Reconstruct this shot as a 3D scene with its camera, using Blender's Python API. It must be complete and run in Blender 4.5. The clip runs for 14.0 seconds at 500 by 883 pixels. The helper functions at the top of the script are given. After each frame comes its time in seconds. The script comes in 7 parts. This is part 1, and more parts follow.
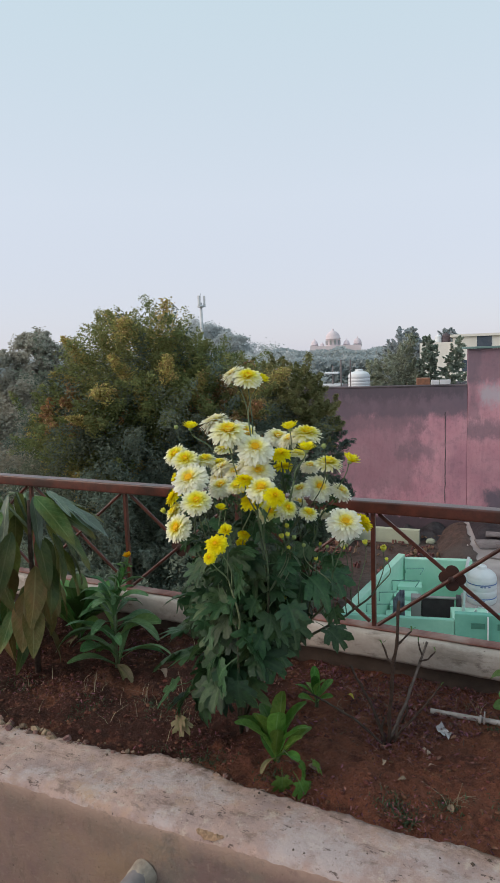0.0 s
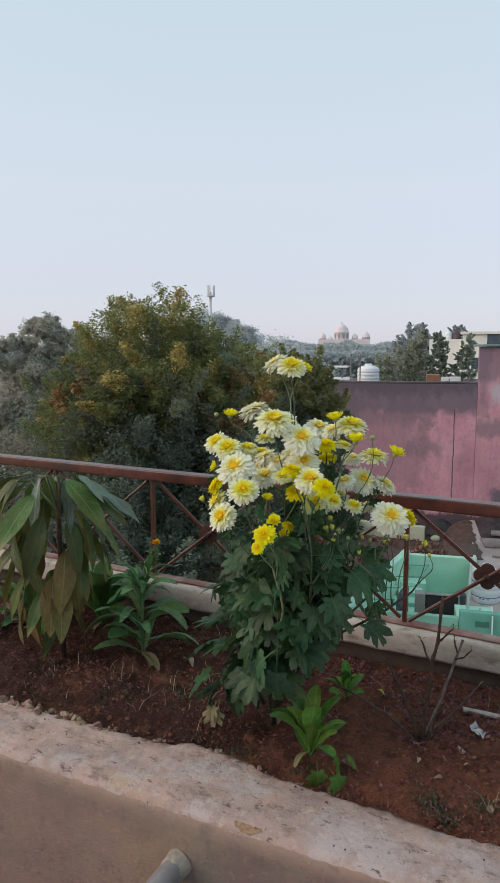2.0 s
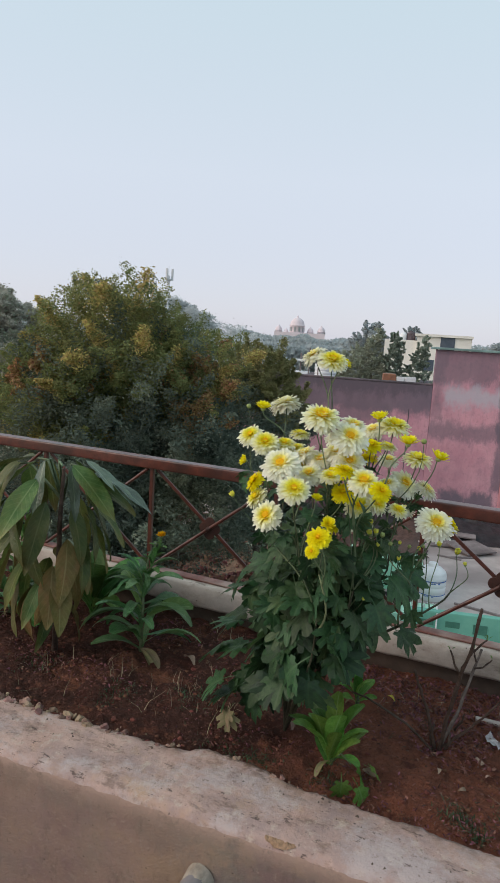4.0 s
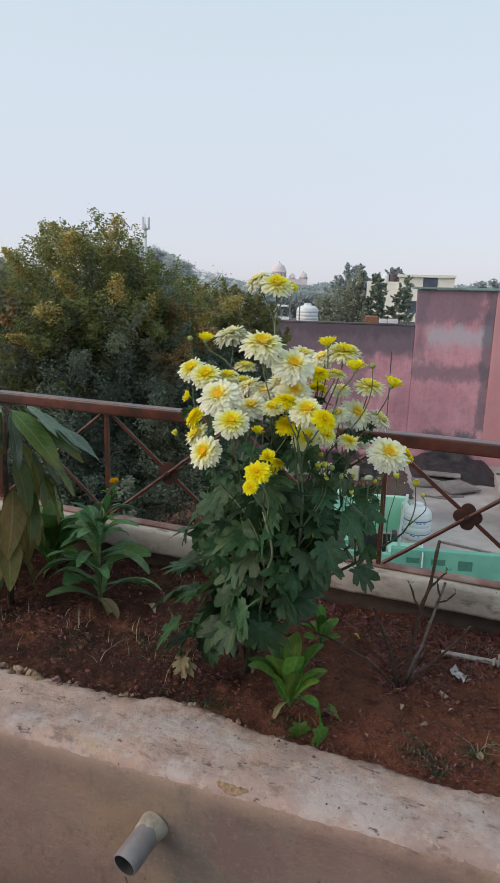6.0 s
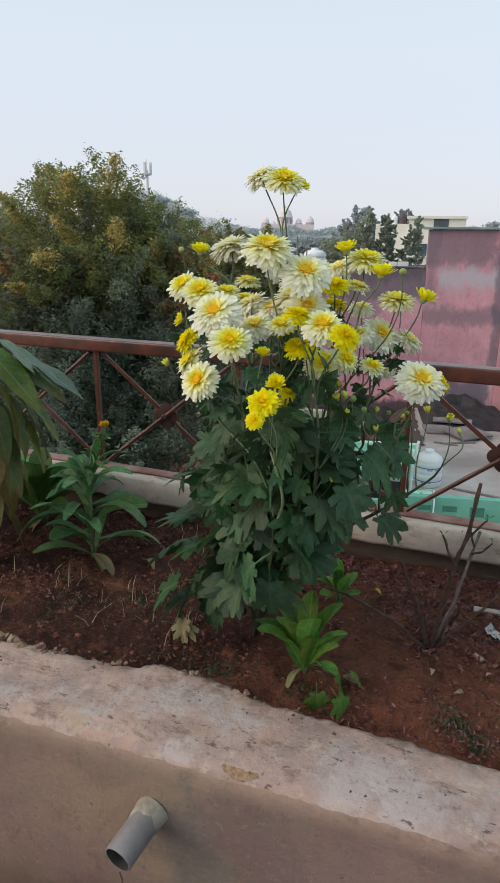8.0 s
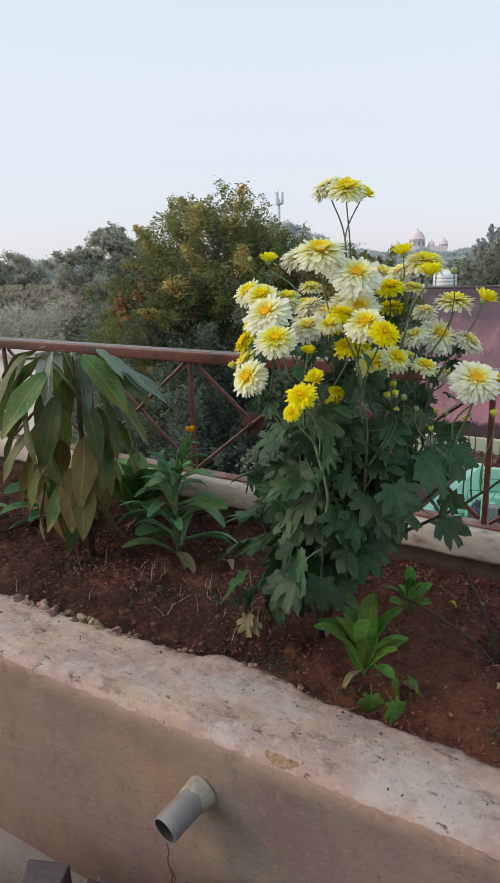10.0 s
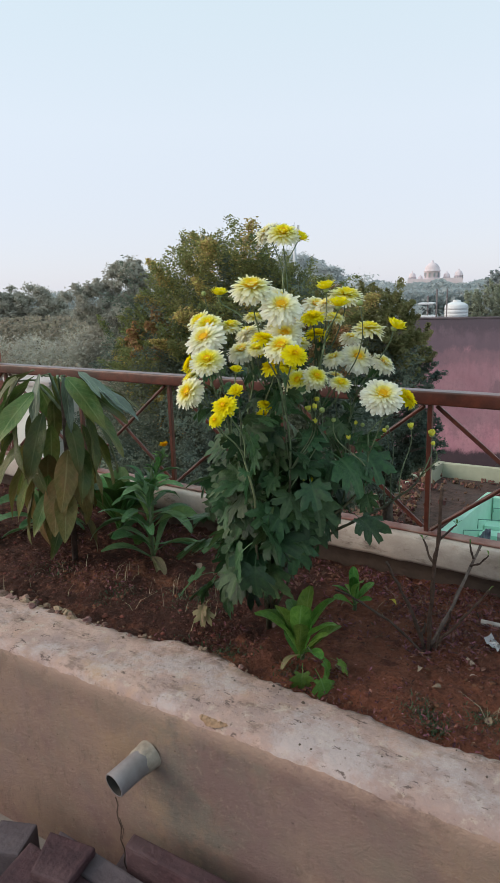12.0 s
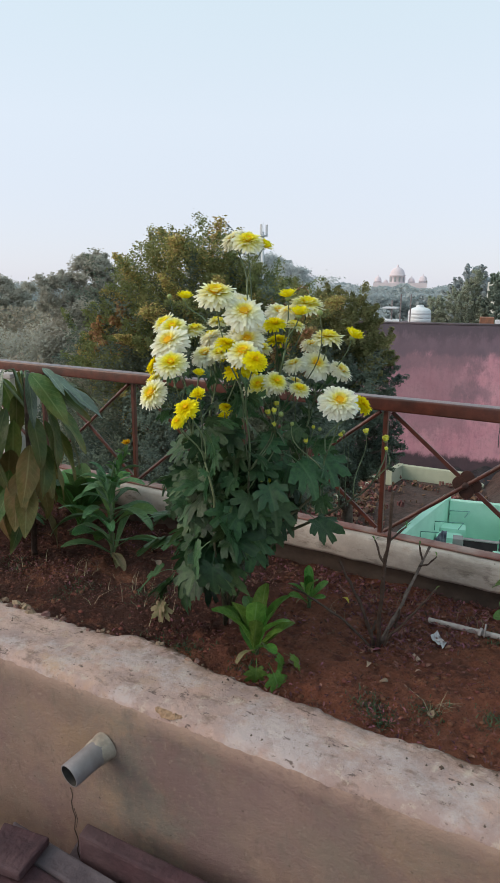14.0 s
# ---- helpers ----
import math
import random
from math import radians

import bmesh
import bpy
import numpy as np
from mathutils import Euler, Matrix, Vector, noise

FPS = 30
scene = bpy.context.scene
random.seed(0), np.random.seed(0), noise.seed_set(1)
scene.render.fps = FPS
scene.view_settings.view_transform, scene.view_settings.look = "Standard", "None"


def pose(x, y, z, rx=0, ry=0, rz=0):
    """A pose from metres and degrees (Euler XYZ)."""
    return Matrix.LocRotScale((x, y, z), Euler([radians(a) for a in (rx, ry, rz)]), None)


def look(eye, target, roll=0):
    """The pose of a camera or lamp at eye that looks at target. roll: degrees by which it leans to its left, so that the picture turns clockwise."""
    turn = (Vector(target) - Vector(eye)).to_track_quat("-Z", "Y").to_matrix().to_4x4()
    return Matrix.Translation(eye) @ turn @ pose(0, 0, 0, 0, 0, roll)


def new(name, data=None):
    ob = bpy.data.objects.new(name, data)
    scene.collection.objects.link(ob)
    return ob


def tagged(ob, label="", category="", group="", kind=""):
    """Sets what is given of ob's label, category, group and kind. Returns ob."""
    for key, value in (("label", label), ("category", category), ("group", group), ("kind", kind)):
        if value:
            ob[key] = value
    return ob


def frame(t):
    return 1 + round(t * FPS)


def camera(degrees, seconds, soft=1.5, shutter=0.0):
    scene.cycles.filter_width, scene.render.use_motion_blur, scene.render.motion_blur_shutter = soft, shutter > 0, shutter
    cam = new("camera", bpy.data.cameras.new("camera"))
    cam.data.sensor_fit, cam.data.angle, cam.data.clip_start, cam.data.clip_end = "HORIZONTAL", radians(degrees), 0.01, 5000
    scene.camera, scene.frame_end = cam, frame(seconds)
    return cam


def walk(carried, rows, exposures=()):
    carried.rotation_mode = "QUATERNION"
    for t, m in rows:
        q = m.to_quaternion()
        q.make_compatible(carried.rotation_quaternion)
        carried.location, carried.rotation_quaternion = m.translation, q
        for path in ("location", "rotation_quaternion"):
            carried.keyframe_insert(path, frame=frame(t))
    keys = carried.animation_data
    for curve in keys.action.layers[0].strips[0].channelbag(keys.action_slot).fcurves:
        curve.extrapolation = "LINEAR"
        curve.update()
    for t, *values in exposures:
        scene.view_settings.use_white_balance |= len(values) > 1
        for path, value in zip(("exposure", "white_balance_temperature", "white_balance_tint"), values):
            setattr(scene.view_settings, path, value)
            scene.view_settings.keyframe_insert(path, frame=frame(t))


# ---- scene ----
# ---------------- camera ----------------
cam = camera(41.75, 14.0)
# seconds, eye (m), turn about x, y, z (degrees)
PATH = [
    (0.0, 0.0137, -0.0104, 1.4835, 82.475, 1.998, 26.865),
    (0.5, 0.0158, -0.0064, 1.4809, 82.481, 2.329, 27.337),
    (1.0, -0.0039, -0.0140, 1.4786, 82.139, 1.596, 27.540),
    (1.5, -0.0370, -0.0235, 1.4778, 82.052, 0.853, 27.651),
    (2.0, -0.0804, -0.0297, 1.4762, 81.738, 0.319, 27.534),
    (4.5, -0.3175, -0.0486, 1.4687, 80.523, -4.168, 22.765),
    (5.0, -0.3161, -0.0120, 1.4562, 79.260, -3.451, 21.643),
    (5.5, -0.2721, 0.0283, 1.4395, 77.558, -2.416, 21.678),
    (6.0, -0.2447, 0.0733, 1.4247, 76.541, -1.461, 22.099),
    (6.5, -0.2696, 0.1231, 1.4055, 75.354, -1.613, 20.503),
    (7.0, -0.2968, 0.1553, 1.3928, 76.309, -1.691, 20.766),
    (7.5, -0.3017, 0.2085, 1.3663, 75.212, -1.324, 21.888),
    (8.0, -0.3126, 0.2630, 1.3368, 72.209, -0.312, 22.561),
    (8.5, -0.3096, 0.2807, 1.3269, 73.534, 0.695, 23.810),
    (9.0, -0.2882, 0.2893, 1.3164, 73.521, 1.394, 27.681),
    (11.5, 0.0202, 0.2049, 1.3002, 76.160, 1.422, 35.518),
    (12.0, 0.0556, 0.1879, 1.3054, 77.050, 1.665, 34.811),
    (12.5, 0.0780, 0.1675, 1.3105, 76.447, 0.478, 32.374),
    (13.0, 0.0754, 0.1531, 1.3179, 76.656, -0.425, 32.823),
    (13.5, 0.0796, 0.1557, 1.3204, 76.623, -0.412, 32.355),
    (14.0, 0.0833, 0.1573, 1.3222, 76.859, -0.439, 32.006),
]
walk(cam, [(t, pose(x, y, z, rx, ry, rz)) for t, x, y, z, rx, ry, rz in PATH],
     exposures=[(0.0, 0.02, 6550, 16), (2.0, 0.02, 6550, 16), (5.0, 0.05, 6550, 16), (7.0, 0.09, 6550, 14), (9.0, 0.20, 6700, 14), (11.5, 0.21, 6600, 14), (14.0, 0.20, 6550, 14)])

# ---------------- sky, sun ----------------
SUN_UP, SUN_ROUND = 28.0, 232.0          # height and compass turn of the sun, degrees
world = bpy.data.worlds.new("sky")
scene.world = world
world.use_nodes = True
wn = world.node_tree.nodes
sky = wn.new("ShaderNodeTexSky")
sky.sky_type = "NISHITA"
sky.sun_disc = False
sky.sun_elevation = radians(SUN_UP)
sky.sun_rotation = radians(SUN_ROUND)
sky.air_density, sky.dust_density, sky.ozone_density, sky.altitude = 1.0, 1.0, 1.0, 300
# a thick even morning haze lies over the clear sky
haze = wn.new("ShaderNodeMix")
haze.data_type = "RGBA"
haze.inputs[0].default_value = 0.80
up = wn.new("ShaderNodeSeparateXYZ")
coord = wn.new("ShaderNodeTexCoord")
world.node_tree.links.new(coord.outputs["Generated"], up.inputs[0])
tone = wn.new("ShaderNodeValToRGB")           # lavender at the horizon, clearer blue-green higher up
tone.color_ramp.elements[0].position, tone.color_ramp.elements[0].color = 0.0, (5.65, 6.0, 6.75, 1)
tone.color_ramp.elements[1].position, tone.color_ramp.elements[1].color = 0.62, (5.05, 7.0, 7.3, 1)
mid_tone = tone.color_ramp.elements.new(0.22)
mid_tone.color = (6.05, 6.85, 7.4, 1)
world.node_tree.links.new(up.outputs[2], tone.inputs[0])
world.node_tree.links.new(tone.outputs[0], haze.inputs[7])
wn["Background"].inputs["Strength"].default_value = 0.12
world.node_tree.links.new(sky.outputs[0], haze.inputs[6])
world.node_tree.links.new(haze.outputs[2], wn["Background"].inputs[0])

sun_data = bpy.data.lights.new("sun", "SUN")
sun_data.energy, sun_data.angle, sun_data.color = 1.95, radians(52.0), (1.0, 0.83, 0.66)
sun = new("sun", sun_data)
sx, sy = math.sin(radians(SUN_ROUND)), math.cos(radians(SUN_ROUND))
cu = math.cos(radians(SUN_UP))
sun.matrix_world = look((sx * cu * 50, sy * cu * 50, math.sin(radians(SUN_UP)) * 50), (0, 0, 0))


# ---------------- materials ----------------
def mat(name, c1, c2, scale=20.0, rough=0.8, bump=0.3, bump_scale=None, c3=None, big=2.0, big_amount=0.5,
        vary=0.0, metal=0.0, spec=0.4, bump_dist=0.01, island=False, soft=0.0, rib=None, specks=0.0):
    """Two colours by fine noise, a third by large stains, relief, and a change from object to object."""
    m = bpy.data.materials.new(name)
    m.use_nodes = True
    nt = m.node_tree
    N, L = nt.nodes, nt.links
    bs = N["Principled BSDF"]
    tc = N.new("ShaderNodeTexCoord")
    n1 = N.new("ShaderNodeTexNoise")
    n1.inputs["Scale"].default_value, n1.inputs["Detail"].default_value = scale, 8
    n1.inputs["Roughness"].default_value = 0.65
    L.new(tc.outputs["Object"], n1.inputs["Vector"])
    ramp = N.new("ShaderNodeValToRGB")
    ramp.color_ramp.elements[0].position, ramp.color_ramp.elements[1].position = 0.36, 0.66
    ramp.color_ramp.elements[0].color, ramp.color_ramp.elements[1].color = (*c1, 1), (*c2, 1)
    L.new(n1.outputs["Fac"], ramp.inputs[0])
    out = ramp.outputs[0]
    if c3:
        n2 = N.new("ShaderNodeTexNoise")
        n2.inputs["Scale"].default_value, n2.inputs["Detail"].default_value = big, 5
        L.new(tc.outputs["Object"], n2.inputs["Vector"])
        r2 = N.new("ShaderNodeValToRGB")
        r2.color_ramp.elements[0].position, r2.color_ramp.elements[1].position = 0.45, 0.68
        r2.color_ramp.elements[1].color = (big_amount,) * 3 + (1,)
        L.new(n2.outputs["Fac"], r2.inputs[0])
        mx = N.new("ShaderNodeMix")
        mx.data_type = "RGBA"
        L.new(r2.outputs[0], mx.inputs[0])
        L.new(out, mx.inputs[6])
        mx.inputs[7].default_value = (*c3, 1)
        out = mx.outputs[2]
    if specks:                                  # small dark pits
        n4 = N.new("ShaderNodeTexVoronoi")
        n4.inputs["Scale"].default_value = 55
        L.new(tc.outputs["Object"], n4.inputs["Vector"])
        r4 = N.new("ShaderNodeValToRGB")
        r4.color_ramp.elements[0].position, r4.color_ramp.elements[1].position = 0.05, 0.14
        r4.color_ramp.elements[0].color, r4.color_ramp.elements[1].color = (specks,) * 3 + (1,), (0, 0, 0, 1)
        L.new(n4.outputs["Distance"], r4.inputs[0])
        m4 = N.new("ShaderNodeMath")
        m4.operation = "MULTIPLY"
        n5 = N.new("ShaderNodeTexNoise")
        n5.inputs["Scale"].default_value = 11
        L.new(tc.outputs["Object"], n5.inputs["Vector"])
        r5 = N.new("ShaderNodeValToRGB")
        r5.color_ramp.elements[0].position, r5.color_ramp.elements[1].position = 0.52, 0.62
        L.new(n5.outputs["Fac"], r5.inputs[0])
        L.new(r4.outputs[0], m4.inputs[0])
        L.new(r5.outputs[0], m4.inputs[1])
        mx4 = N.new("ShaderNodeMix")
        mx4.data_type = "RGBA"
        L.new(m4.outputs[0], mx4.inputs[0])
        L.new(out, mx4.inputs[6])
        mx4.inputs[7].default_value = (0.10, 0.085, 0.07, 1)
        out = mx4.outputs[2]
    if rib:                                     # pale midrib and side veins along the leaf's map
        uv = N.new("ShaderNodeUVMap")
        sp = N.new("ShaderNodeSeparateXYZ")
        L.new(uv.outputs[0], sp.inputs[0])
        ab = N.new("ShaderNodeMath")
        ab.operation = "ABSOLUTE"
        L.new(sp.outputs[0], ab.inputs[0])
        rr = N.new("ShaderNodeValToRGB")
        rr.color_ramp.elements[0].position, rr.color_ramp.elements[1].position = 0.03, 0.10
        rr.color_ramp.elements[0].color, rr.color_ramp.elements[1].color = (0.7, 0.7, 0.7, 1), (0, 0, 0, 1)
        L.new(ab.outputs[0], rr.inputs[0])
        ve = N.new("ShaderNodeMath")
        ve.operation = "MULTIPLY_ADD"
        ve.inputs[1].default_value = -0.22
        L.new(ab.outputs[0], ve.inputs[0])
        L.new(sp.outputs[1], ve.inputs[2])
        fr = N.new("ShaderNodeMath")
        fr.operation = "PINGPONG"
        fr.inputs[1].default_value = 0.05
        L.new(ve.outputs[0], fr.inputs[0])
        rv = N.new("ShaderNodeValToRGB")
        rv.color_ramp.elements[0].position, rv.color_ramp.elements[1].position = 0.0, 0.012
        rv.color_ramp.elements[0].color, rv.color_ramp.elements[1].color = (0.28, 0.28, 0.28, 1), (0, 0, 0, 1)
        L.new(fr.outputs[0], rv.inputs[0])
        mxm = N.new("ShaderNodeMath")
        mxm.operation = "MAXIMUM"
        L.new(rr.outputs[0], mxm.inputs[0])
        L.new(rv.outputs[0], mxm.inputs[1])
        mxr = N.new("ShaderNodeMix")
        mxr.data_type = "RGBA"
        L.new(mxm.outputs[0], mxr.inputs[0])
        L.new(out, mxr.inputs[6])
        mxr.inputs[7].default_value = (*rib, 1)
        out = mxr.outputs[2]
    if vary:
        if island:
            g = N.new("ShaderNodeNewGeometry")
            rnd = g.outputs["Random Per Island"]
        else:
            g = N.new("ShaderNodeObjectInfo")
            rnd = g.outputs["Random"]
        mr = N.new("ShaderNodeMapRange")
        mr.inputs[3].default_value, mr.inputs[4].default_value = 1 - vary, 1 + vary
        L.new(rnd, mr.inputs[0])
        hs = N.new("ShaderNodeHueSaturation")
        L.new(mr.outputs[0], hs.inputs["Value"])
        m2 = N.new("ShaderNodeMapRange")
        m2.inputs[3].default_value, m2.inputs[4].default_value = 0.5 + vary * 0.08, 0.5 - vary * 0.08
        ml = N.new("ShaderNodeMath")
        ml.operation = "FRACT"
        mm = N.new("ShaderNodeMath")
        mm.operation = "MULTIPLY"
        mm.inputs[1].default_value = 7.31
        L.new(rnd, mm.inputs[0])
        L.new(mm.outputs[0], ml.inputs[0])
        L.new(ml.outputs[0], m2.inputs[0])
        L.new(m2.outputs[0], hs.inputs["Hue"])
        L.new(out, hs.inputs["Color"])
        out = hs.outputs[0]
    L.new(out, bs.inputs["Base Color"])
    bs.inputs["Roughness"].default_value, bs.inputs["Metallic"].default_value = rough, metal
    bs.inputs["Specular IOR Level"].default_value = spec
    if soft:
        bs.inputs["Subsurface Weight"].default_value = 0.0
        tr = N.new("ShaderNodeBsdfTranslucent")
        L.new(out, tr.inputs[0])
        ms = N.new("ShaderNodeMixShader")
        ms.inputs[0].default_value = soft
        L.new(bs.outputs[0], ms.inputs[1])
        L.new(tr.outputs[0], ms.inputs[2])
        L.new(ms.outputs[0], N["Material Output"].inputs[0])
    if bump:
        n3 = N.new("ShaderNodeTexNoise")
        n3.inputs["Scale"].default_value, n3.inputs["Detail"].default_value = bump_scale or scale * 2, 6
        L.new(tc.outputs["Object"], n3.inputs["Vector"])
        b = N.new("ShaderNodeBump")
        b.inputs["Strength"].default_value, b.inputs["Distance"].default_value = bump, bump_dist
        L.new(n3.outputs["Fac"], b.inputs["Height"])
        L.new(b.outputs[0], bs.inputs["Normal"])
    return m


def plaster(name, c1, c2, layers, pits=0.0, zones=(), edge=None, rough=0.93, bump=0.6, bump_dist=0.003):
    """Old plaster: two base tones, broken layers (colour, scale, from, to, strength, stretch), zones along x, pits."""
    m = bpy.data.materials.new(name)
    m.use_nodes = True
    N, L = m.node_tree.nodes, m.node_tree.links
    bs = N["Principled BSDF"]
    tc = N.new("ShaderNodeTexCoord")

    def cloud(scale, detail, seed, stretch=(1, 1, 1)):
        mp = N.new("ShaderNodeMapping")
        mp.inputs["Location"].default_value = (seed, seed * 1.7, seed * 0.6)
        mp.inputs["Scale"].default_value = stretch
        L.new(tc.outputs["Object"], mp.inputs[0])
        n = N.new("ShaderNodeTexNoise")
        n.inputs["Scale"].default_value, n.inputs["Detail"].default_value = scale, detail
        n.inputs["Roughness"].default_value = 0.72
        L.new(mp.outputs[0], n.inputs["Vector"])
        return n.outputs["Fac"]

    def ramp(sock, lo, hi, top=1.0):
        r = N.new("ShaderNodeMapRange")
        r.inputs[1].default_value, r.inputs[2].default_value, r.inputs[4].default_value = lo, hi, top
        L.new(sock, r.inputs[0])
        return r.outputs[0]

    def times(a, b):
        q = N.new("ShaderNodeMath")
        q.operation = "MULTIPLY"
        L.new(a, q.inputs[0])
        L.new(b, q.inputs[1])
        return q.outputs[0]

    def over(base, colour, fac):
        mx = N.new("ShaderNodeMix")
        mx.data_type = "RGBA"
        L.new(fac, mx.inputs[0])
        if isinstance(base, tuple):
            mx.inputs[6].default_value = (*base, 1)
        else:
            L.new(base, mx.inputs[6])
        mx.inputs[7].default_value = (*colour, 1)
        return mx.outputs[2]
    out = over(c1, c2, ramp(cloud(9, 10, 1.0), 0.38, 0.62))
    sp = N.new("ShaderNodeSeparateXYZ")
    L.new(tc.outputs["Object"], sp.inputs[0])
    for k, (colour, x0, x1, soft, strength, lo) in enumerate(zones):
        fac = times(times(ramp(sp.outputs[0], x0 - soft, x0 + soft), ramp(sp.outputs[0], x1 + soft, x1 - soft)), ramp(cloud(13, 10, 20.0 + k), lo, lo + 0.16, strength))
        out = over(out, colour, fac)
    for k, (colour, scale, lo, hi, strength, stretch) in enumerate(layers):
        out = over(out, colour, ramp(cloud(scale, 10, 3.0 + k, stretch), lo, hi, strength))
    if edge:                                    # soil washed over one edge
        colour, y0, soft, strength, lo, axis = edge
        out = over(out, colour, times(ramp(sp.outputs[axis], y0 - soft, y0 + soft), ramp(cloud(17, 10, 31.0), lo, lo + 0.12, strength)))
    if pits:
        vo = N.new("ShaderNodeTexVoronoi")
        vo.inputs["Scale"].default_value = 42
        L.new(tc.outputs["Object"], vo.inputs["Vector"])
        out = over(out, (0.07, 0.055, 0.045), times(ramp(vo.outputs["Distance"], 0.16, 0.05, pits), ramp(cloud(60, 2, 9.0), 0.55, 0.62)))
    L.new(out, bs.inputs["Base Color"])
    bs.inputs["Roughness"].default_value, bs.inputs["Specular IOR Level"].default_value = rough, 0.2
    b = N.new("ShaderNodeBump")
    b.inputs["Strength"].default_value, b.inputs["Distance"].default_value = bump, bump_dist
    L.new(cloud(70, 12, 5.0), b.inputs["Height"])
    L.new(b.outputs[0], bs.inputs["Normal"])
    return m


def petal_mat(name, stops, soft=0.35):
    """Petal colour along its length (u of the map), with fine veins across it."""
    m = bpy.data.materials.new(name)
    m.use_nodes = True
    N, L = m.node_tree.nodes, m.node_tree.links
    bs = N["Principled BSDF"]
    uv = N.new("ShaderNodeUVMap")
    sep = N.new("ShaderNodeSeparateXYZ")
    L.new(uv.outputs[0], sep.inputs[0])
    ramp = N.new("ShaderNodeValToRGB")
    els = ramp.color_ramp.elements
    els[0].position, els[0].color = stops[0][0], (*stops[0][1], 1)
    els[1].position, els[1].color = stops[-1][0], (*stops[-1][1], 1)
    for p, c in stops[1:-1]:
        e = els.new(p)
        e.color = (*c, 1)
    L.new(sep.outputs[0], ramp.inputs[0])
    g = N.new("ShaderNodeNewGeometry")
    mr = N.new("ShaderNodeMapRange")
    mr.inputs[3].default_value, mr.inputs[4].default_value = 0.86, 1.04
    L.new(g.outputs["Random Per Island"], mr.inputs[0])
    hs = N.new("ShaderNodeHueSaturation")
    L.new(mr.outputs[0], hs.inputs["Value"])
    L.new(ramp.outputs[0], hs.inputs["Color"])
    L.new(hs.outputs[0], bs.inputs["Base Color"])
    bs.inputs["Roughness"].default_value = 0.6
    bs.inputs["Specular IOR Level"].default_value = 0.25
    w = N.new("ShaderNodeTexWave")
    w.bands_direction = "Y"
    w.inputs["Scale"].default_value = 3.0
    L.new(uv.outputs[0], w.inputs["Vector"])
    b = N.new("ShaderNodeBump")
    b.inputs["Strength"].default_value, b.inputs["Distance"].default_value = 0.25, 0.001
    L.new(w.outputs["Fac"], b.inputs["Height"])
    L.new(b.outputs[0], bs.inputs["Normal"])
    tr = N.new("ShaderNodeBsdfTranslucent")
    L.new(hs.outputs[0], tr.inputs[0])
    ms = N.new("ShaderNodeMixShader")
    ms.inputs[0].default_value = soft
    L.new(bs.outputs[0], ms.inputs[1])
    L.new(tr.outputs[0], ms.inputs[2])
    L.new(ms.outputs[0], N["Material Output"].inputs[0])
    return m


EVEN = (1, 1, 1)
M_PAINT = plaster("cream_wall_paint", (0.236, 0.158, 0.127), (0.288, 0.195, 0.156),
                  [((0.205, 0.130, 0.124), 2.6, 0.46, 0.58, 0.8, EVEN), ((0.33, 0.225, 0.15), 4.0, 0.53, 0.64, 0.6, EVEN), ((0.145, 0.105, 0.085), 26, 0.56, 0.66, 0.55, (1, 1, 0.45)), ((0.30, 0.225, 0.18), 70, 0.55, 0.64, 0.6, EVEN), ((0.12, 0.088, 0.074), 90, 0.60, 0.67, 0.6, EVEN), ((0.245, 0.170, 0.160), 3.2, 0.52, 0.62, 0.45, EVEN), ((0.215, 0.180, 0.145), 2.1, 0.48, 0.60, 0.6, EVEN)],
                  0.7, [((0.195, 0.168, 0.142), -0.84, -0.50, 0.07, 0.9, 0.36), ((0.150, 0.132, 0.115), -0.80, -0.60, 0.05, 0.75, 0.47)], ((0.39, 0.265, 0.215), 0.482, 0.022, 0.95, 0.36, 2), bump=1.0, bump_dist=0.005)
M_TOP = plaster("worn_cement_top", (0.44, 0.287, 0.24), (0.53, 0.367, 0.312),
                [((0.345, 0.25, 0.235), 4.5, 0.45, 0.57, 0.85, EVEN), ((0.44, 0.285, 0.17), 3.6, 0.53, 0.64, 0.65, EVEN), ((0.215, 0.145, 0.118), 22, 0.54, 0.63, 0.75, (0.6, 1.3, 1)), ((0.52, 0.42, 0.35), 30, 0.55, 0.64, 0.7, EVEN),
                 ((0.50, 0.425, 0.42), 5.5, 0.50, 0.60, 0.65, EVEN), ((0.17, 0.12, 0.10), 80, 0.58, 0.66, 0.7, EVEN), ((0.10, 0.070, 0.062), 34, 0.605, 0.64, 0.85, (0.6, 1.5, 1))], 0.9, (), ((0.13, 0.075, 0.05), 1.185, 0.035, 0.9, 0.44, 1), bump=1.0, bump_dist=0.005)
M_COPING = plaster("cream_coping", (0.40, 0.34, 0.30), (0.52, 0.455, 0.405),
                   [((0.24, 0.20, 0.17), 6.0, 0.52, 0.66, 0.8, (0.5, 1, 1)), ((0.12, 0.095, 0.08), 18, 0.56, 0.66, 0.8, (0.4, 1, 1)), ((0.30, 0.185, 0.14), 9, 0.60, 0.72, 0.6, EVEN), ((0.50, 0.45, 0.40), 45, 0.60, 0.70, 0.5, EVEN)], 0.9, bump=0.8)
M_BROWN_DARK = mat("rough_dark_brown", (0.055, 0.038, 0.030), (0.105, 0.072, 0.055), 12, 0.95, 0.5, 50, (0.14, 0.10, 0.078), 4.0, 0.5)
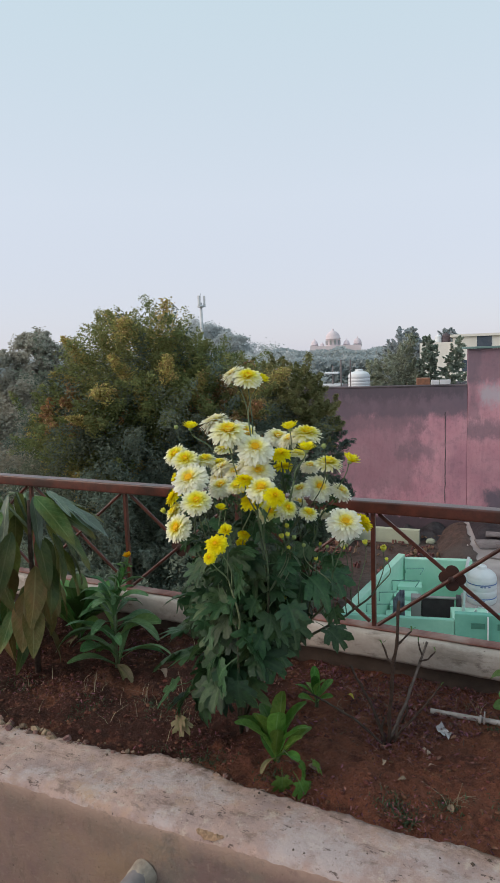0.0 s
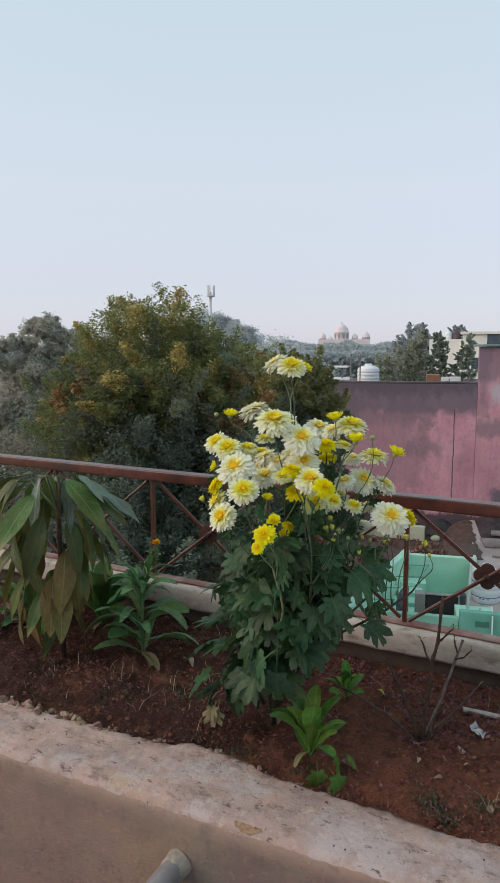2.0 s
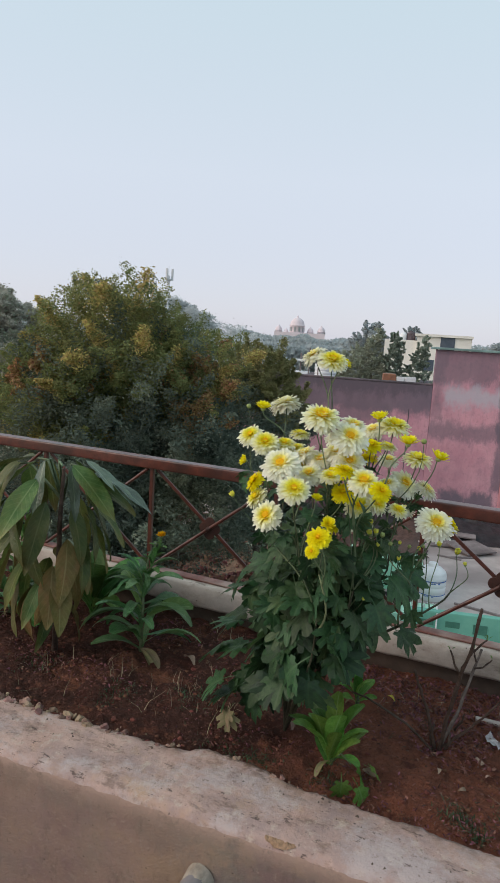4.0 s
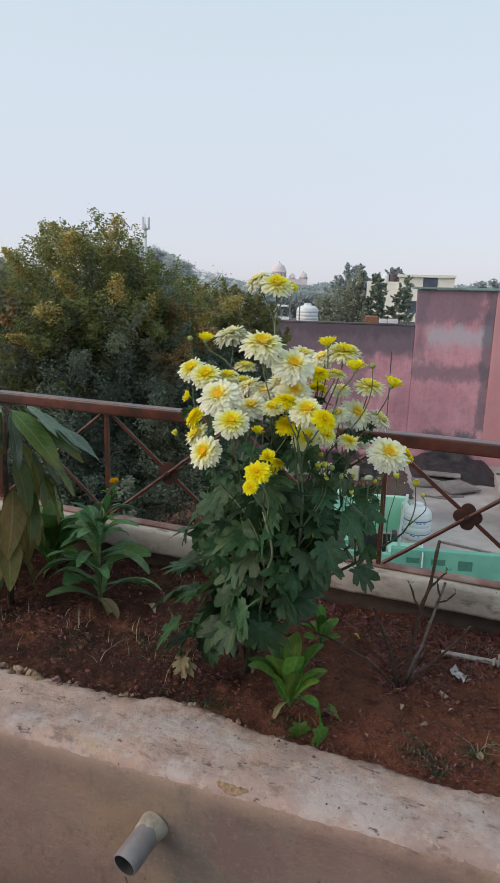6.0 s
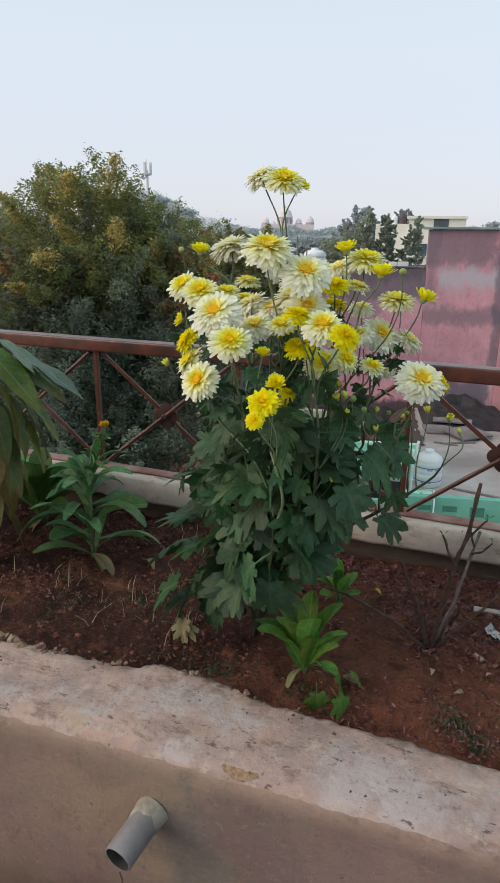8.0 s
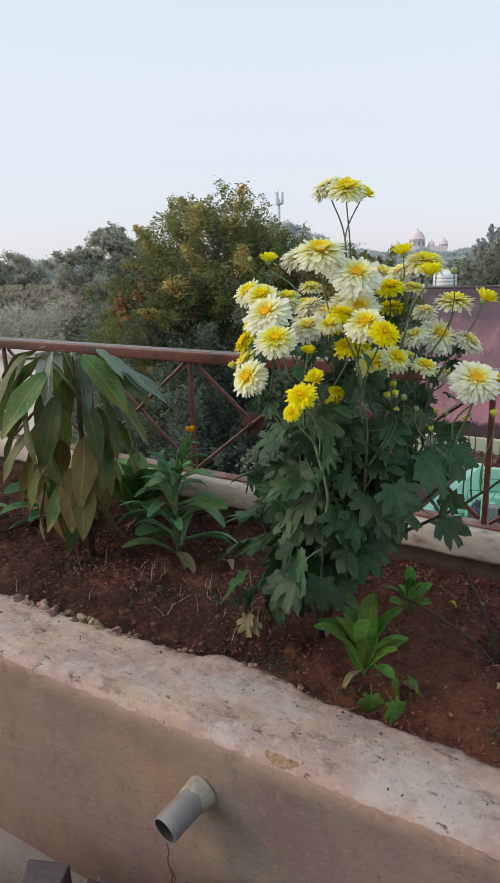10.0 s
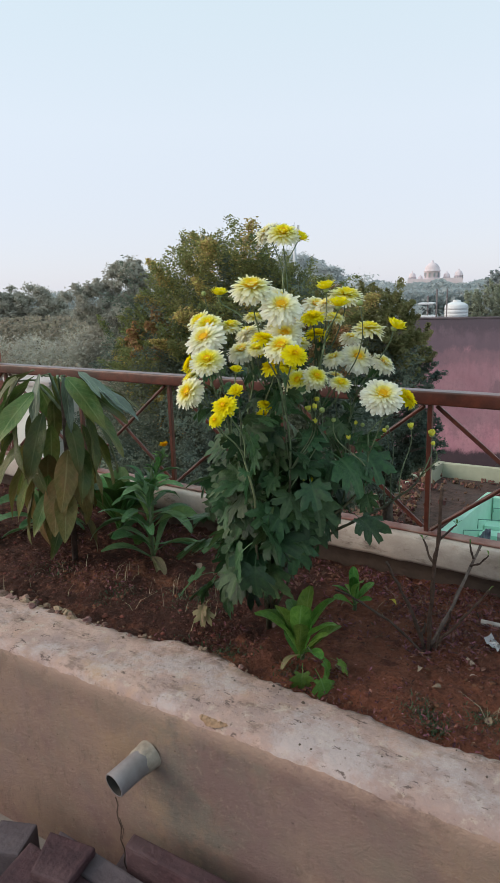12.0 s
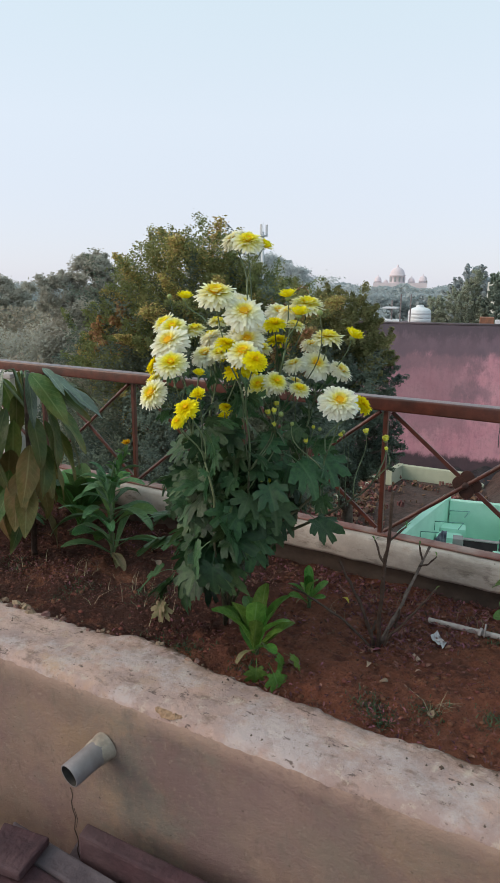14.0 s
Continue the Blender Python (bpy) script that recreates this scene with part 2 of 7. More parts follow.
# the soil turns darker left of x = -0.72
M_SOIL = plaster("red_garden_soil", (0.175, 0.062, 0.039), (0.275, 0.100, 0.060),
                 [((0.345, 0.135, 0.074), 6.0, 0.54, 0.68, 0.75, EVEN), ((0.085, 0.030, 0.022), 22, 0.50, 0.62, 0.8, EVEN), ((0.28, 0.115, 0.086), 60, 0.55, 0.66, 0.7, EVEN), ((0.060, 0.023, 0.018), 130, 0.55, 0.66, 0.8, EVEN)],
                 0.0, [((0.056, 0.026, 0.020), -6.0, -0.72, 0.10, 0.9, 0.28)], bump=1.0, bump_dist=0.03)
M_CLOD = mat("soil_clods", (0.095, 0.034, 0.023), (0.190, 0.068, 0.043), 60, 0.95, 0.6, 160, vary=0.22, island=True)
M_LITTER = mat("dry_leaf_litter", (0.080, 0.026, 0.027), (0.245, 0.095, 0.092), 50, 0.9, 0.3, 160, vary=0.6, island=True)
M_RAIL = mat("rusty_red_oxide_paint", (0.066, 0.020, 0.015), (0.125, 0.035, 0.023), 34, 0.30, 0.35, 160, (0.040, 0.017, 0.014), 9.0, 0.9, bump_dist=0.0015, spec=0.5)
M_ROSETTE = mat("rusted_cast_iron", (0.040, 0.016, 0.013), (0.090, 0.030, 0.020), 60, 0.55, 0.5, 200, (0.030, 0.015, 0.013), 30.0, 0.8, bump_dist=0.0015)
M_FOOT = mat("faded_red_flange", (0.13, 0.045, 0.034), (0.23, 0.095, 0.075), 26, 0.6, 0.3, 120, (0.36, 0.27, 0.23), 8.0, 0.7, bump_dist=0.002)
M_PIPE = mat("grey_pvc", (0.155, 0.138, 0.145), (0.235, 0.215, 0.225), 18, 0.5, 0.15, 90, (0.12, 0.10, 0.092), 14.0, 0.7, bump_dist=0.002)
M_MORTAR = mat("pale_mortar", (0.22, 0.185, 0.15), (0.36, 0.31, 0.26), 40, 0.9, 0.6, 90, bump_dist=0.004)
# near-black colour stands for the shade inside the pipe
M_PIPE_SHADE = mat("shaded_pipe_inside", (0.03, 0.028, 0.026), (0.06, 0.05, 0.045), 20, 0.9, 0)
M_OCHRE = mat("ochre_patch", (0.22, 0.125, 0.075), (0.40, 0.25, 0.155), 45, 0.9, 0.8, 120)
M_STEM = mat("green_stem", (0.070, 0.100, 0.050), (0.145, 0.190, 0.098), 60, 0.6, 0.2, vary=0.35)
M_STEM_BROWN = mat("brownish_stem", (0.05, 0.045, 0.03), (0.10, 0.10, 0.055), 60, 0.7, 0.2, vary=0.25)
M_LEAF = mat("chrysanthemum_leaf", (0.020, 0.056, 0.021), (0.050, 0.110, 0.039), 9, 0.42, 0.3, 40, vary=0.45, soft=0.28, bump_dist=0.008, rib=(0.066, 0.118, 0.052), spec=0.35)
M_LEAF_NEW = mat("fresh_green_leaf", (0.07, 0.16, 0.022), (0.13, 0.23, 0.04), 9, 0.5, 0.4, 40, vary=0.3, soft=0.3, bump_dist=0.01, rib=(0.14, 0.25, 0.07), spec=0.3)
M_LEAF_OLD = mat("yellowing_leaf", (0.150, 0.155, 0.060), (0.250, 0.180, 0.110), 5, 0.6, 0.4, 40, vary=0.3, soft=0.2, rib=(0.26, 0.24, 0.12))
M_STRAP = mat("calendula_leaf", (0.060, 0.155, 0.034), (0.120, 0.235, 0.062), 9, 0.45, 0.4, 40, vary=0.4, soft=0.28, bump_dist=0.01, rib=(0.16, 0.28, 0.11), spec=0.3)
M_SPOON = mat("young_calendula_leaf", (0.080, 0.205, 0.030), (0.160, 0.315, 0.058), 9, 0.45, 0.4, 40, vary=0.4, soft=0.32, bump_dist=0.01, rib=(0.21, 0.36, 0.12), spec=0.3)
M_STRAP_BLUE = mat("grey_green_leaf", (0.055, 0.140, 0.046), (0.105, 0.212, 0.078), 9, 0.4, 0.3, 40, vary=0.35, soft=0.2, rib=(0.18, 0.28, 0.15))
M_MANGO = mat("mango_leaf", (0.048, 0.086, 0.020), (0.108, 0.145, 0.038), 5, 0.4, 0.3, 30, (0.18, 0.135, 0.045), 2.0, 0.75, vary=0.45, soft=0.25, rib=(0.18, 0.20, 0.08), spec=0.35)
M_MANGO_OLD = mat("olive_mango_leaf", (0.105, 0.105, 0.030), (0.205, 0.165, 0.055), 5, 0.5, 0.3, 30, (0.24, 0.15, 0.06), 3.0, 0.7, vary=0.4, soft=0.25, rib=(0.26, 0.23, 0.10), spec=0.3)
# glossy leaf; its paler grey-green base holds part of the sky sheen
M_MANGO_TOP = mat("sheen_tinted_mango_leaf", (0.075, 0.112, 0.078), (0.112, 0.158, 0.112), 5, 0.26, 0.3, 30, vary=0.25, soft=0.15, rib=(0.20, 0.27, 0.17), spec=0.6)
M_TWIG = mat("dark_brown_twig", (0.045, 0.027, 0.020), (0.105, 0.068, 0.052), 50, 0.85, 0.6, 140)
M_TWIG_PALE = mat("grey_brown_twig", (0.085, 0.060, 0.050), (0.19, 0.145, 0.125), 50, 0.85, 0.6, 140)
M_WHITE = petal_mat("white_petals", [(0.0, (0.93, 0.60, 0.01)), (0.34, (0.95, 0.86, 0.20)), (0.46, (0.94, 0.92, 0.62)), (0.7, (0.95, 0.94, 0.78)), (1.0, (0.95, 0.95, 0.86))], 0.42)
M_PALE = petal_mat("cream_petals", [(0.0, (0.94, 0.62, 0.0)), (0.32, (0.95, 0.80, 0.03)), (0.46, (0.95, 0.91, 0.34)), (0.64, (0.95, 0.94, 0.66)), (1.0, (0.95, 0.95, 0.84))], 0.42)
M_LEMON = petal_mat("lemon_petals", [(0.0, (0.95, 0.70, 0.0)), (0.30, (0.96, 0.86, 0.02)), (0.46, (0.96, 0.91, 0.16)), (0.62, (0.95, 0.93, 0.52)), (0.82, (0.95, 0.95, 0.76)), (1.0, (0.95, 0.95, 0.84))], 0.45)
M_YELLOW = petal_mat("yellow_petals", [(0.0, (0.95, 0.64, 0.0)), (0.35, (0.96, 0.82, 0.0)), (0.85, (0.97, 0.90, 0.008)), (1.0, (0.96, 0.92, 0.20))], 0.45)
M_BUD = petal_mat("bud_petals", [(0.0, (0.62, 0.66, 0.06)), (0.35, (0.90, 0.84, 0.05)), (1.0, (0.95, 0.93, 0.22))], 0.42)
M_DISC = mat("orange_disc", (0.93, 0.46, 0.0), (0.96, 0.62, 0.004), 500, 0.7, 0.4, 700, bump_dist=0.001, soft=0.3)
M_CALYX = mat("green_calyx", (0.20, 0.27, 0.08), (0.36, 0.42, 0.15), 200, 0.6, 0.3)
M_MARIGOLD = petal_mat("marigold_petals", [(0.0, (0.75, 0.28, 0.0)), (1.0, (0.85, 0.50, 0.0))])


# ---------------- small builders ----------------
def finish(name, bm, material, parent=None, label="", smooth=True):
    me = bpy.data.meshes.new(name)
    bm.to_mesh(me)
    bm.free()
    for p in me.polygons:
        p.use_smooth = smooth
    for one in (material if isinstance(material, (list, tuple)) else [material]):
        me.materials.append(one)
    ob = new(name, me)
    if parent:
        ob.parent = parent
    if label:
        tagged(ob, label)
    return ob


def part(name, bm, material, parent, label="", smooth=True):
    return finish(name, bm, material, parent, label, smooth)


def share(name, me, parent, m, label=""):
    """Another object on the same mesh."""
    ob = new(name, me)
    ob.parent = parent
    ob.matrix_basis = m
    if label:
        tagged(ob, label)
    return ob


def thing(name, loc, label, category, group="", kind=""):
    e = new(name)
    e.empty_display_size = 0.05
    e.location = loc
    return tagged(e, label, category, group, kind)


def mesh_of(name, bm, materials, smooth=True):
    me = bpy.data.meshes.new(name)
    bm.to_mesh(me)
    bm.free()
    for p in me.polygons:
        p.use_smooth = smooth
    for one in (materials if isinstance(materials, (list, tuple)) else [materials]):
        me.materials.append(one)
    return me


def box(bm, x0, x1, y0, y1, z0, z1, m=None, mi=0, bevel=0.0):
    vs = [bm.verts.new((m @ Vector(p)) if m else p) for p in
          [(x0, y0, z0), (x1, y0, z0), (x1, y1, z0), (x0, y1, z0), (x0, y0, z1), (x1, y0, z1), (x1, y1, z1), (x0, y1, z1)]]
    fs = []
    for q in ((3, 2, 1, 0), (4, 5, 6, 7), (0, 1, 5, 4), (1, 2, 6, 5), (2, 3, 7, 6), (3, 0, 4, 7)):
        f = bm.faces.new([vs[i] for i in q])
        f.material_index = mi
        fs.append(f)
    if bevel:
        bmesh.ops.bevel(bm, geom=list({e for f in fs for e in f.edges}), offset=bevel, segments=2, affect="EDGES", profile=0.6)
    return fs


def tube(bm, pts, radii, sides=6, cap=True, mi=0):
    """A round tube along points."""
    rings = []
    pts = [Vector(p) for p in pts]
    for i, p in enumerate(pts):
        d = (pts[min(i + 1, len(pts) - 1)] - pts[max(i - 1, 0)]).normalized()
        a = d.cross(Vector((0.31, 0.17, 0.93)))
        if a.length < 1e-4:
            a = d.cross(Vector((1, 0, 0)))
        a.normalize()
        b = d.cross(a)
        r = radii[i] if hasattr(radii, "__len__") else radii
        rings.append([bm.verts.new(p + (a * math.cos(t) + b * math.sin(t)) * r) for t in [2 * math.pi * k / sides for k in range(sides)]])
    for i in range(len(rings) - 1):
        for k in range(sides):
            f = bm.faces.new((rings[i][k], rings[i][(k + 1) % sides], rings[i + 1][(k + 1) % sides], rings[i + 1][k]))
            f.material_index = mi
    if cap:
        for ring, turn in ((rings[0], 1), (rings[-1], 0)):
            f = bm.faces.new(ring[::-1] if turn else ring)
            f.material_index = mi
    return rings


def lathe(bm, profile, sides=24, m=None, mi=0):
    """A turned form from (radius, height) pairs."""
    rings = []
    for r, z in profile:
        ring = []
        for k in range(sides):
            t = 2 * math.pi * k / sides
            p = Vector((r * math.cos(t), r * math.sin(t), z))
            ring.append(bm.verts.new(m @ p if m else p))
        rings.append(ring)
    for i in range(len(rings) - 1):
        for k in range(sides):
            f = bm.faces.new((rings[i][k], rings[i][(k + 1) % sides], rings[i + 1][(k + 1) % sides], rings[i + 1][k]))
            f.material_index = mi
    return rings


def toward(loc, way, spin=0.0, s=1.0):
    """A pose whose z points along way."""
    q = Vector(way).to_track_quat("Z", "Y").to_matrix().to_4x4()
    return Matrix.Translation(loc) @ q @ Matrix.Rotation(spin, 4, "Z") @ Matrix.Scale(s, 4)



# ---------------- terrace and planter ----------------
FLOOR_Z, WALL_Z, SOIL_Z = 0.0, 0.515, 0.475


def front_y(x):
    return 1.058 + 0.057 * x


def inner_y(x):
    """The worn inner edge of the wall: a bulge, and a slow turn."""
    return 1.207 + 0.028 * math.exp(-((x + 0.83) / 0.11) ** 2) - 0.07 * max(0.0, -0.95 - x) + 0.08 * max(0.0, x + 0.3)


def planter_wall():
    bm = bmesh.new()
    xs = np.concatenate([np.arange(-5.0, -1.9, 0.03), np.arange(-1.9, 0.35, 0.007), np.arange(0.35, 3.01, 0.03)])
    prev = None

    def crumb(x, k, f):
        return noise.noise(Vector((x * f, k, 0.5)))
    for x in xs:
        f, g = front_y(x), inner_y(x)
        g += crumb(x, 3.1, 9) * 0.006 + crumb(x, 7.7, 33) * 0.006 + crumb(x, 1.3, 90) * 0.004
        if x < -0.93:                          # the edge is broken away here
            g -= 0.010 + 0.012 * abs(crumb(x, 5.2, 24))
        lip = crumb(x, 2.2, 45) * 0.004
        prof = [(f, FLOOR_Z - 0.05), (f, 0.12), (f, 0.25), (f, 0.33), (f - 0.001, 0.40), (f, 0.45), (f, WALL_Z - 0.030), (f + 0.002, WALL_Z - 0.016 + lip), (f + 0.008, WALL_Z - 0.005),
                (f + 0.022, WALL_Z), (f + 0.05, WALL_Z + 0.002), (f + 0.08, WALL_Z + 0.002), (f + 0.11, WALL_Z), (g - 0.035, WALL_Z - 0.001),
                (g - 0.016, WALL_Z - 0.003), (g - 0.004, WALL_Z - 0.007 + lip), (g, WALL_Z - 0.020 + lip), (g + 0.003, WALL_Z - 0.06), (g, 0.36)]
        row = []
        for k, (y, z) in enumerate(prof):
            p = Vector((x * 40, y * 60, z * 60))
            n = noise.noise(p) * 0.5 + noise.noise(p * 2.7) * 0.5
            amp = 0.0012 if k < 6 else 0.0028
            slow = noise.noise(Vector((x * 5, y * 8, 0))) * 0.003 if k > 7 else 0
            row.append(bm.verts.new((x, y + n * amp, z + ((n * amp + slow) if k > 5 else 0))))
        if prev:
            for k in range(len(row) - 1):
                fc = bm.faces.new((prev[k], row[k], row[k + 1], prev[k + 1]))
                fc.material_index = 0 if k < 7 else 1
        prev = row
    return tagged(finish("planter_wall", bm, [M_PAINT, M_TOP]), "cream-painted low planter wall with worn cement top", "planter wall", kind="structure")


planter_wall()


def soil_height(x, y):
    return (SOIL_Z + 0.018 * noise.noise(Vector((x * 5, y * 5, 0))) + 0.012 * noise.noise(Vector((x * 17, y * 17, 2)))
            + 0.011 * abs(noise.noise(Vector((x * 24, y * 24, 8)))) + 0.006 * noise.noise(Vector((x * 60, y * 60, 4))) - 0.012 * max(0.0, 1 - abs(y - 1.25) / 0.15))


def soil():
    bm = bmesh.new()
    ny = 150
    xs = [*np.arange(-4.98, -2.4, 0.03), *np.arange(-2.4, 0.6, 0.0055), *np.arange(0.6, 2.99, 0.03)]
    nx = len(xs) - 1
    grid = []
    for x in xs:
        y0 = inner_y(x) - 0.03
        ys = [y0 + (1.96 - y0) * j / ny for j in range(ny + 1)]
        grid.append([bm.verts.new((x, y, soil_height(x, y))) for y in ys])
    for i in range(nx):
        for j in range(ny):
            bm.faces.new((grid[i][j], grid[i + 1][j], grid[i + 1][j + 1], grid[i][j + 1]))
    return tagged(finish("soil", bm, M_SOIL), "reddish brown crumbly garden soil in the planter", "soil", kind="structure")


soil()


def ledge():
    """Parapet under the railing: dark brown plaster below, cream coping above."""
    bm = bmesh.new()
    rows = []
    for x in np.arange(-5.0, 3.01, 0.03):
        e = noise.noise(Vector((x * 12, 1, 1))) * 0.004 + noise.noise(Vector((x * 40, 1, 1))) * 0.003
        prof = [(1.905, 0.30), (1.900, 0.48), (1.895, 0.536 + e), (1.868, 0.538 + e), (1.862, 0.548 + e), (1.867, 0.590), (1.868, 0.606), (1.872, 0.613), (1.880, 0.6158), (1.935, 0.616), (1.938, 0.612), (1.940, 0.60), (1.945, -1.5), (1.945, -9.0)]
        row = []
        for k, (y, z) in enumerate(prof):
            n = noise.noise(Vector((x * 15, y * 30, z * 30))) * 0.002
            row.append(bm.verts.new((x, y + n, z + (n if 0 < k < 10 else 0))))
        rows.append(row)
    for a, b in zip(rows, rows[1:]):
        for k in range(len(a) - 1):
            f = bm.faces.new((a[k], b[k], b[k + 1], a[k + 1]))
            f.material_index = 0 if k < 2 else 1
    return tagged(finish("parapet", bm, [M_BROWN_DARK, M_COPING]), "low parapet with cream coping and dark brown plaster", "parapet", kind="structure")


ledge()

M_FLOOR = mat("dusty_terrace_floor", (0.23, 0.20, 0.18), (0.34, 0.30, 0.27), 12, 0.9, 0.4, 60, (0.18, 0.15, 0.14), 2.0, 0.7)


def slab_mesh(name, x0, x1, y0, y1, z0, z1, material, label, category):
    bm = bmesh.new()
    box(bm, x0, x1, y0, y1, z0, z1)
    return tagged(finish(name, bm, material, smooth=False), label, category, kind="structure")


slab_mesh("floor", -5.0, 3.0, -5.0, 1.0, -0.1, FLOOR_Z, M_FLOOR, "dusty grey cement terrace floor", "floor")
M_HOUSE = mat("house_wall_paint", (0.45, 0.38, 0.28), (0.52, 0.45, 0.34), 6, 0.9, 0.3, 40, (0.38, 0.33, 0.26), 1.0, 0.6)
slab_mesh("wall_south", -5.0, 3.0, -5.2, -5.0, -9.0, 1.15, M_HOUSE, "plain cream parapet wall behind the terrace", "wall")


slab_mesh("house_body", -5.0, 3.0, -5.0, 1.90, -9.0, -0.11, M_HOUSE, "plain cream house body under the terrace", "house wall")
slab_mesh("planter_bed", -5.0, 3.0, 1.10, 1.90, -0.10, 0.30, M_BROWN_DARK, "earth-filled base of the planter", "planter base")
for px in (-5.02, 2.98):
    slab_mesh("planter_end", px, px + 0.04, 0.75 if px < 0 else 1.0, 1.94, -0.1, 0.53, M_HOUSE, "plain end wall of the planter", "planter wall")


# ---------------- railing ----------------
RAIL_Y, RAIL_Z0, RAIL_Z1 = 1.917, 0.990, 1.027
POST_X = [-0.556 + 0.4755 * k for k in range(-8, 6)]


def railing():
    t = thing("railing", (0, RAIL_Y, 0.615), "rust-red painted steel railing with crossed bars and rosettes on the parapet", "railing")

    def at_local(bm):
        bmesh.ops.translate(bm, verts=bm.verts, vec=(0, -RAIL_Y, -0.615))
        return bm
    bm = bmesh.new()
    xs = np.arange(POST_X[0], POST_X[-1] + 0.01, 0.06)
    prev = None
    for x in xs:
        s = noise.noise(Vector((x * 3, 0, 0))) * 0.0015
        ring = []
        for k in range(24):
            a = 2 * math.pi * k / 24 + math.pi / 24
            ca, sa = math.cos(a), math.sin(a)
            ring.append(bm.verts.new((x, RAIL_Y + 0.024 * math.copysign(abs(ca) ** 0.20, ca), 1.0085 + s + 0.019 * math.copysign(abs(sa) ** 0.20, sa))))
        if prev:
            for k in range(24):
                bm.faces.new((prev[k], prev[(k + 1) % 24], ring[(k + 1) % 24], ring[k]))
        prev = ring
    part("top_rail", at_local(bm), M_RAIL, t)
    bm = bmesh.new()
    box(bm, POST_X[0], POST_X[-1], RAIL_Y - 0.020, RAIL_Y + 0.022, 0.6175, 0.6235, bevel=0.002)
    part("foot_rail", at_local(bm), M_FOOT, t, "faded pinkish red steel angle strip")
    bm = bmesh.new()
    box(bm, -0.0068, 0.0068, -0.0068, 0.0068, 0.004, 0.385, bevel=0.002)
    post_me = mesh_of("post", bm, M_RAIL, False)
    bm = bmesh.new()
    lng = math.hypot(0.4755 - 0.03, 0.365 - 0.012)
    box(bm, -lng / 2, lng / 2, -0.0025, 0.0035, -0.0058, 0.0058, bevel=0.001)
    flat_me = mesh_of("flat_bar", bm, M_RAIL, False)
    bm = bmesh.new()
    pr = None
    for i in range(60):
        x = -lng / 2 + lng * i / 59
        a0 = i * 0.16
        ring = []
        for k in range(12):
            q = k * math.pi / 6
            rr = 0.0060 * (1 + 0.075 * math.cos(4 * (q - a0)))
            ring.append(bm.verts.new((x, rr * math.cos(q), rr * math.sin(q))))
        if pr:
            for k in range(12):
                bm.faces.new((pr[k], pr[(k + 1) % 12], ring[(k + 1) % 12], ring[k]))
        pr = ring
    twist_me = mesh_of("twisted_bar", bm, M_RAIL)
    bm = bmesh.new()
    for k in range(4):
        a = math.pi / 2 * k
        c = Vector((0.0195 * math.cos(a), 0.001 - 0.0006 * k, 0.0195 * math.sin(a)))
        lathe(bm, [(0.0, -0.002), (0.0195, -0.002), (0.0205, 0.0), (0.0195, 0.002), (0.0, 0.0025)], 16, Matrix.Translation(c) @ Matrix.Rotation(math.pi / 2, 4, "X"))
    lathe(bm, [(0.0, -0.003), (0.010, -0.003), (0.009, 0.001), (0.005, 0.003), (0.0, 0.0035)], 14, Matrix.Translation((0, -0.015, 0)) @ Matrix.Rotation(math.pi / 2, 4, "X"))
    ros_me = mesh_of("rosette", bm, M_ROSETTE, False)
    for i, x in enumerate(POST_X):
        share("post", post_me, t, pose(x, 0, 0))
        if i + 1 < len(POST_X):
            xm, zm = (x + POST_X[i + 1]) / 2, 0.193
            ang = math.degrees(math.atan2(0.353, 0.4455))
            share("flat_bar", flat_me, t, pose(xm, 0.0065, zm, 0, ang, 0))
            share("twisted_bar", twist_me, t, pose(xm, -0.0085, zm, 0, -ang, 0))
            if x > -1.6:
                share("rosette", ros_me, t, pose(xm, 0, zm))
    return t


railing()


# ---------------- chrysanthemum ----------------
def petal(bm, uvl, base_r, length, width, lift, curl, a, z0, cup=0.25, mi=0):
    """One ray floret: a folded strip that starts at base_r from the axis, rises by lift and bends by curl."""
    n = 4
    ca, sa = math.cos(a), math.sin(a)
    rows = []
    r, z, ang = base_r, z0, lift
    step = length / n
    for i in range(n + 1):
        s = i / n
        w = width * (0.45 + 0.55 * math.sin(min(1.0, s * 1.25 + 0.12) * math.pi * 0.62)) * (0.6 if i == n else 1.0)
        row = []
        for k, off in ((0, -0.5), (1, 0.0), (2, 0.5)):
            dz = cup * w * (abs(off) * 2) ** 2 * 0.5
            x, y = r * ca - off * w * sa, r * sa + off * w * ca
            if i == n and k == 1:
                x, y = (r + width * 0.12) * ca, (r + width * 0.12) * sa
            row.append(bm.verts.new((x, y, z + dz)))
        rows.append(row)
        r += step * math.cos(ang)
        z += step * math.sin(ang)
        ang += curl / n
    for i in range(n):
        for k in range(2):
            f = bm.faces.new((rows[i][k], rows[i + 1][k], rows[i + 1][k + 1], rows[i][k + 1]))
            f.material_index = mi
            for lp, (ii, kk) in zip(f.loops, ((i, k), (i + 1, k), (i + 1, k + 1), (i, k + 1))):
                lp[uvl].uv = (min(1.0, (base_r + length * ii / n) / 0.5), kk / 2)


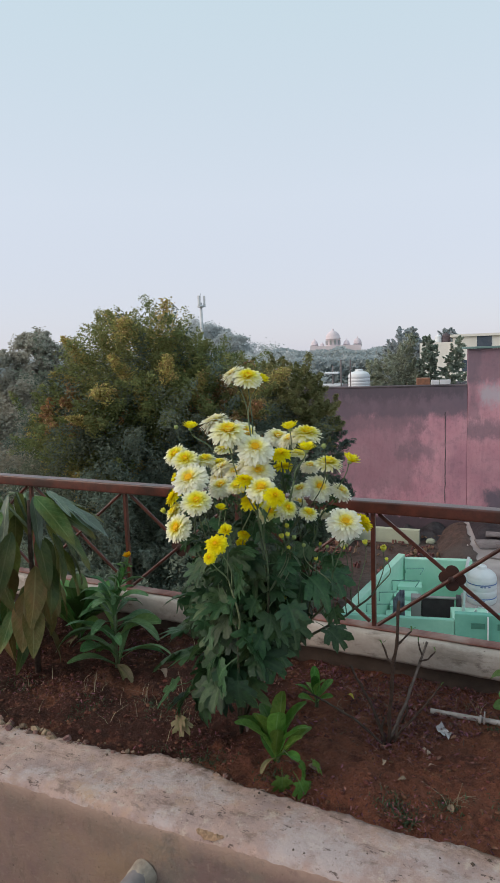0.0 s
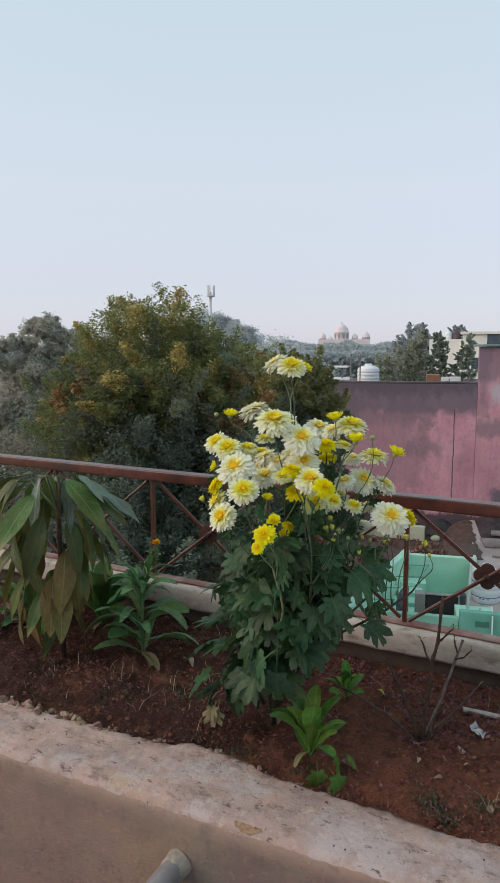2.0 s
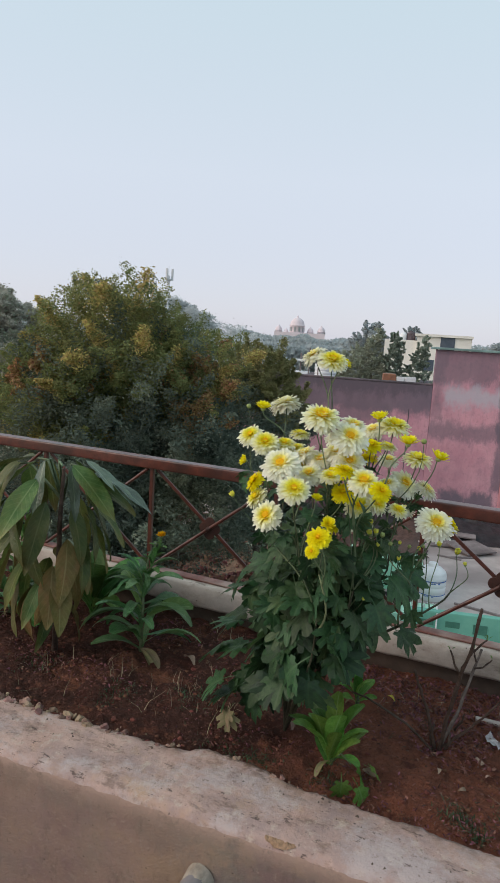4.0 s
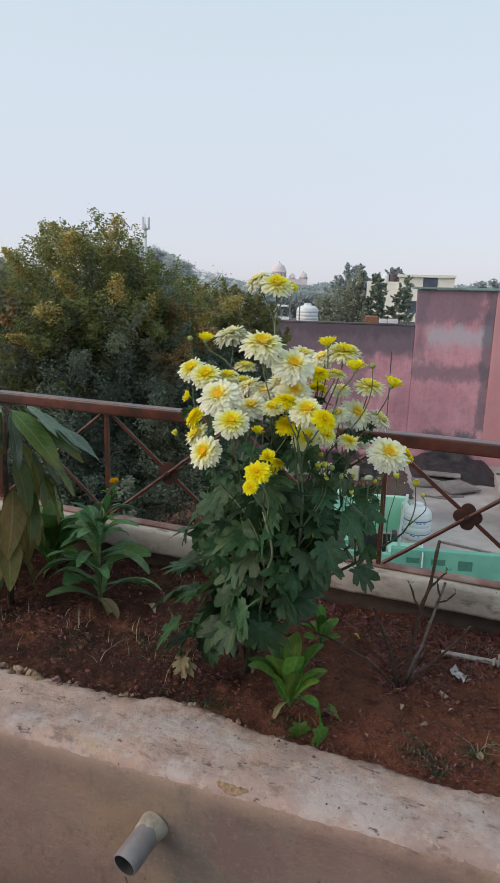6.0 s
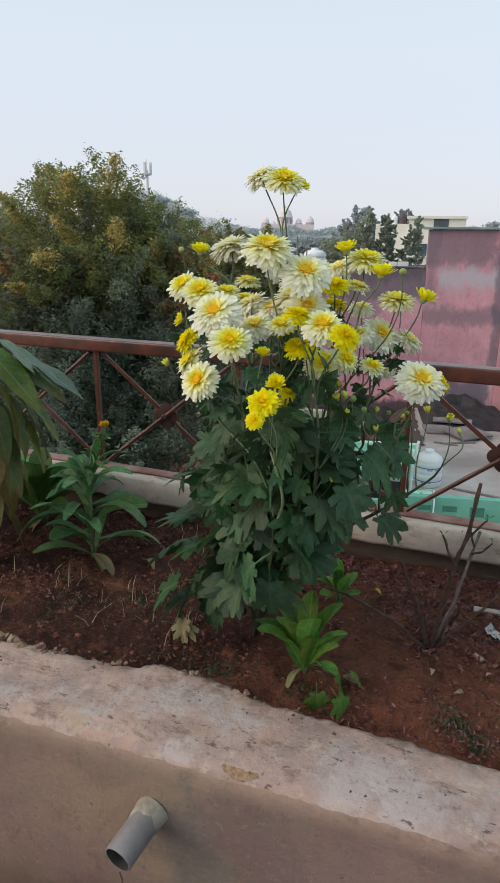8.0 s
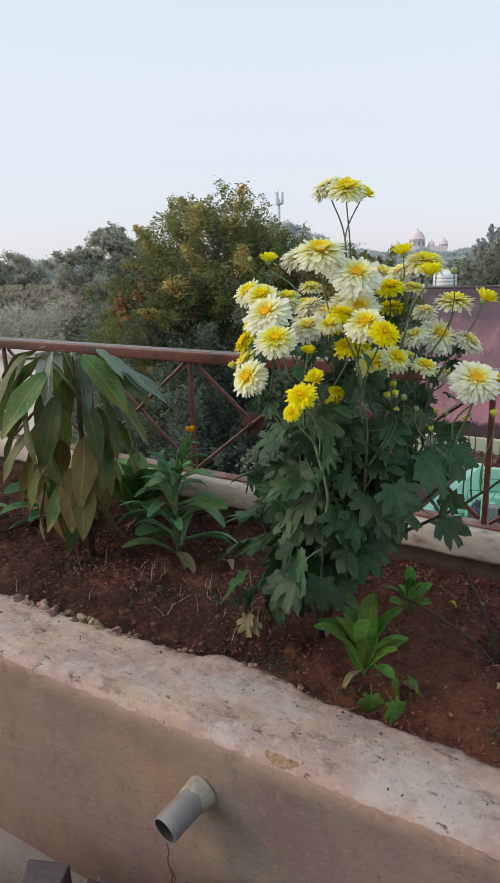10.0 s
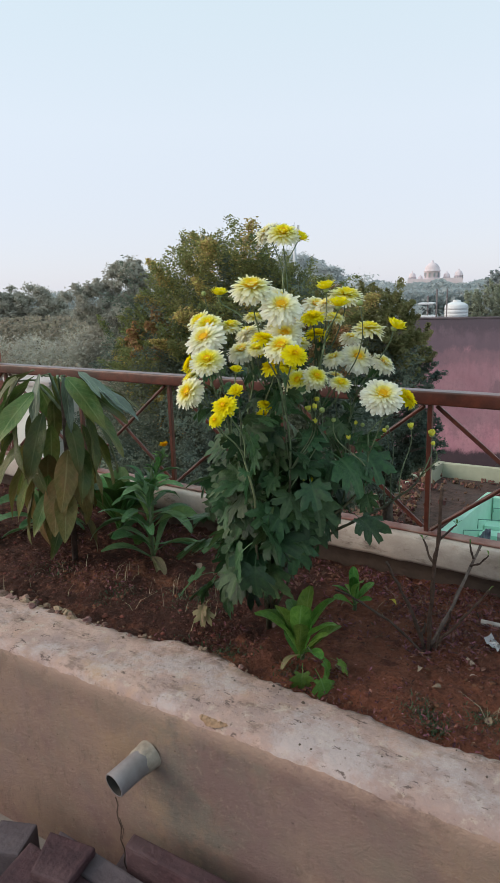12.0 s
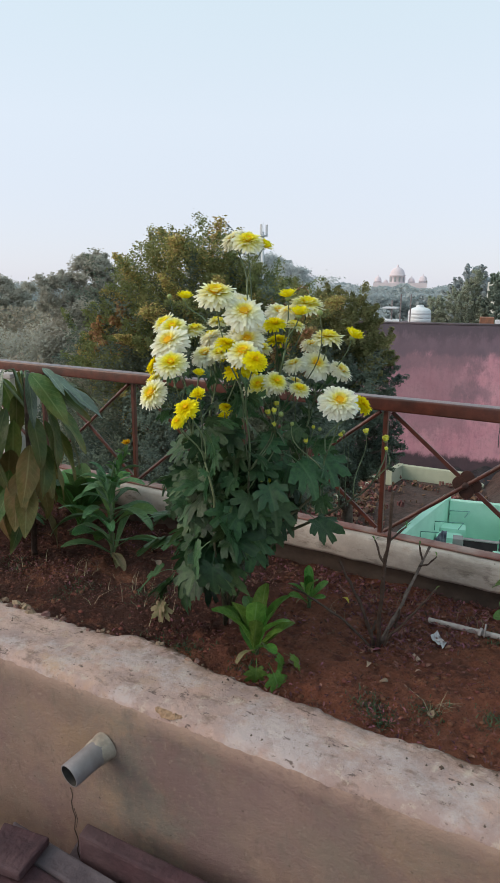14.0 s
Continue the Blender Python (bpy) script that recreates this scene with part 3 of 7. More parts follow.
def flower_mesh(name, kind, seed):
    """Unit flower, one metre across when open; z is the way it faces."""
    g = random.Random(seed)
    bm = bmesh.new()
    uvl = bm.loops.layers.uv.new("UVMap")
    if kind == "white":
        rings = [(32, 0.37, 0.100, -34, -16), (34, 0.39, 0.100, -18, -16), (34, 0.39, 0.098, -5, -18), (32, 0.355, 0.094, 7, -18), (28, 0.29, 0.086, 19, -14), (24, 0.21, 0.074, 32, -8), (16, 0.13, 0.060, 48, 0)]
        core = 0.13
    elif kind == "pale":
        rings = [(32, 0.37, 0.098, -30, -18), (34, 0.39, 0.098, -14, -16), (32, 0.37, 0.094, -1, -14), (30, 0.31, 0.088, 11, -10), (26, 0.24, 0.074, 24, -6), (22, 0.17, 0.066, 38, 0), (14, 0.11, 0.055, 54, 4)]
        core = 0.12
    elif kind == "full":
        rings = [(32, 0.38, 0.098, -20, -16), (32, 0.38, 0.096, -6, -12), (32, 0.35, 0.092, 6, -8), (30, 0.29, 0.084, 13, -6), (28, 0.23, 0.076, 24, -2), (22, 0.17, 0.066, 38, 6), (16, 0.12, 0.058, 56, 10)]
        core = 0.10
    elif kind == "cup":
        rings = [(22, 0.46, 0.13, 28, 16), (20, 0.42, 0.125, 42, 14), (17, 0.36, 0.11, 54, 12), (14, 0.28, 0.10, 66, 10)]
        core = 0.07
    else:                                      # a bud just opening
        rings = [(14, 0.40, 0.18, 62, 60), (12, 0.34, 0.16, 72, 46), (9, 0.26, 0.13, 82, 20)]
        core = 0.14
    for j, (n, ln, w, lift, curl) in enumerate(rings):
        for i in range(n):
            a = 2 * math.pi * (i + 0.5 * (j % 2)) / n + g.uniform(-0.09, 0.09)
            petal(bm, uvl, core * (1.0 - 0.07 * j), ln * g.uniform(0.82, 1.08), w * g.uniform(0.75, 1.12), radians(lift + g.uniform(-12, 12)),
                  radians(curl + g.uniform(-14, 14)), a, 0.016 * j)
    return bm


def disc_mesh(r, h):
    bm = bmesh.new()
    lathe(bm, [(r, 0.0), (r * 1.02, h * 0.4), (r * 0.8, h * 0.85), (r * 0.4, h), (0.001, h * 0.96)], 14)
    for k in range(40):
        a, q = k * 2.39996, math.sqrt((k + 0.5) / 40) * r * 0.95
        c = Vector((q * math.cos(a), q * math.sin(a), h * (1 - 0.35 * (q / r) ** 2)))
        e = r * 0.12
        top = bm.verts.new(c + Vector((0, 0, e * 1.4)))
        ring = [bm.verts.new(c + Vector((e * math.cos(t), e * math.sin(t), -e * 0.3))) for t in (0, 1.57, 3.14, 4.71)]
        for i in range(4):
            bm.faces.new((ring[i], ring[(i + 1) % 4], top))
    return bm


FLOWER = {}
for kind, material in (("white", M_WHITE), ("pale", M_PALE), ("full", M_YELLOW), ("cup", M_YELLOW), ("bud", M_BUD), ("lemon", M_LEMON)):
    FLOWER[kind] = [mesh_of("flower_" + kind, flower_mesh(kind, {"lemon": "full"}.get(kind, kind), 10 + s), material) for s in range(3)]
DISC = {"white": mesh_of("disc", disc_mesh(0.135, 0.11), M_DISC), "pale": mesh_of("disc", disc_mesh(0.125, 0.12), M_DISC), "full": mesh_of("disc", disc_mesh(0.075, 0.14), M_DISC), "lemon": mesh_of("disc", disc_mesh(0.095, 0.14), M_DISC)}
bm = bmesh.new()
lathe(bm, [(0.001, -0.26), (0.10, -0.24), (0.20, -0.14), (0.24, -0.02), (0.2, 0.05), (0.1, 0.06)], 12)
CALYX = mesh_of("calyx", bm, M_CALYX)
bm = bmesh.new()
lathe(bm, [(0.001, -0.5), (0.25, -0.45), (0.48, -0.15), (0.5, 0.1), (0.38, 0.38), (0.2, 0.47), (0.1, 0.4), (0.001, 0.36)], 12)
GREENBUD = mesh_of("green_bud", bm, M_CALYX)


def lobed_leaf(seed):
    """A chrysanthemum leaf: seven toothed lobes swept forward round a midrib, on a short stalk. Unit length along y."""
    g = random.Random(seed)
    lobes = [(0.0, 0.56 * g.uniform(0.94, 1.04), 0.36), (0.80, 0.50 * g.uniform(0.88, 1.1), 0.37), (1.55, 0.43 * g.uniform(0.88, 1.1), 0.37), (2.25, 0.30 * g.uniform(0.85, 1.1), 0.34)]
    bm = bmesh.new()
    uvl = bm.loops.layers.uv.new("UVMap")
    bend, fold, curl = g.uniform(0.6, 1.5), g.uniform(0.05, 0.45), g.uniform(-0.22, 0.22)
    at = {}

    def lay(x, y):
        t = y * bend
        p = Vector((x * math.cos(fold * 0.6) + curl * y * y, math.sin(t) / bend, (math.cos(t) - 1) / bend + abs(x) * fold - 0.55 * x * x + 0.030 * math.sin(11 * y + 15 * x + seed) * min(1.0, abs(x) * 6)))
        v = bm.verts.new(p)
        at[v] = (x * 3, y)
        return v

    def reach(a):
        out = 0.13
        for c, ln, w in lobes:
            d = abs(abs(a) - c) / w
            if d < 1.25:
                out = max(out, ln * (max(0.0, math.cos(d * 1.2566)) ** 0.52))
        return out * (1 + 0.075 * math.sin(abs(a) * 21 + seed))
    n = 64
    rings = []
    for s in (0.42, 0.74, 1.0):
        ring = []
        for k in range(n):
            a = -math.pi + 2 * math.pi * (k + 0.5) / n
            r = reach(a)
            r = r * s if s == 1.0 else min(r * s, 0.13 + 0.55 * r * s)
            x, y = r * math.sin(a) * 0.98, 0.43 + r * math.cos(a)
            ring.append(lay(x, y + 0.30 * abs(x) * s))
        rings.append(ring)
    hub = lay(0, 0.43)

    def face(vs):
        f = bm.faces.new(vs)
        for lp in f.loops:
            lp[uvl].uv = at[lp.vert]
    for k in range(n):
        j = (k + 1) % n
        face((hub, rings[0][j], rings[0][k]))
        for a, b in zip(rings, rings[1:]):
            face((a[k], a[j], b[j], b[k]))
    stalk = [(lay(-0.013, y), lay(0.013, y)) for y in (0.0, 0.16, 0.34)]
    for a, b in zip(stalk, stalk[1:]):
        face((a[0], a[1], b[1], b[0]))
    return bm


LEAF = [mesh_of("leaf", lobed_leaf(30 + s), M_LEAF) for s in range(9)]
LEAF_NEW = [mesh_of("new_leaf", lobed_leaf(80 + s), M_LEAF_NEW) for s in range(3)]
LEAF_OLD = [mesh_of("old_leaf", lobed_leaf(60 + s), M_LEAF_OLD) for s in range(2)]

MUM = Vector((-0.785, 1.435, SOIL_Z))
# place (m), size (m), kind, lean to the eye (degrees), lean to the side (degrees)
HEADS = [
    (-0.753, 1.486, 1.426, 0.076, "lemon", 32, 8), (-0.807, 1.508, 1.434, 0.066, "white", 2, -32), (-0.741, 1.537, 1.418, 0.042, "cup", 0, 38),
    (-0.909, 1.448, 1.297, 0.044, "cup", 0, 4), (-0.887, 1.546, 1.304, 0.082, "white", -16, -14), (-0.711, 1.295, 1.310, 0.086, "pale", 22, 4),
    (-0.774, 1.500, 1.280, 0.080, "white", 26, 36), (-0.649, 1.306, 1.272, 0.080, "white", 44, 10), (-0.704, 1.550, 1.266, 0.068, "white", 20, 14),
    (-0.682, 1.360, 1.226, 0.086, "white", 6, -8), (-0.901, 1.362, 1.240, 0.062, "lemon", 36, -20), (-0.849, 1.326, 1.234, 0.068, "lemon", 40, -4),
    (-0.763, 1.205, 1.214, 0.078, "white", 46, -14), (-0.709, 1.143, 1.180, 0.066, "lemon", 40, 0), (-0.766, 1.152, 1.116, 0.062, "pale", 58, -30),
    (-0.832, 1.239, 1.162, 0.050, "full", 12, -58), (-0.819, 1.223, 1.131, 0.054, "lemon", 16, -46), (-0.815, 1.361, 1.231, 0.054, "lemon", 14, 0),
    (-0.806, 1.440, 1.245, 0.054, "lemon", -4, 6), (-0.759, 1.350, 1.216, 0.060, "white", 0, -22), (-0.722, 1.274, 1.186, 0.062, "white", 22, -12),
    (-0.673, 1.182, 1.158, 0.026, "cup", 18, 10), (-0.637, 1.094, 1.108, 0.047, "full", 46, -16), (-0.641, 1.073, 1.087, 0.028, "full", 60, -22),
    (-0.628, 1.120, 1.129, 0.030, "cup", 50, 0), (-0.668, 1.264, 1.060, 0.027, "cup", 44, -16), (-0.655, 1.250, 1.085, 0.030, "full", 8, 24),
    (-0.627, 1.211, 1.217, 0.050, "full", 4, 14), (-0.667, 1.245, 1.195, 0.046, "lemon", 18, -4), (-0.587, 1.206, 1.203, 0.064, "pale", 38, 0),
    (-0.548, 1.188, 1.193, 0.047, "full", 42, 24), (-0.616, 1.313, 1.125, 0.063, "lemon", 48, -8), (-0.582, 1.325, 1.134, 0.054, "lemon", 40, 30),
    (-0.614, 1.468, 1.115, 0.046, "white", 8, 22), (-0.615, 1.429, 1.304, 0.044, "cup", -2, -10), (-0.586, 1.464, 1.288, 0.076, "lemon", 14, 8),
    (-0.527, 1.315, 1.272, 0.043, "cup", 2, 2), (-0.634, 1.470, 1.272, 0.060, "white", 8, -28), (-0.617, 1.377, 1.249, 0.050, "full", 22, 0),
    (-0.633, 1.423, 1.211, 0.052, "full", -16, 0), (-0.589, 1.416, 1.246, 0.046, "lemon", -2, 16), (-0.523, 1.443, 1.221, 0.069, "lemon", 6, 8),
    (-0.483, 1.481, 1.222, 0.047, "cup", 0, 28), (-0.547, 1.437, 1.162, 0.068, "white", 42, 26), (-0.501, 1.465, 1.150, 0.056, "white", 10, 36),
    (-0.560, 1.540, 1.075, 0.056, "white", -10, -8), (-0.462, 1.377, 1.097, 0.078, "white", 45, 8), (-0.440, 1.448, 1.084, 0.050, "full", 14, 46),
    (-0.605, 1.527, 1.196, 0.050, "white", 12, 4), (-0.925, 1.397, 1.171, 0.032, "cup", 16, -72), (-0.640, 1.262, 1.160, 0.054, "full", 20, -14),
    (-0.655, 1.330, 1.150, 0.056, "full", 10, 18), (-0.575, 1.390, 1.165, 0.050, "white", 14, -16),
    (-0.648, 1.318, 1.216, 0.070, "white", 40, 4), (-0.671, 1.280, 1.193, 0.056, "full", 10, -16), (-0.720, 1.340, 1.208, 0.056, "white", 16, -10), (-0.766, 1.345, 1.190, 0.058, "white", 20, -18),
    (-0.800, 1.400, 1.215, 0.052, "lemon", 12, -14), (-0.690, 1.440, 1.190, 0.056, "lemon", 8, 8), (-0.540, 1.350, 1.120, 0.046, "lemon", 20, 16), (-0.720, 1.470, 1.240, 0.062, "white", 16, 6),
]
# buds: place, size, opening (1) or still green (0)
BUDS = [(-0.939, 1.427, 1.302, 0.019, 0), (-0.501, 1.355, 1.276, 0.019, 0), (-0.926, 1.328, 1.103, 0.022, 1), (-0.598, 1.357, 1.086, 0.020, 1), (-0.572, 1.302, 1.082, 0.020, 1),
        (-0.587, 1.302, 1.077, 0.020, 1), (-0.560, 1.310, 1.072, 0.018, 0), (-0.530, 1.365, 1.012, 0.018, 1), (-0.467, 1.541, 1.009, 0.022, 1), (-0.423, 1.554, 0.995, 0.026, 1),
        (-0.400, 1.498, 0.985, 0.016, 1), (-0.506, 1.490, 1.004, 0.016, 1), (-0.495, 1.480, 1.012, 0.014, 0), (-0.577, 1.263, 0.944, 0.017, 1), (-0.591, 1.319, 0.925, 0.017, 1),
        (-0.732, 1.284, 0.996, 0.014, 0), (-0.545, 1.330, 1.050, 0.015, 0), (-0.515, 1.400, 1.030, 0.014, 0), (-0.565, 1.290, 1.055, 0.016, 1), (-0.540, 1.420, 1.030, 0.014, 1),
        (-0.635, 1.250, 1.190, 0.014, 0)]


def bezier(a, b, c, d, n):
    return [a * (1 - s) ** 3 + b * 3 * s * (1 - s) ** 2 + c * 3 * s * s * (1 - s) + d * s ** 3 for s in [k / n for k in range(n + 1)]]


def chrysanthemum():
    t = thing("chrysanthemum_plant", MUM, "bushy chrysanthemum with white and yellow double flowers in full bloom", "flower plant")
    g = random.Random(11)
    # main stems fan out from the root, the flower stems branch off them
    mains = []
    for (x, y, z) in [(-0.705, 1.260, 0.94), (-0.655, 1.200, 0.90), (-0.600, 1.250, 0.96), (-0.785, 1.365, 0.97), (-0.850, 1.470, 1.06), (-0.715, 1.330, 1.03), (-0.625, 1.400, 1.03),
                      (-0.560, 1.430, 1.00), (-0.500, 1.410, 0.94), (-0.660, 1.500, 1.02), (-0.425, 1.500, 0.905), (-0.770, 1.480, 1.22)]:
        top = Vector((x, y, z))
        root = MUM if x < -0.53 else Vector((-0.665, 1.405, 0.70))
        pts = bezier(root, root.lerp(top, 0.30) + Vector((0, 0, 0.05)), root.lerp(top, 0.85) - Vector((0, 0, 0.14 if x < -0.53 else 0.05)), top, 14)
        pts = [p + Vector((noise.noise(p * 14), noise.noise(p * 14 + Vector((7, 0, 3))), 0)) * 0.010 * min(1, i / 3) for i, p in enumerate(pts)]
        mains.append(pts)
        bm = bmesh.new()
        tube(bm, [q - MUM for q in pts], [0.0042 - 0.0020 * k / 14 for k in range(15)], 6)
        part("stem", bm, M_STEM_BROWN, t, "brownish main stem")
    nodes = []

    def branch(tip, face, drop, r0, r1):
        """A thin stem from the nearest main stem, some way below, up to a tip."""
        want = tip - Vector((0, 0, drop))
        near = min((q for pts in mains for q in pts[4:]), key=lambda q: (q - want).length + (5 if q.z > tip.z - 0.025 else 0))
        side = Vector((noise.noise(tip * 9), noise.noise(tip * 9 + Vector((4, 4, 4))), 0)) * 0.07
        pts = bezier(near, near.lerp(tip, 0.35) + Vector((0, 0, 0.02)) + side, tip - face * (tip - near).length * 0.42 + side * 0.4, tip, 9)
        bm = bmesh.new()
        tube(bm, [q - MUM for q in pts], [r0 + (r1 - r0) * k / 9 for k in range(10)], 5)
        part("stem", bm, M_STEM, t)
        return pts
    # the heads stand in sprays of three to six, each on one branching stem
    places = [Vector(h[:3]) for h in HEADS]
    seeds = [places[0]]
    while len(seeds) < 17:
        seeds.append(max(places, key=lambda q: min((q - c).length for c in seeds)))
    for k in range(6):
        near = [min(range(len(seeds)), key=lambda c: (q - seeds[c]).length) for q in places]
        seeds = [sum((q for q, c in zip(places, near) if c == j), Vector()) / max(1, near.count(j)) for j in range(len(seeds))]
    fork = []
    for j, c in enumerate(seeds):
        low = min(q.z for q, m_ in zip(places, near) if m_ == j)
        node = c.lerp(Vector((-0.690, 1.370, c.z)), 0.22)
        node.z = low - 0.065 - 0.03 * abs(noise.noise(c * 30)) - (0.05 if low > 1.36 else 0)
        pts = branch(node, Vector((noise.noise(c * 17) * 0.5, noise.noise(c * 19) * 0.5, 1)).normalized(), g.uniform(0.12, 0.22), 0.0027, 0.0021)
        nodes += pts[2:]
        fork.append(pts)

    def pedicel(j, tip, face):
        """A short flower stalk from the upper part of a spray's stem to the flower."""
        pts = fork[j]
        a = pts[g.choice((-1, -1, -2, -3))]
        if a.z > tip.z - 0.03:
            a = pts[-4]
        ln = (tip - a).length
        bow = Vector((g.uniform(-1, 1), g.uniform(-1, 1), 0)) * 0.12 * ln
        pts = bezier(a, a + Vector((0, 0, 0.25 * ln)) + (tip - a) * 0.25 + bow, tip - face * 0.34 * ln + bow * 0.5, tip, 8)
        bm = bmesh.new()
        tube(bm, [q - MUM for q in pts], [0.0018 - 0.0005 * k / 8 for k in range(9)], 5)
        part("stem", bm, M_STEM, t)
        return pts
    for i, (x, y, z, size, kind, lean, side) in enumerate(HEADS):
        p = Vector((x, y, z))
        lean *= 0.86
        face = Vector((math.sin(radians(side)), -math.sin(radians(lean)), math.cos(radians(lean)) * math.cos(radians(side)) + 0.05))
        face = (Matrix.Rotation(radians(22), 3, "Z") @ face).normalized()
        fl = share("flower", FLOWER[kind][i % 3], t, Matrix.Translation(-MUM) @ toward(p, face, i * 1.7, size * 1.12),
                   {"white": "white double flower with golden centre", "pale": "creamy white flower with yellow heart", "full": "bright yellow double flower",
                    "lemon": "lemon yellow flower with pale petal tips", "cup": "half-open yellow flower"}[kind])
        if kind in DISC:
            share("centre", DISC[kind], fl, pose(0, 0, 0.02), "orange-yellow centre")
        share("calyx", CALYX, fl, Matrix.Scale(0.5 if kind != "cup" else 0.55, 4), "green calyx")
        up = (face + Vector((0, 0, 1.3))).normalized()
        nodes += pedicel(near[i], p - face * size * 0.10, up)[1:6]
    for i, (x, y, z, size, opening) in enumerate(BUDS):
        p = Vector((x, y, z))
        face = Vector((g.uniform(-0.4, 0.4), g.uniform(-0.6, 0.1), 1)).normalized()
        if opening:
            b = share("bud", FLOWER["bud"][i % 3], t, Matrix.Translation(-MUM) @ toward(p - face * size * 0.3, face, i, size * 1.2), "opening yellow-green bud")
            share("calyx", CALYX, b, Matrix.Scale(0.8, 4), "green calyx")
        else:
            share("bud", GREENBUD, t, Matrix.Translation(-MUM) @ toward(p, face, i, size * 0.62), "closed green bud")
        branch(p - face * size * 0.4, face, g.uniform(0.08, 0.16), 0.0016, 0.0010)
    count = [0]

    def leaf(p, turn, pitch, size, roll=0.0):
        """A leaf whose stalk starts at p and points round by turn (radians from x)."""
        tip = p.z + size * math.sin(radians(pitch - 25))
        if tip < SOIL_Z + 0.02:
            pitch = math.degrees(math.asin(max(-0.9, min(0.6, (SOIL_Z + 0.03 - p.z) / size)))) + 20
        count[0] += 1
        share("leaf", LEAF[count[0] % 9], t, Matrix.Translation(p - MUM) @ Matrix.Rotation(turn - math.pi / 2, 4, "Z") @ Matrix.Rotation(radians(pitch), 4, "X") @ Matrix.Rotation(roll, 4, "Y") @ Matrix.Scale(size, 4))

    def between(a, b, size, roll=0.0):
        """A leaf laid from its stalk at a to its tip at b."""
        d = Vector(b) - Vector(a)
        leaf(Vector(a), math.atan2(d.y, d.x), math.degrees(math.atan2(d.z, math.hypot(d.x, d.y))) + 22, size, roll)
    def clear(x):
        """How low the foliage hangs: to the soil on one side, high above the young plants on the other."""
        return 0.49 + 1.0 * max(0.0, x + 0.85)
    # along the main stems, turning round them
    for j, pts in enumerate(mains):
        k = 0
        for a, b in zip(pts[1:], pts[2:]):
            for s in (0.0, 0.5):
                q = a.lerp(b, s)
                k += 1
                size = g.uniform(0.080, 0.125) * (1 - 0.40 * max(0, (q.z - 0.90) / 0.2))
                if not clear(q.x) + 0.10 < q.z < 1.10 or (q.x > -0.63 and g.random() < 0.72):
                    continue
                out = math.atan2(q.y - MUM.y - 0.03, q.x - MUM.x - 0.10 * (q.z - 0.5))
                turn = k * 2.39996 + j if g.random() < 0.6 else out + g.uniform(-1.2, 1.2)
                low = min(1, max(0, (0.95 - q.z) / 0.35))
                leaf(q, turn, g.uniform(-22, 26) - 34 * low, size, g.uniform(-0.9, 0.9))
    # smaller ones on the flower stems
    for k in range(170):
        q = g.choice(nodes)
        if q.z < 1.20:
            leaf(q, g.uniform(0, 6.28), g.uniform(-35, 35), g.uniform(0.026, 0.062), g.uniform(-0.8, 0.8))
    # leaves under the flower heads
    for k in range(190):
        u, z = g.random(), g.uniform(0.86, 1.15)
        x = -0.86 + 0.38 * u
        y = 1.38 - 0.15 * math.sin(math.pi * u) + g.uniform(-0.02, 0.14)
        if z > 1.15 - 0.34 * abs(u - 0.58) or (x > -0.60 and g.random() < 0.70):
            continue
        leaf(Vector((x, y, z)), g.uniform(-2.8, 0.2), g.uniform(-50, 15), g.uniform(0.060, 0.095), g.uniform(-0.9, 0.9))
    # the outer leaves, hanging
    for k in range(130):
        z = g.uniform(0.60, 0.98)
        s = (z - 0.55) / 0.45
        u = g.random()
        x = (-0.955 + 0.14 * s) * (1 - u) + (-0.690 + 0.20 * min(1.0, s * 1.3)) * u
        if z < clear(x) + 0.10 or (x > -0.64 and g.random() < 0.82):
            continue
        y = 1.465 - 0.08 * math.sin(math.pi * u) - 0.06 * s + g.uniform(-0.04, 0.08)
        out = math.atan2(-0.45, (u - 0.5) * 2.4) + g.uniform(-0.9, 0.9)
        q = Vector((x, y, z)) - Vector((math.cos(out), math.sin(out), 0)) * 0.05
        leaf(q, out, g.uniform(-62, 4) - 10 * (1 - s), g.uniform(0.080, 0.125), g.uniform(-0.9, 0.9))
    for a, b, size in [((-0.552, 1.41, 0.835), (-0.456, 1.39, 0.775), 0.105), ((-0.585, 1.37, 0.975), (-0.450, 1.34, 0.905), 0.135), ((-0.875, 1.41, 0.905), (-0.991, 1.39, 0.790), 0.130),
                       ((-0.857, 1.41, 0.800), (-0.972, 1.38, 0.728), 0.135), ((-0.900, 1.41, 0.710), (-1.030, 1.38, 0.615), 0.140), ((-0.900, 1.37, 0.625), (-0.999, 1.34, 0.567), 0.115),
                       ((-0.859, 1.37, 0.628), (-0.951, 1.33, 0.530), 0.130), ((-0.820, 1.37, 0.620), (-0.861, 1.32, 0.520), 0.110), ((-0.760, 1.36, 0.700), (-0.790, 1.27, 0.590), 0.125),
                       ((-0.700, 1.34, 0.740), (-0.690, 1.25, 0.640), 0.120), ((-0.640, 1.36, 0.800), (-0.610, 1.27, 0.700), 0.115), ((-0.600, 1.34, 0.900), (-0.530, 1.26, 0.830), 0.115), ((-0.850, 1.40, 0.700), (-0.990, 1.36, 0.668), 0.125),
                       ((-0.860, 1.39, 0.765), (-1.005, 1.35, 0.752), 0.125), ((-0.845, 1.38, 0.865), (-0.975, 1.34, 0.858), 0.115), ((-0.870, 1.38, 0.585), (-0.980, 1.33, 0.560), 0.115)]:
        between(a, b, size, g.uniform(-0.3, 0.3))
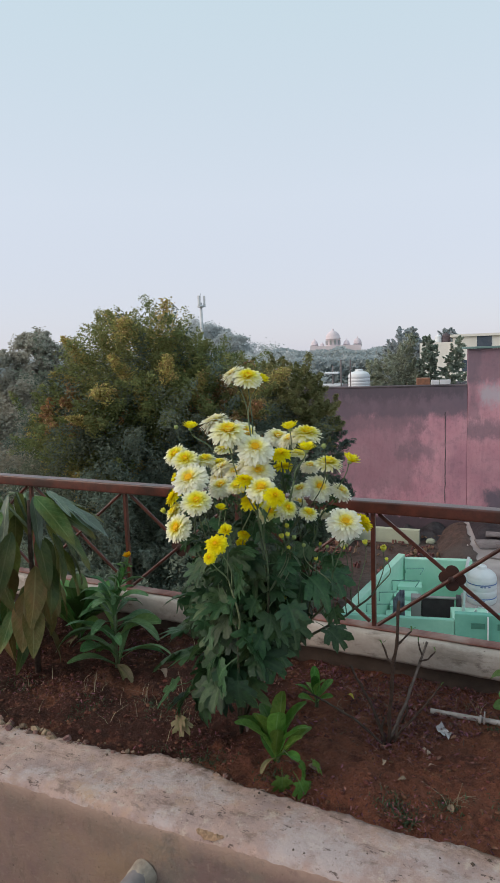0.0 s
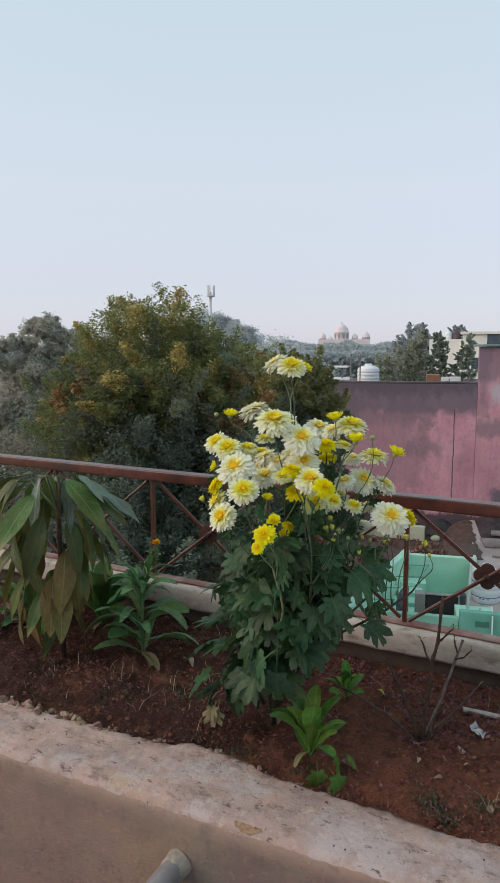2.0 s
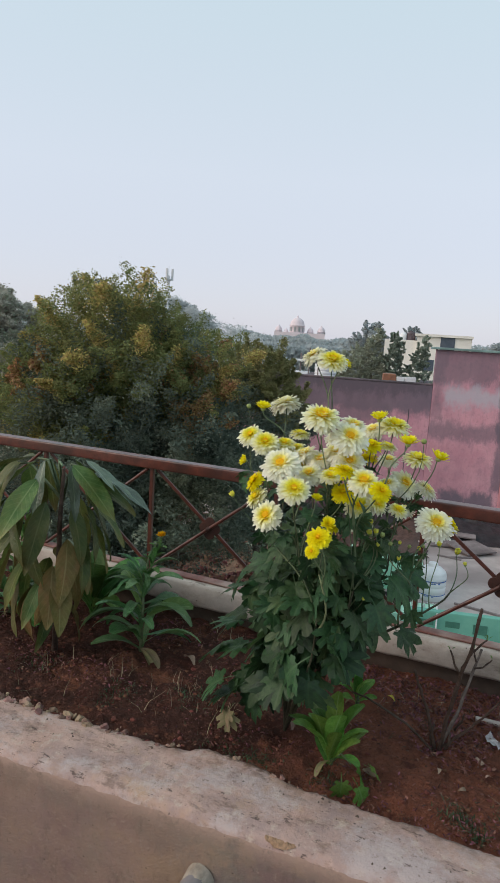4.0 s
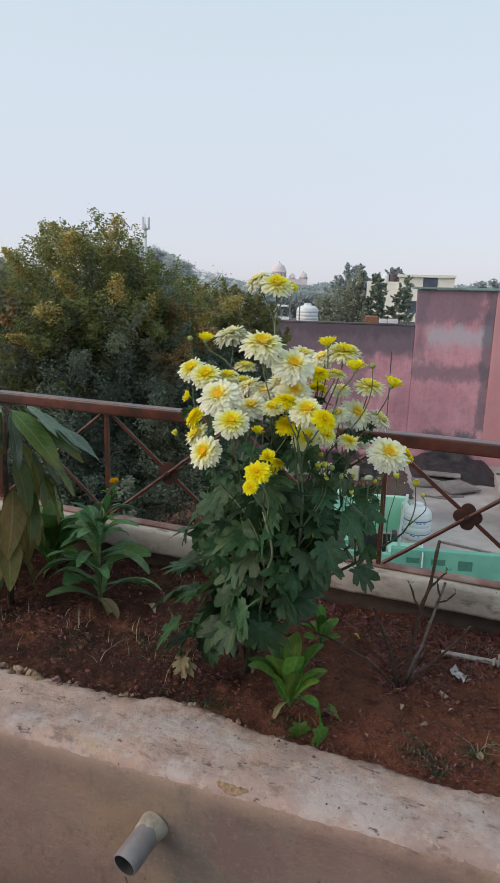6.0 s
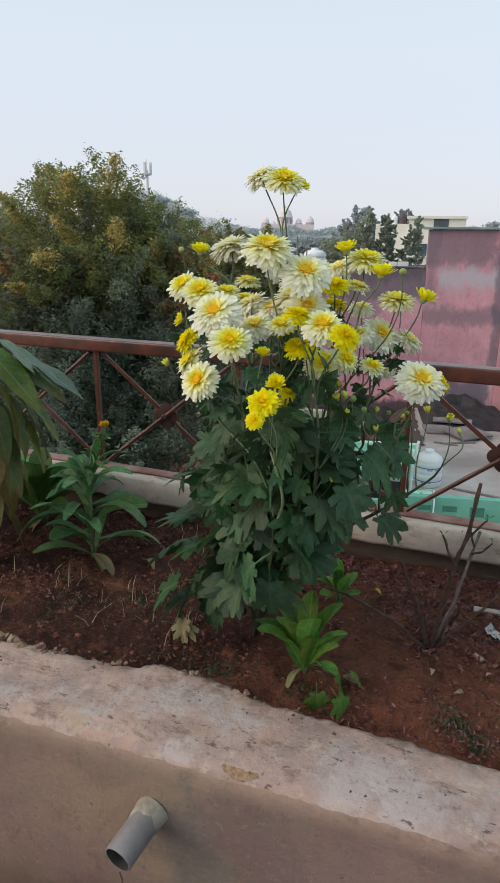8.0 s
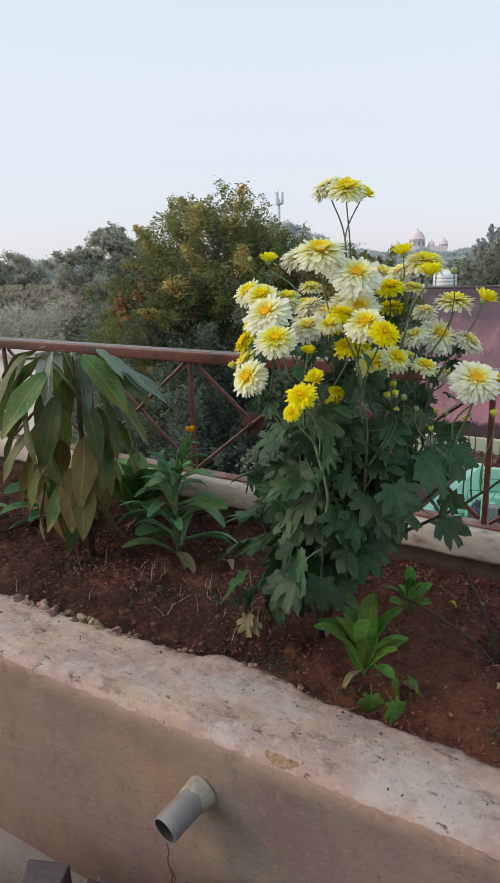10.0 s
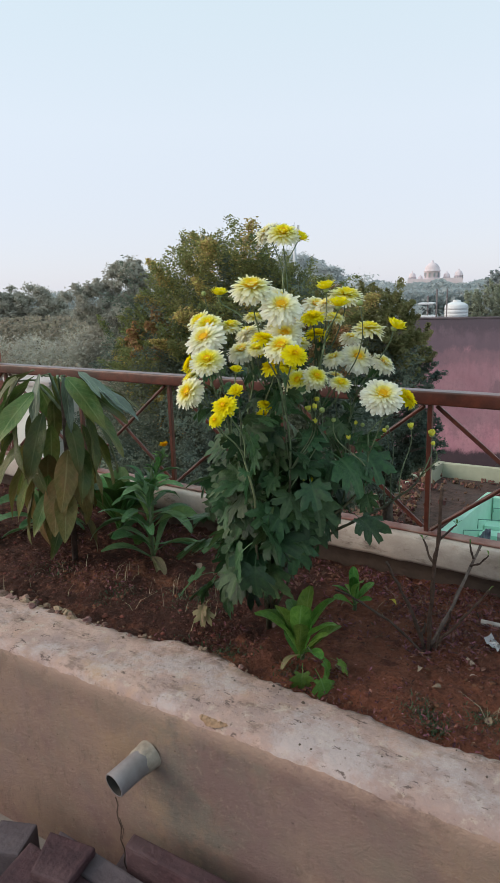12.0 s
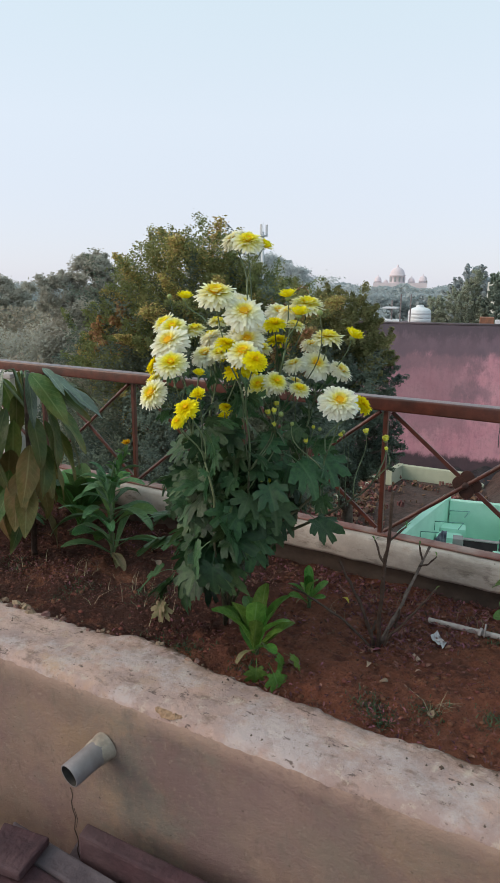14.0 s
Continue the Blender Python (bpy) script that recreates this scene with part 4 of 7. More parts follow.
    for (x, y, z, turn) in [(-0.885, 1.335, 0.575, 150), (-0.900, 1.340, 0.565, 195)]:
        share("leaf", LEAF_OLD[turn % 2], t, Matrix.Translation(Vector((x, y, z)) - MUM) @ pose(0, 0, 0, -35, 0, turn) @ Matrix.Scale(0.07, 4), "yellowing leaf")
    return t


chrysanthemum()


# ---------------- strap-leaved plantlets ----------------
def strap(seed, width=0.2, droop=1.0, tipw=0.55):
    """A spoon-shaped leaf along y, unit length, arched, with a sunk midrib."""
    g = random.Random(seed)
    bm = bmesh.new()
    n = 10
    rows = []
    ang, y, z = radians(g.uniform(10, 25)), 0.0, 0.0
    for i in range(n + 1):
        s = i / n
        w = width * (0.26 + 0.74 * math.sin(math.pi / 2 * s / 0.7) ** 1.6 if s < 0.7 else max(0.2, math.sqrt(max(0.0, 1 - ((s - 0.7) / 0.31) ** 2))))
        row = []
        for off in (-1, -0.5, 0, 0.5, 1):
            row.append(bm.verts.new((off * w / 2 + 0.02 * math.sin(s * 4), y, z + abs(off) * w * 0.22 + 0.012 * math.sin(8 * s + 3 * off))))
        rows.append(row)
        y += math.cos(ang) / n
        z += math.sin(ang) / n
        ang -= droop / n * (0.5 + s)
    uvl = bm.loops.layers.uv.new("UVMap")
    for i in range(n):
        for k in range(4):
            f = bm.faces.new((rows[i][k], rows[i][k + 1], rows[i + 1][k + 1], rows[i + 1][k]))
            for lp, (a, b) in zip(f.loops, ((i, k), (i, k + 1), (i + 1, k + 1), (i + 1, k))):
                lp[uvl].uv = ((b - 2) / 2, a / n)
    return bm


STRAP = [mesh_of("strap_leaf", strap(s, 0.34, 0.9 + 0.2 * s), M_STRAP) for s in range(4)]
STRAP_NARROW = [mesh_of("narrow_leaf", strap(20 + s, 0.17, 0.9 + 0.35 * s), M_STRAP_BLUE) for s in range(4)]
SPOON = [mesh_of("spoon_leaf", strap(70 + s, 0.31, 0.25 + 0.25 * s), M_SPOON) for s in range(4)]
SPRIG = mesh_of("sprig_leaf", strap(55, 0.55, 0.8), M_STRAP)
STRAP_OLD = mesh_of("old_strap_leaf", strap(40, 0.2, 1.6), M_LEAF_OLD)


def plantlet(loc, label, count, length, narrow, seed, rise=(20, 75), stalk=0.0, old=1, bloom=None, broad=STRAP):
    g = random.Random(seed)
    t = thing("calendula_plant", loc, label, "plant", "young plants in the bed")
    if stalk:
        bm = bmesh.new()
        tube(bm, [(0, 0, -0.01), (0.004, 0, stalk * 0.5), (0.0, 0.003, stalk)], [0.006, 0.005, 0.003], 6)
        part("stem", bm, M_STEM, t)
    for k in range(count):
        a = k * 137.5 + g.uniform(-15, 15)
        h = stalk * (k / count) ** 0.8 if stalk else 0.0
        up = g.uniform(*rise)
        pool = STRAP_NARROW if narrow and g.random() < 0.85 else broad
        share("leaf", pool[k % 4], t, Matrix.Translation((0, 0, h)) @ pose(0, 0, 0, up - 12, g.uniform(-20, 20), a) @ Matrix.Scale(length * g.uniform(0.7, 1.1) * (1 - (0.5 * k / count if stalk > 0.09 else 0)), 4))
    for k in range(old):
        share("leaf", STRAP_OLD, t, Matrix.Translation((0, 0, 0.02)) @ pose(0, 0, 0, g.uniform(-25, 5), 0, g.uniform(120, 260)) @ Matrix.Scale(length * 0.5, 4), "yellowed lower leaf")
    if bloom:
        b = Vector(bloom) - Vector(loc)
        bm = bmesh.new()
        tube(bm, [(0, 0, stalk * 0.8), (b.x * 0.3, b.y * 0.3, (stalk + b.z) * 0.5), b], [0.003, 0.0025, 0.002], 6)
        part("stem", bm, M_STEM, t)
        fl = share("flower", MARIGOLD, t, Matrix.Translation(b) @ pose(0, 0, 0, 20, 0, 0) @ Matrix.Scale(0.032, 4), "small orange-yellow marigold bloom")
        share("calyx", CALYX, fl, Matrix.Scale(0.7, 4), "green calyx")
        for k in range(18):
            s = k / 18
            p = Vector((b.x * s, b.y * s, stalk * 0.8 + (b.z - stalk * 0.8) * s * 0.85))
            share("leaf", STRAP[k % 4], t, Matrix.Translation(p) @ pose(0, 0, 0, g.uniform(25, 60), 0, k * 137) @ Matrix.Scale(0.075 - 0.04 * s, 4))
    return t


MARIGOLD = mesh_of("marigold", flower_mesh("marigold", "cup", 3), M_MARIGOLD)
plantlet((-1.325, 1.590, SOIL_Z), "leafy green calendula with one small orange flower", 34, 0.245, True, 1, (2, 62), 0.27, 2, (-1.301, 1.65, 0.845))
front_plant = plantlet((-0.640, 1.352, SOIL_Z - 0.005), "young bright green calendula rosette", 17, 0.140, False, 2, (40, 82), 0.04, 1, None, SPOON)
for (x, y, z, a, pitch, size) in [(0.05, -0.03, 0.055, -70, -25, 0.085), (0.07, -0.06, 0.04, -110, -35, 0.075), (0.045, -0.07, 0.05, -150, -40, 0.065), (0.085, -0.02, 0.05, -60, -20, 0.06)]:
    share("leaf", LEAF_NEW[int(size * 1000) % 3], front_plant, Matrix.Translation((x, y, z)) @ pose(0, 0, 0, pitch, 0, a) @ Matrix.Scale(size, 4), "bright green lobed side shoot leaf")
bm = bmesh.new()
tube(bm, [(0.0, 0.0, 0.01), (0.03, -0.02, 0.06), (0.06, -0.04, 0.055)], [0.0025, 0.002, 0.0015], 5)
part("stem", bm, M_STEM, front_plant)
plantlet((-0.650, 1.645, SOIL_Z), "small upright calendula seedling in the bed", 9, 0.080, False, 3, (40, 80), 0.03, 1, None, SPOON)
plantlet((-1.60, 1.72, SOIL_Z), "calendula with broad spoon-shaped leaves", 18, 0.25, False, 4, (40, 80), 0.08, 1)
plantlet((-1.86, 1.60, SOIL_Z), "leafy calendula beside the mango sapling", 22, 0.19, True, 5, (15, 70), 0.08, 2, (-1.83, 1.66, 0.92))
plantlet((-2.05, 1.42, SOIL_Z), "low spreading leafy calendula", 18, 0.18, True, 6, (8, 60), 0.05, 1)


# ---------------- mango sapling ----------------
def lance(seed, width=0.26):
    """A long pointed leaf with wavy edge and pale midrib, unit length, hanging from its stalk."""
    g = random.Random(seed)
    bm = bmesh.new()
    n = 12
    rows = []
    ang, y, z = 0.0, 0.0, 0.0
    for i in range(n + 1):
        s = i / n
        w = 0.02 + width * (math.sin(math.pi * s ** 0.8) ** 0.9 if 0 < s < 1 else 0)
        wave = 0.018 * math.sin(11 * s + seed)
        rows.append([bm.verts.new((off * w / 2, y, z + abs(off) * w * 0.16 + wave * off)) for off in (-1, -0.5, 0, 0.5, 1)])
        y += math.cos(ang) / n
        z += math.sin(ang) / n
        ang -= g.uniform(0.0, 0.11) - 0.02
    uvl = bm.loops.layers.uv.new("UVMap")
    for i in range(n):
        for k in range(4):
            f = bm.faces.new((rows[i][k], rows[i][k + 1], rows[i + 1][k + 1], rows[i + 1][k]))
            for lp, (a, b) in zip(f.loops, ((i, k), (i, k + 1), (i + 1, k + 1), (i + 1, k))):
                lp[uvl].uv = ((b - 2) / 2, a / n)
    return bm


LANCE = [mesh_of("mango_leaf", lance(s, 0.23 + 0.025 * s), M_MANGO) for s in range(4)]
LANCE_OLD = [mesh_of("mango_leaf_old", lance(30 + s, 0.33 + 0.02 * s), M_MANGO_OLD) for s in range(4)]
LANCE_TOP = [mesh_of("mango_leaf_top", lance(9 + s, 0.18), M_MANGO_TOP) for s in range(2)]


def mango():
    base = Vector((-1.575, 1.49, SOIL_Z))
    t = thing("mango_sapling", base, "mango sapling with long drooping dark green leaves", "sapling")
    g = random.Random(21)
    bm = bmesh.new()
    tube(bm, [(0, 0, -0.02), (0.01, 0, 0.2), (0.02, -0.01, 0.4), (0.04, -0.02, 0.58)], [0.010, 0.009, 0.007, 0.005], 8)
    part("trunk", bm, M_TWIG, t)
    for (tipx, tipy, tipz) in [(0.12, -0.02, 0.595), (0.0, -0.06, 0.605), (0.06, -0.05, 0.60), (-0.10, 0.03, 0.59), (-0.16, -0.05, 0.58), (-0.04, 0.06, 0.59)]:
        bm = bmesh.new()
        tube(bm, [(0.03, -0.01, 0.48), (tipx * 0.5, tipy * 0.5, tipz), (tipx, tipy, tipz - 0.005)], [0.005, 0.004, 0.003], 6)
        part("branch", bm, M_STEM, t)
    # hanging tiers of leaves: reach (m), drop of the stalk end, count
    for (reach, z, n, ln) in [(0.09, 0.585, 10, 0.20), (0.10, 0.50, 9, 0.20), (0.10, 0.41, 9, 0.19), (0.08, 0.33, 9, 0.18), (0.07, 0.26, 8, 0.17), (0.05, 0.18, 5, 0.15)]:
        for k in range(n):
            a = 360 * k / n + g.uniform(-14, 14) + reach * 900
            p = Vector((-0.02 + reach * 1.25 * math.cos(radians(a)), -0.02 + reach * math.sin(radians(a)), z + g.uniform(-0.03, 0.02)))
            l2 = ln * g.uniform(0.85, 1.12)
            share("leaf", (LANCE_OLD if g.random() < 0.9 - 1.9 * (z - 0.17) else LANCE)[k % 4], t, Matrix.Translation(p) @ pose(0, 0, 0, g.uniform(-62, -18) if z > 0.55 else g.uniform(-82, -48), g.uniform(-28, 28), a - 90) @ Matrix.Scale(min(l2, (p.z - 0.005) / 0.98), 4))
    for (x, y, z, ln, pitch, turn) in [(0.12, -0.02, 0.615, 0.145, -20, -105), (0.13, -0.01, 0.60, 0.20, -22, -95), (0.135, 0.0, 0.575, 0.235, -12, -93), (0.09, -0.05, 0.60, 0.165, -68, -120),
                                       (-0.03, -0.06, 0.615, 0.22, -14, 92), (-0.02, -0.07, 0.60, 0.24, -32, 98), (-0.05, -0.10, 0.60, 0.2, -55, 150), (0.02, -0.08, 0.61, 0.2, -70, 185), (0.10, 0.02, 0.50, 0.19, -40, -80), (0.08, 0.03, 0.44, 0.20, -55, -70), (0.09, -0.03, 0.40, 0.19, -60, -100), (-0.10, -0.08, 0.58, 0.22, -60, 120)]:
        share("leaf", (LANCE_TOP if z > 0.55 and x > 0 else LANCE)[int(ln * 100) % 2], t, Matrix.Translation((x, y, z)) @ pose(0, 0, 0, pitch, 0, turn) @ Matrix.Scale(ln, 4), "glossy leaf, sheen also in its grey-green colour" if z > 0.55 and x > 0 else "")
    return t


mango()


# ---------------- bare shrub ----------------
def bare_shrub():
    base = Vector((-0.412, 1.555, SOIL_Z - 0.01))
    t = thing("pruned_rose_shrub", base, "leafless pruned shrub with thorny grey-brown twigs", "shrub")
    for pts, r in [([(0, 0, 0), (0.012, -0.04, 0.12), (0.036, -0.09, 0.27), (0.050, -0.115, 0.33), (0.064, -0.145, 0.452)], 0.0066), ([(0.0, 0, 0.01), (0.03, 0.04, 0.09), (0.05, 0.10, 0.17), (0.066, 0.145, 0.232)], 0.0060),
                   ([(0.01, 0, 0.02), (0.06, -0.02, 0.09), (0.10, -0.03, 0.15), (0.135, -0.03, 0.205)], 0.0042), ([(-0.01, 0, 0), (-0.03, -0.03, 0.10), (-0.048, -0.06, 0.17), (-0.068, -0.10, 0.250)], 0.0055),
                   ([(-0.01, -0.01, 0.0), (-0.08, -0.04, 0.075), (-0.14, -0.05, 0.105), (-0.19, -0.05, 0.122), (-0.225, -0.04, 0.12)], 0.0042), ([(0.032, -0.08, 0.255), (0.018, -0.075, 0.275), (0.004, -0.075, 0.310)], 0.0040),
                   ([(0.050, -0.115, 0.33), (0.062, -0.11, 0.342), (0.082, -0.10, 0.365)], 0.0036), ([(0.055, 0.11, 0.19), (0.075, 0.11, 0.20), (0.095, 0.11, 0.225)], 0.0034),
                   ([(0.058, 0.12, 0.205), (0.05, 0.12, 0.225), (0.048, 0.12, 0.24)], 0.0034),
                   ([(0.01, 0.01, 0.0), (0.02, -0.01, 0.03), (0.022, 0.0, 0.06)], 0.005), ([(-0.02, 0.01, 0.0), (-0.025, 0.02, 0.03), (-0.022, 0.03, 0.055)], 0.005), ([(0.03, 0.02, 0.06), (0.045, 0.0, 0.10), (0.05, -0.01, 0.125)], 0.004)]:
        bm = bmesh.new()
        fine = []
        for a, b in zip(pts, pts[1:]):
            for s in (0, 0.25, 0.5, 0.75):
                p = Vector(a).lerp(Vector(b), s)
                fine.append(p + Vector((noise.noise(p * 40), noise.noise(p * 40 + Vector((3, 3, 3))), 0)) * 0.003)
        fine.append(Vector(pts[-1]))
        tube(bm, fine, [r * 0.74 * (1 - 0.38 * i / len(fine)) * (1 + 0.3 * (i % 3 == 0)) for i in range(len(fine))], 7)
        part("twig", bm, M_TWIG_PALE if pts[-1] == (0.066, 0.145, 0.232) else M_TWIG, t)
    for (x, y, z, a) in [(0.004, -0.075, 0.308, 60), (0.002, -0.076, 0.312, 150), (0.006, -0.074, 0.31, 260), (0.082, -0.10, 0.365, 20), (0.080, -0.10, 0.365, 140), (0.084, -0.10, 0.367, 260),
                         (0.095, 0.11, 0.225, 40), (0.048, 0.12, 0.24, 10), (0.135, -0.03, 0.205, 300)]:
        share("leaf", STRAP[0], t, Matrix.Translation((x, y, z)) @ pose(0, 0, 0, 40, 0, a) @ Matrix.Scale(0.013, 4), "tiny fresh shoot")
    return t


bare_shrub()


def sprig():
    """A small rose shoot at the end of the bed."""
    base = Vector((-0.10, 1.63, SOIL_Z))
    t = thing("rose_sprig", base, "small leafy rose shoot in the bed", "plant")
    g = random.Random(9)
    bm = bmesh.new()
    tube(bm, [(0, 0, -0.01), (-0.01, -0.01, 0.10), (-0.03, -0.02, 0.20), (-0.035, -0.02, 0.24)], [0.004, 0.0035, 0.003, 0.002], 6)
    part("stem", bm, M_STEM_BROWN, t)
    for k in range(11):
        z = 0.08 + 0.016 * k
        share("leaf", SPRIG, t, Matrix.Translation((-0.12 * z, -0.08 * z, z)) @ pose(0, 0, 0, g.uniform(-25, 20), g.uniform(-30, 30), 60 + k * 137) @ Matrix.Scale(g.uniform(0.045, 0.065), 4))
    return t


sprig()


# ---------------- loose things in the bed and on the floor ----------------
def drain_pipe():
    t = thing("drain_pipe", (-0.801, 1.012, 0.386), "short grey plastic drain pipe sticking out of the planter wall", "pipe")
    way = Vector((-0.011, -0.092, -0.015)).normalized()
    m = toward((0, 0, 0), way)
    bm = bmesh.new()
    lathe(bm, [(0.0255, -0.03), (0.0255, 0.092), (0.0245, 0.093), (0.0226, 0.0925)], 28, m)
    part("tube", bm, M_PIPE, t)
    # inner wall coloured dark, so the mouth reads as shaded
    bm = bmesh.new()
    lathe(bm, [(0.0226, 0.0922), (0.0222, 0.05), (0.021, 0.0), (0.001, -0.004)], 28, m)
    part("inside", bm, M_PIPE_SHADE, t, "inside of the pipe, painted dark as shade")
    bm = bmesh.new()
    rings = lathe(bm, [(0.031, -0.004), (0.029, 0.006), (0.0268, 0.016), (0.0257, 0.022)], 28, m)
    for ring in rings[1:]:
        for v in ring:
            v.co += way * (0.016 * noise.noise(v.co * 45) + 0.12 * max(0, v.co.z) ) + Vector((0, 0, 0.004 * noise.noise(v.co * 90)))
    part("collar", bm, M_MORTAR, t, "ragged pale mortar collar")
    return t


drain_pipe()


def root_hair():
    bm = bmesh.new()
    z0 = 0.347
    tube(bm, [(-0.809 + 0.004 * math.sin(k * 1.9), 0.921 + 0.004 * k * 0.3, z0 - 0.018 * k) for k in range(11)], [0.0012] * 11, 5)
    tube(bm, [(-0.806, 0.924, z0 - 0.05), (-0.798, 0.925, z0 - 0.075), (-0.806, 0.926, z0 - 0.10)], [0.0008] * 3, 5)
    return tagged(finish("dangling_root", bm, M_TWIG), "thin dry root hanging out of the drain pipe", "root")


root_hair()


def ochre_chip():
    bm = bmesh.new()
    x0 = -0.645
    rows = []
    for i in range(17):
        x = x0 - 0.032 + 0.064 * i / 16
        q = math.sqrt(max(0.02, 1 - ((x - x0) / 0.033) ** 2)) * (0.8 + 0.5 * noise.noise(Vector((x * 70, 2, 0))))
        row = []
        for k in range(5):
            s = (k / 4 - 0.5) * q
            dy = 0.034 * s + 0.004
            row.append(bm.verts.new((x, front_y(x) + 0.010 + dy, WALL_Z - 0.0025 - max(0.0, -dy) * 0.55 + 0.0012 * noise.noise(Vector((x * 200, k, 4))))))
        rows.append(row)
    for i in range(16):
        for k in range(4):
            bm.faces.new((rows[i][k], rows[i + 1][k], rows[i + 1][k + 1], rows[i][k + 1]))
    return tagged(finish("plaster_patch", bm, M_OCHRE), "ochre chipped patch on the planter wall edge", "plaster patch", kind="structure")


ochre_chip()


M_CRUMB = mat("crumbled_plaster", (0.14, 0.075, 0.055), (0.33, 0.215, 0.165), 40, 0.95, 0.6, 120, vary=0.45, island=True)


def plaster_crumbs():
    g = random.Random(12)
    bm = bmesh.new()
    for k in range(130):
        x = g.uniform(-1.50, -1.10) if k < 95 else g.uniform(-1.10, -0.55)
        y = inner_y(x) + g.gauss(-0.018, 0.010)
        r = 0.002 + (0.017 if x < -1.15 else 0.010) * g.random() ** 2.5
        m = Matrix.Translation((x, y, WALL_Z - 0.005 + r * 0.15)) @ Euler((g.uniform(-0.4, 0.4), g.uniform(-0.4, 0.4), g.uniform(0, 6))).to_matrix().to_4x4()
        low = [bm.verts.new(m @ Vector((r * g.uniform(0.7, 1.2) * math.cos(q), r * g.uniform(0.5, 0.9) * math.sin(q), -r * 0.3))) for q in (0, 1.1, 2.1, 3.2, 4.2, 5.3)]
        top = [bm.verts.new(m @ Vector((r * g.uniform(0.4, 0.8) * math.cos(q), r * g.uniform(0.3, 0.6) * math.sin(q), r * g.uniform(0.15, 0.45)))) for q in (0, 1.1, 2.1, 3.2, 4.2, 5.3)]
        bm.faces.new(top)
        for i in range(6):
            bm.faces.new((low[i], low[(i + 1) % 6], top[(i + 1) % 6], top[i]))
    return tagged(finish("plaster_crumbs", bm, M_CRUMB, smooth=False), "loose plaster and brick crumbs on the broken wall edge", "plaster crumbs", kind="stuff")


plaster_crumbs()


def soil_specks():
    g = random.Random(14)
    bm = bmesh.new()
    for k in range(70):
        x = g.uniform(-1.5, 0.4)
        y = front_y(x) + 0.02 + g.random() ** 0.7 * (inner_y(x) - front_y(x) - 0.035)
        r = 0.0012 + 0.0035 * g.random() ** 2.5
        c = Vector((x, y, WALL_Z + 0.002))
        ring = [bm.verts.new(c + Vector((r * g.uniform(0.7, 1.2) * math.cos(q), r * g.uniform(0.6, 1.1) * math.sin(q), -0.003))) for q in (0, 0.9, 1.8, 2.7, 3.6, 4.5, 5.4)]
        top = bm.verts.new(c + Vector((0, 0, r * 0.5)))
        for i in range(7):
            bm.faces.new((ring[i], ring[(i + 1) % 7], top))
    return tagged(finish("soil_specks", bm, M_BROWN_DARK), "dark specks of dry mud on the wall top", "mud specks", kind="stuff")


soil_specks()


def clods():
    """Rounded crumbs and clods of soil, the larger ones lumpy."""
    g = random.Random(5)
    kinds = []
    for sub in (1, 2):
        bm = bmesh.new()
        bmesh.ops.create_icosphere(bm, subdivisions=sub, radius=1.0)
        kinds.append(([v.co.copy() for v in bm.verts], [[v.index for v in f.verts] for f in bm.faces]))
        bm.free()
    verts, faces = [], []
    for k in range(9000):
        x, y = g.uniform(-2.6, 0.6), g.uniform(1.2, 1.89)
        if y < inner_y(x) + 0.012 or g.random() > 0.6 + 1.3 * noise.noise(Vector((x * 5, y * 5, 21))):
            continue
        r = 0.0012 + 0.0058 * g.random() ** 3.6
        c = Vector((x, y, soil_height(x, y) + r * 0.10))
        m = Euler((g.uniform(0, 6), g.uniform(0, 6), g.uniform(0, 6))).to_matrix()
        flat = Vector((g.uniform(0.8, 1.3), g.uniform(0.7, 1.0), g.uniform(0.5, 0.75))) * r
        vs, fs = kinds[r > 0.004]
        i = len(verts)
        for v in vs:
            q = v * (1 + 0.6 * noise.noise(v * 1.7 + Vector((k, 0, 0))))
            q = m @ q
            verts.append(c + Vector((q.x * flat.x, q.y * flat.y, q.z * flat.z)))
        faces += [[i + n for n in f] for f in fs]
    me = bpy.data.meshes.new("soil_clods")
    me.from_pydata(verts, [], faces)
    me.materials.append(M_CLOD)
    me.polygons.foreach_set("use_smooth", [True] * len(faces))
    return tagged(new("soil_clods", me), "crumbs and clods of reddish soil", "soil clods", kind="stuff")


clods()


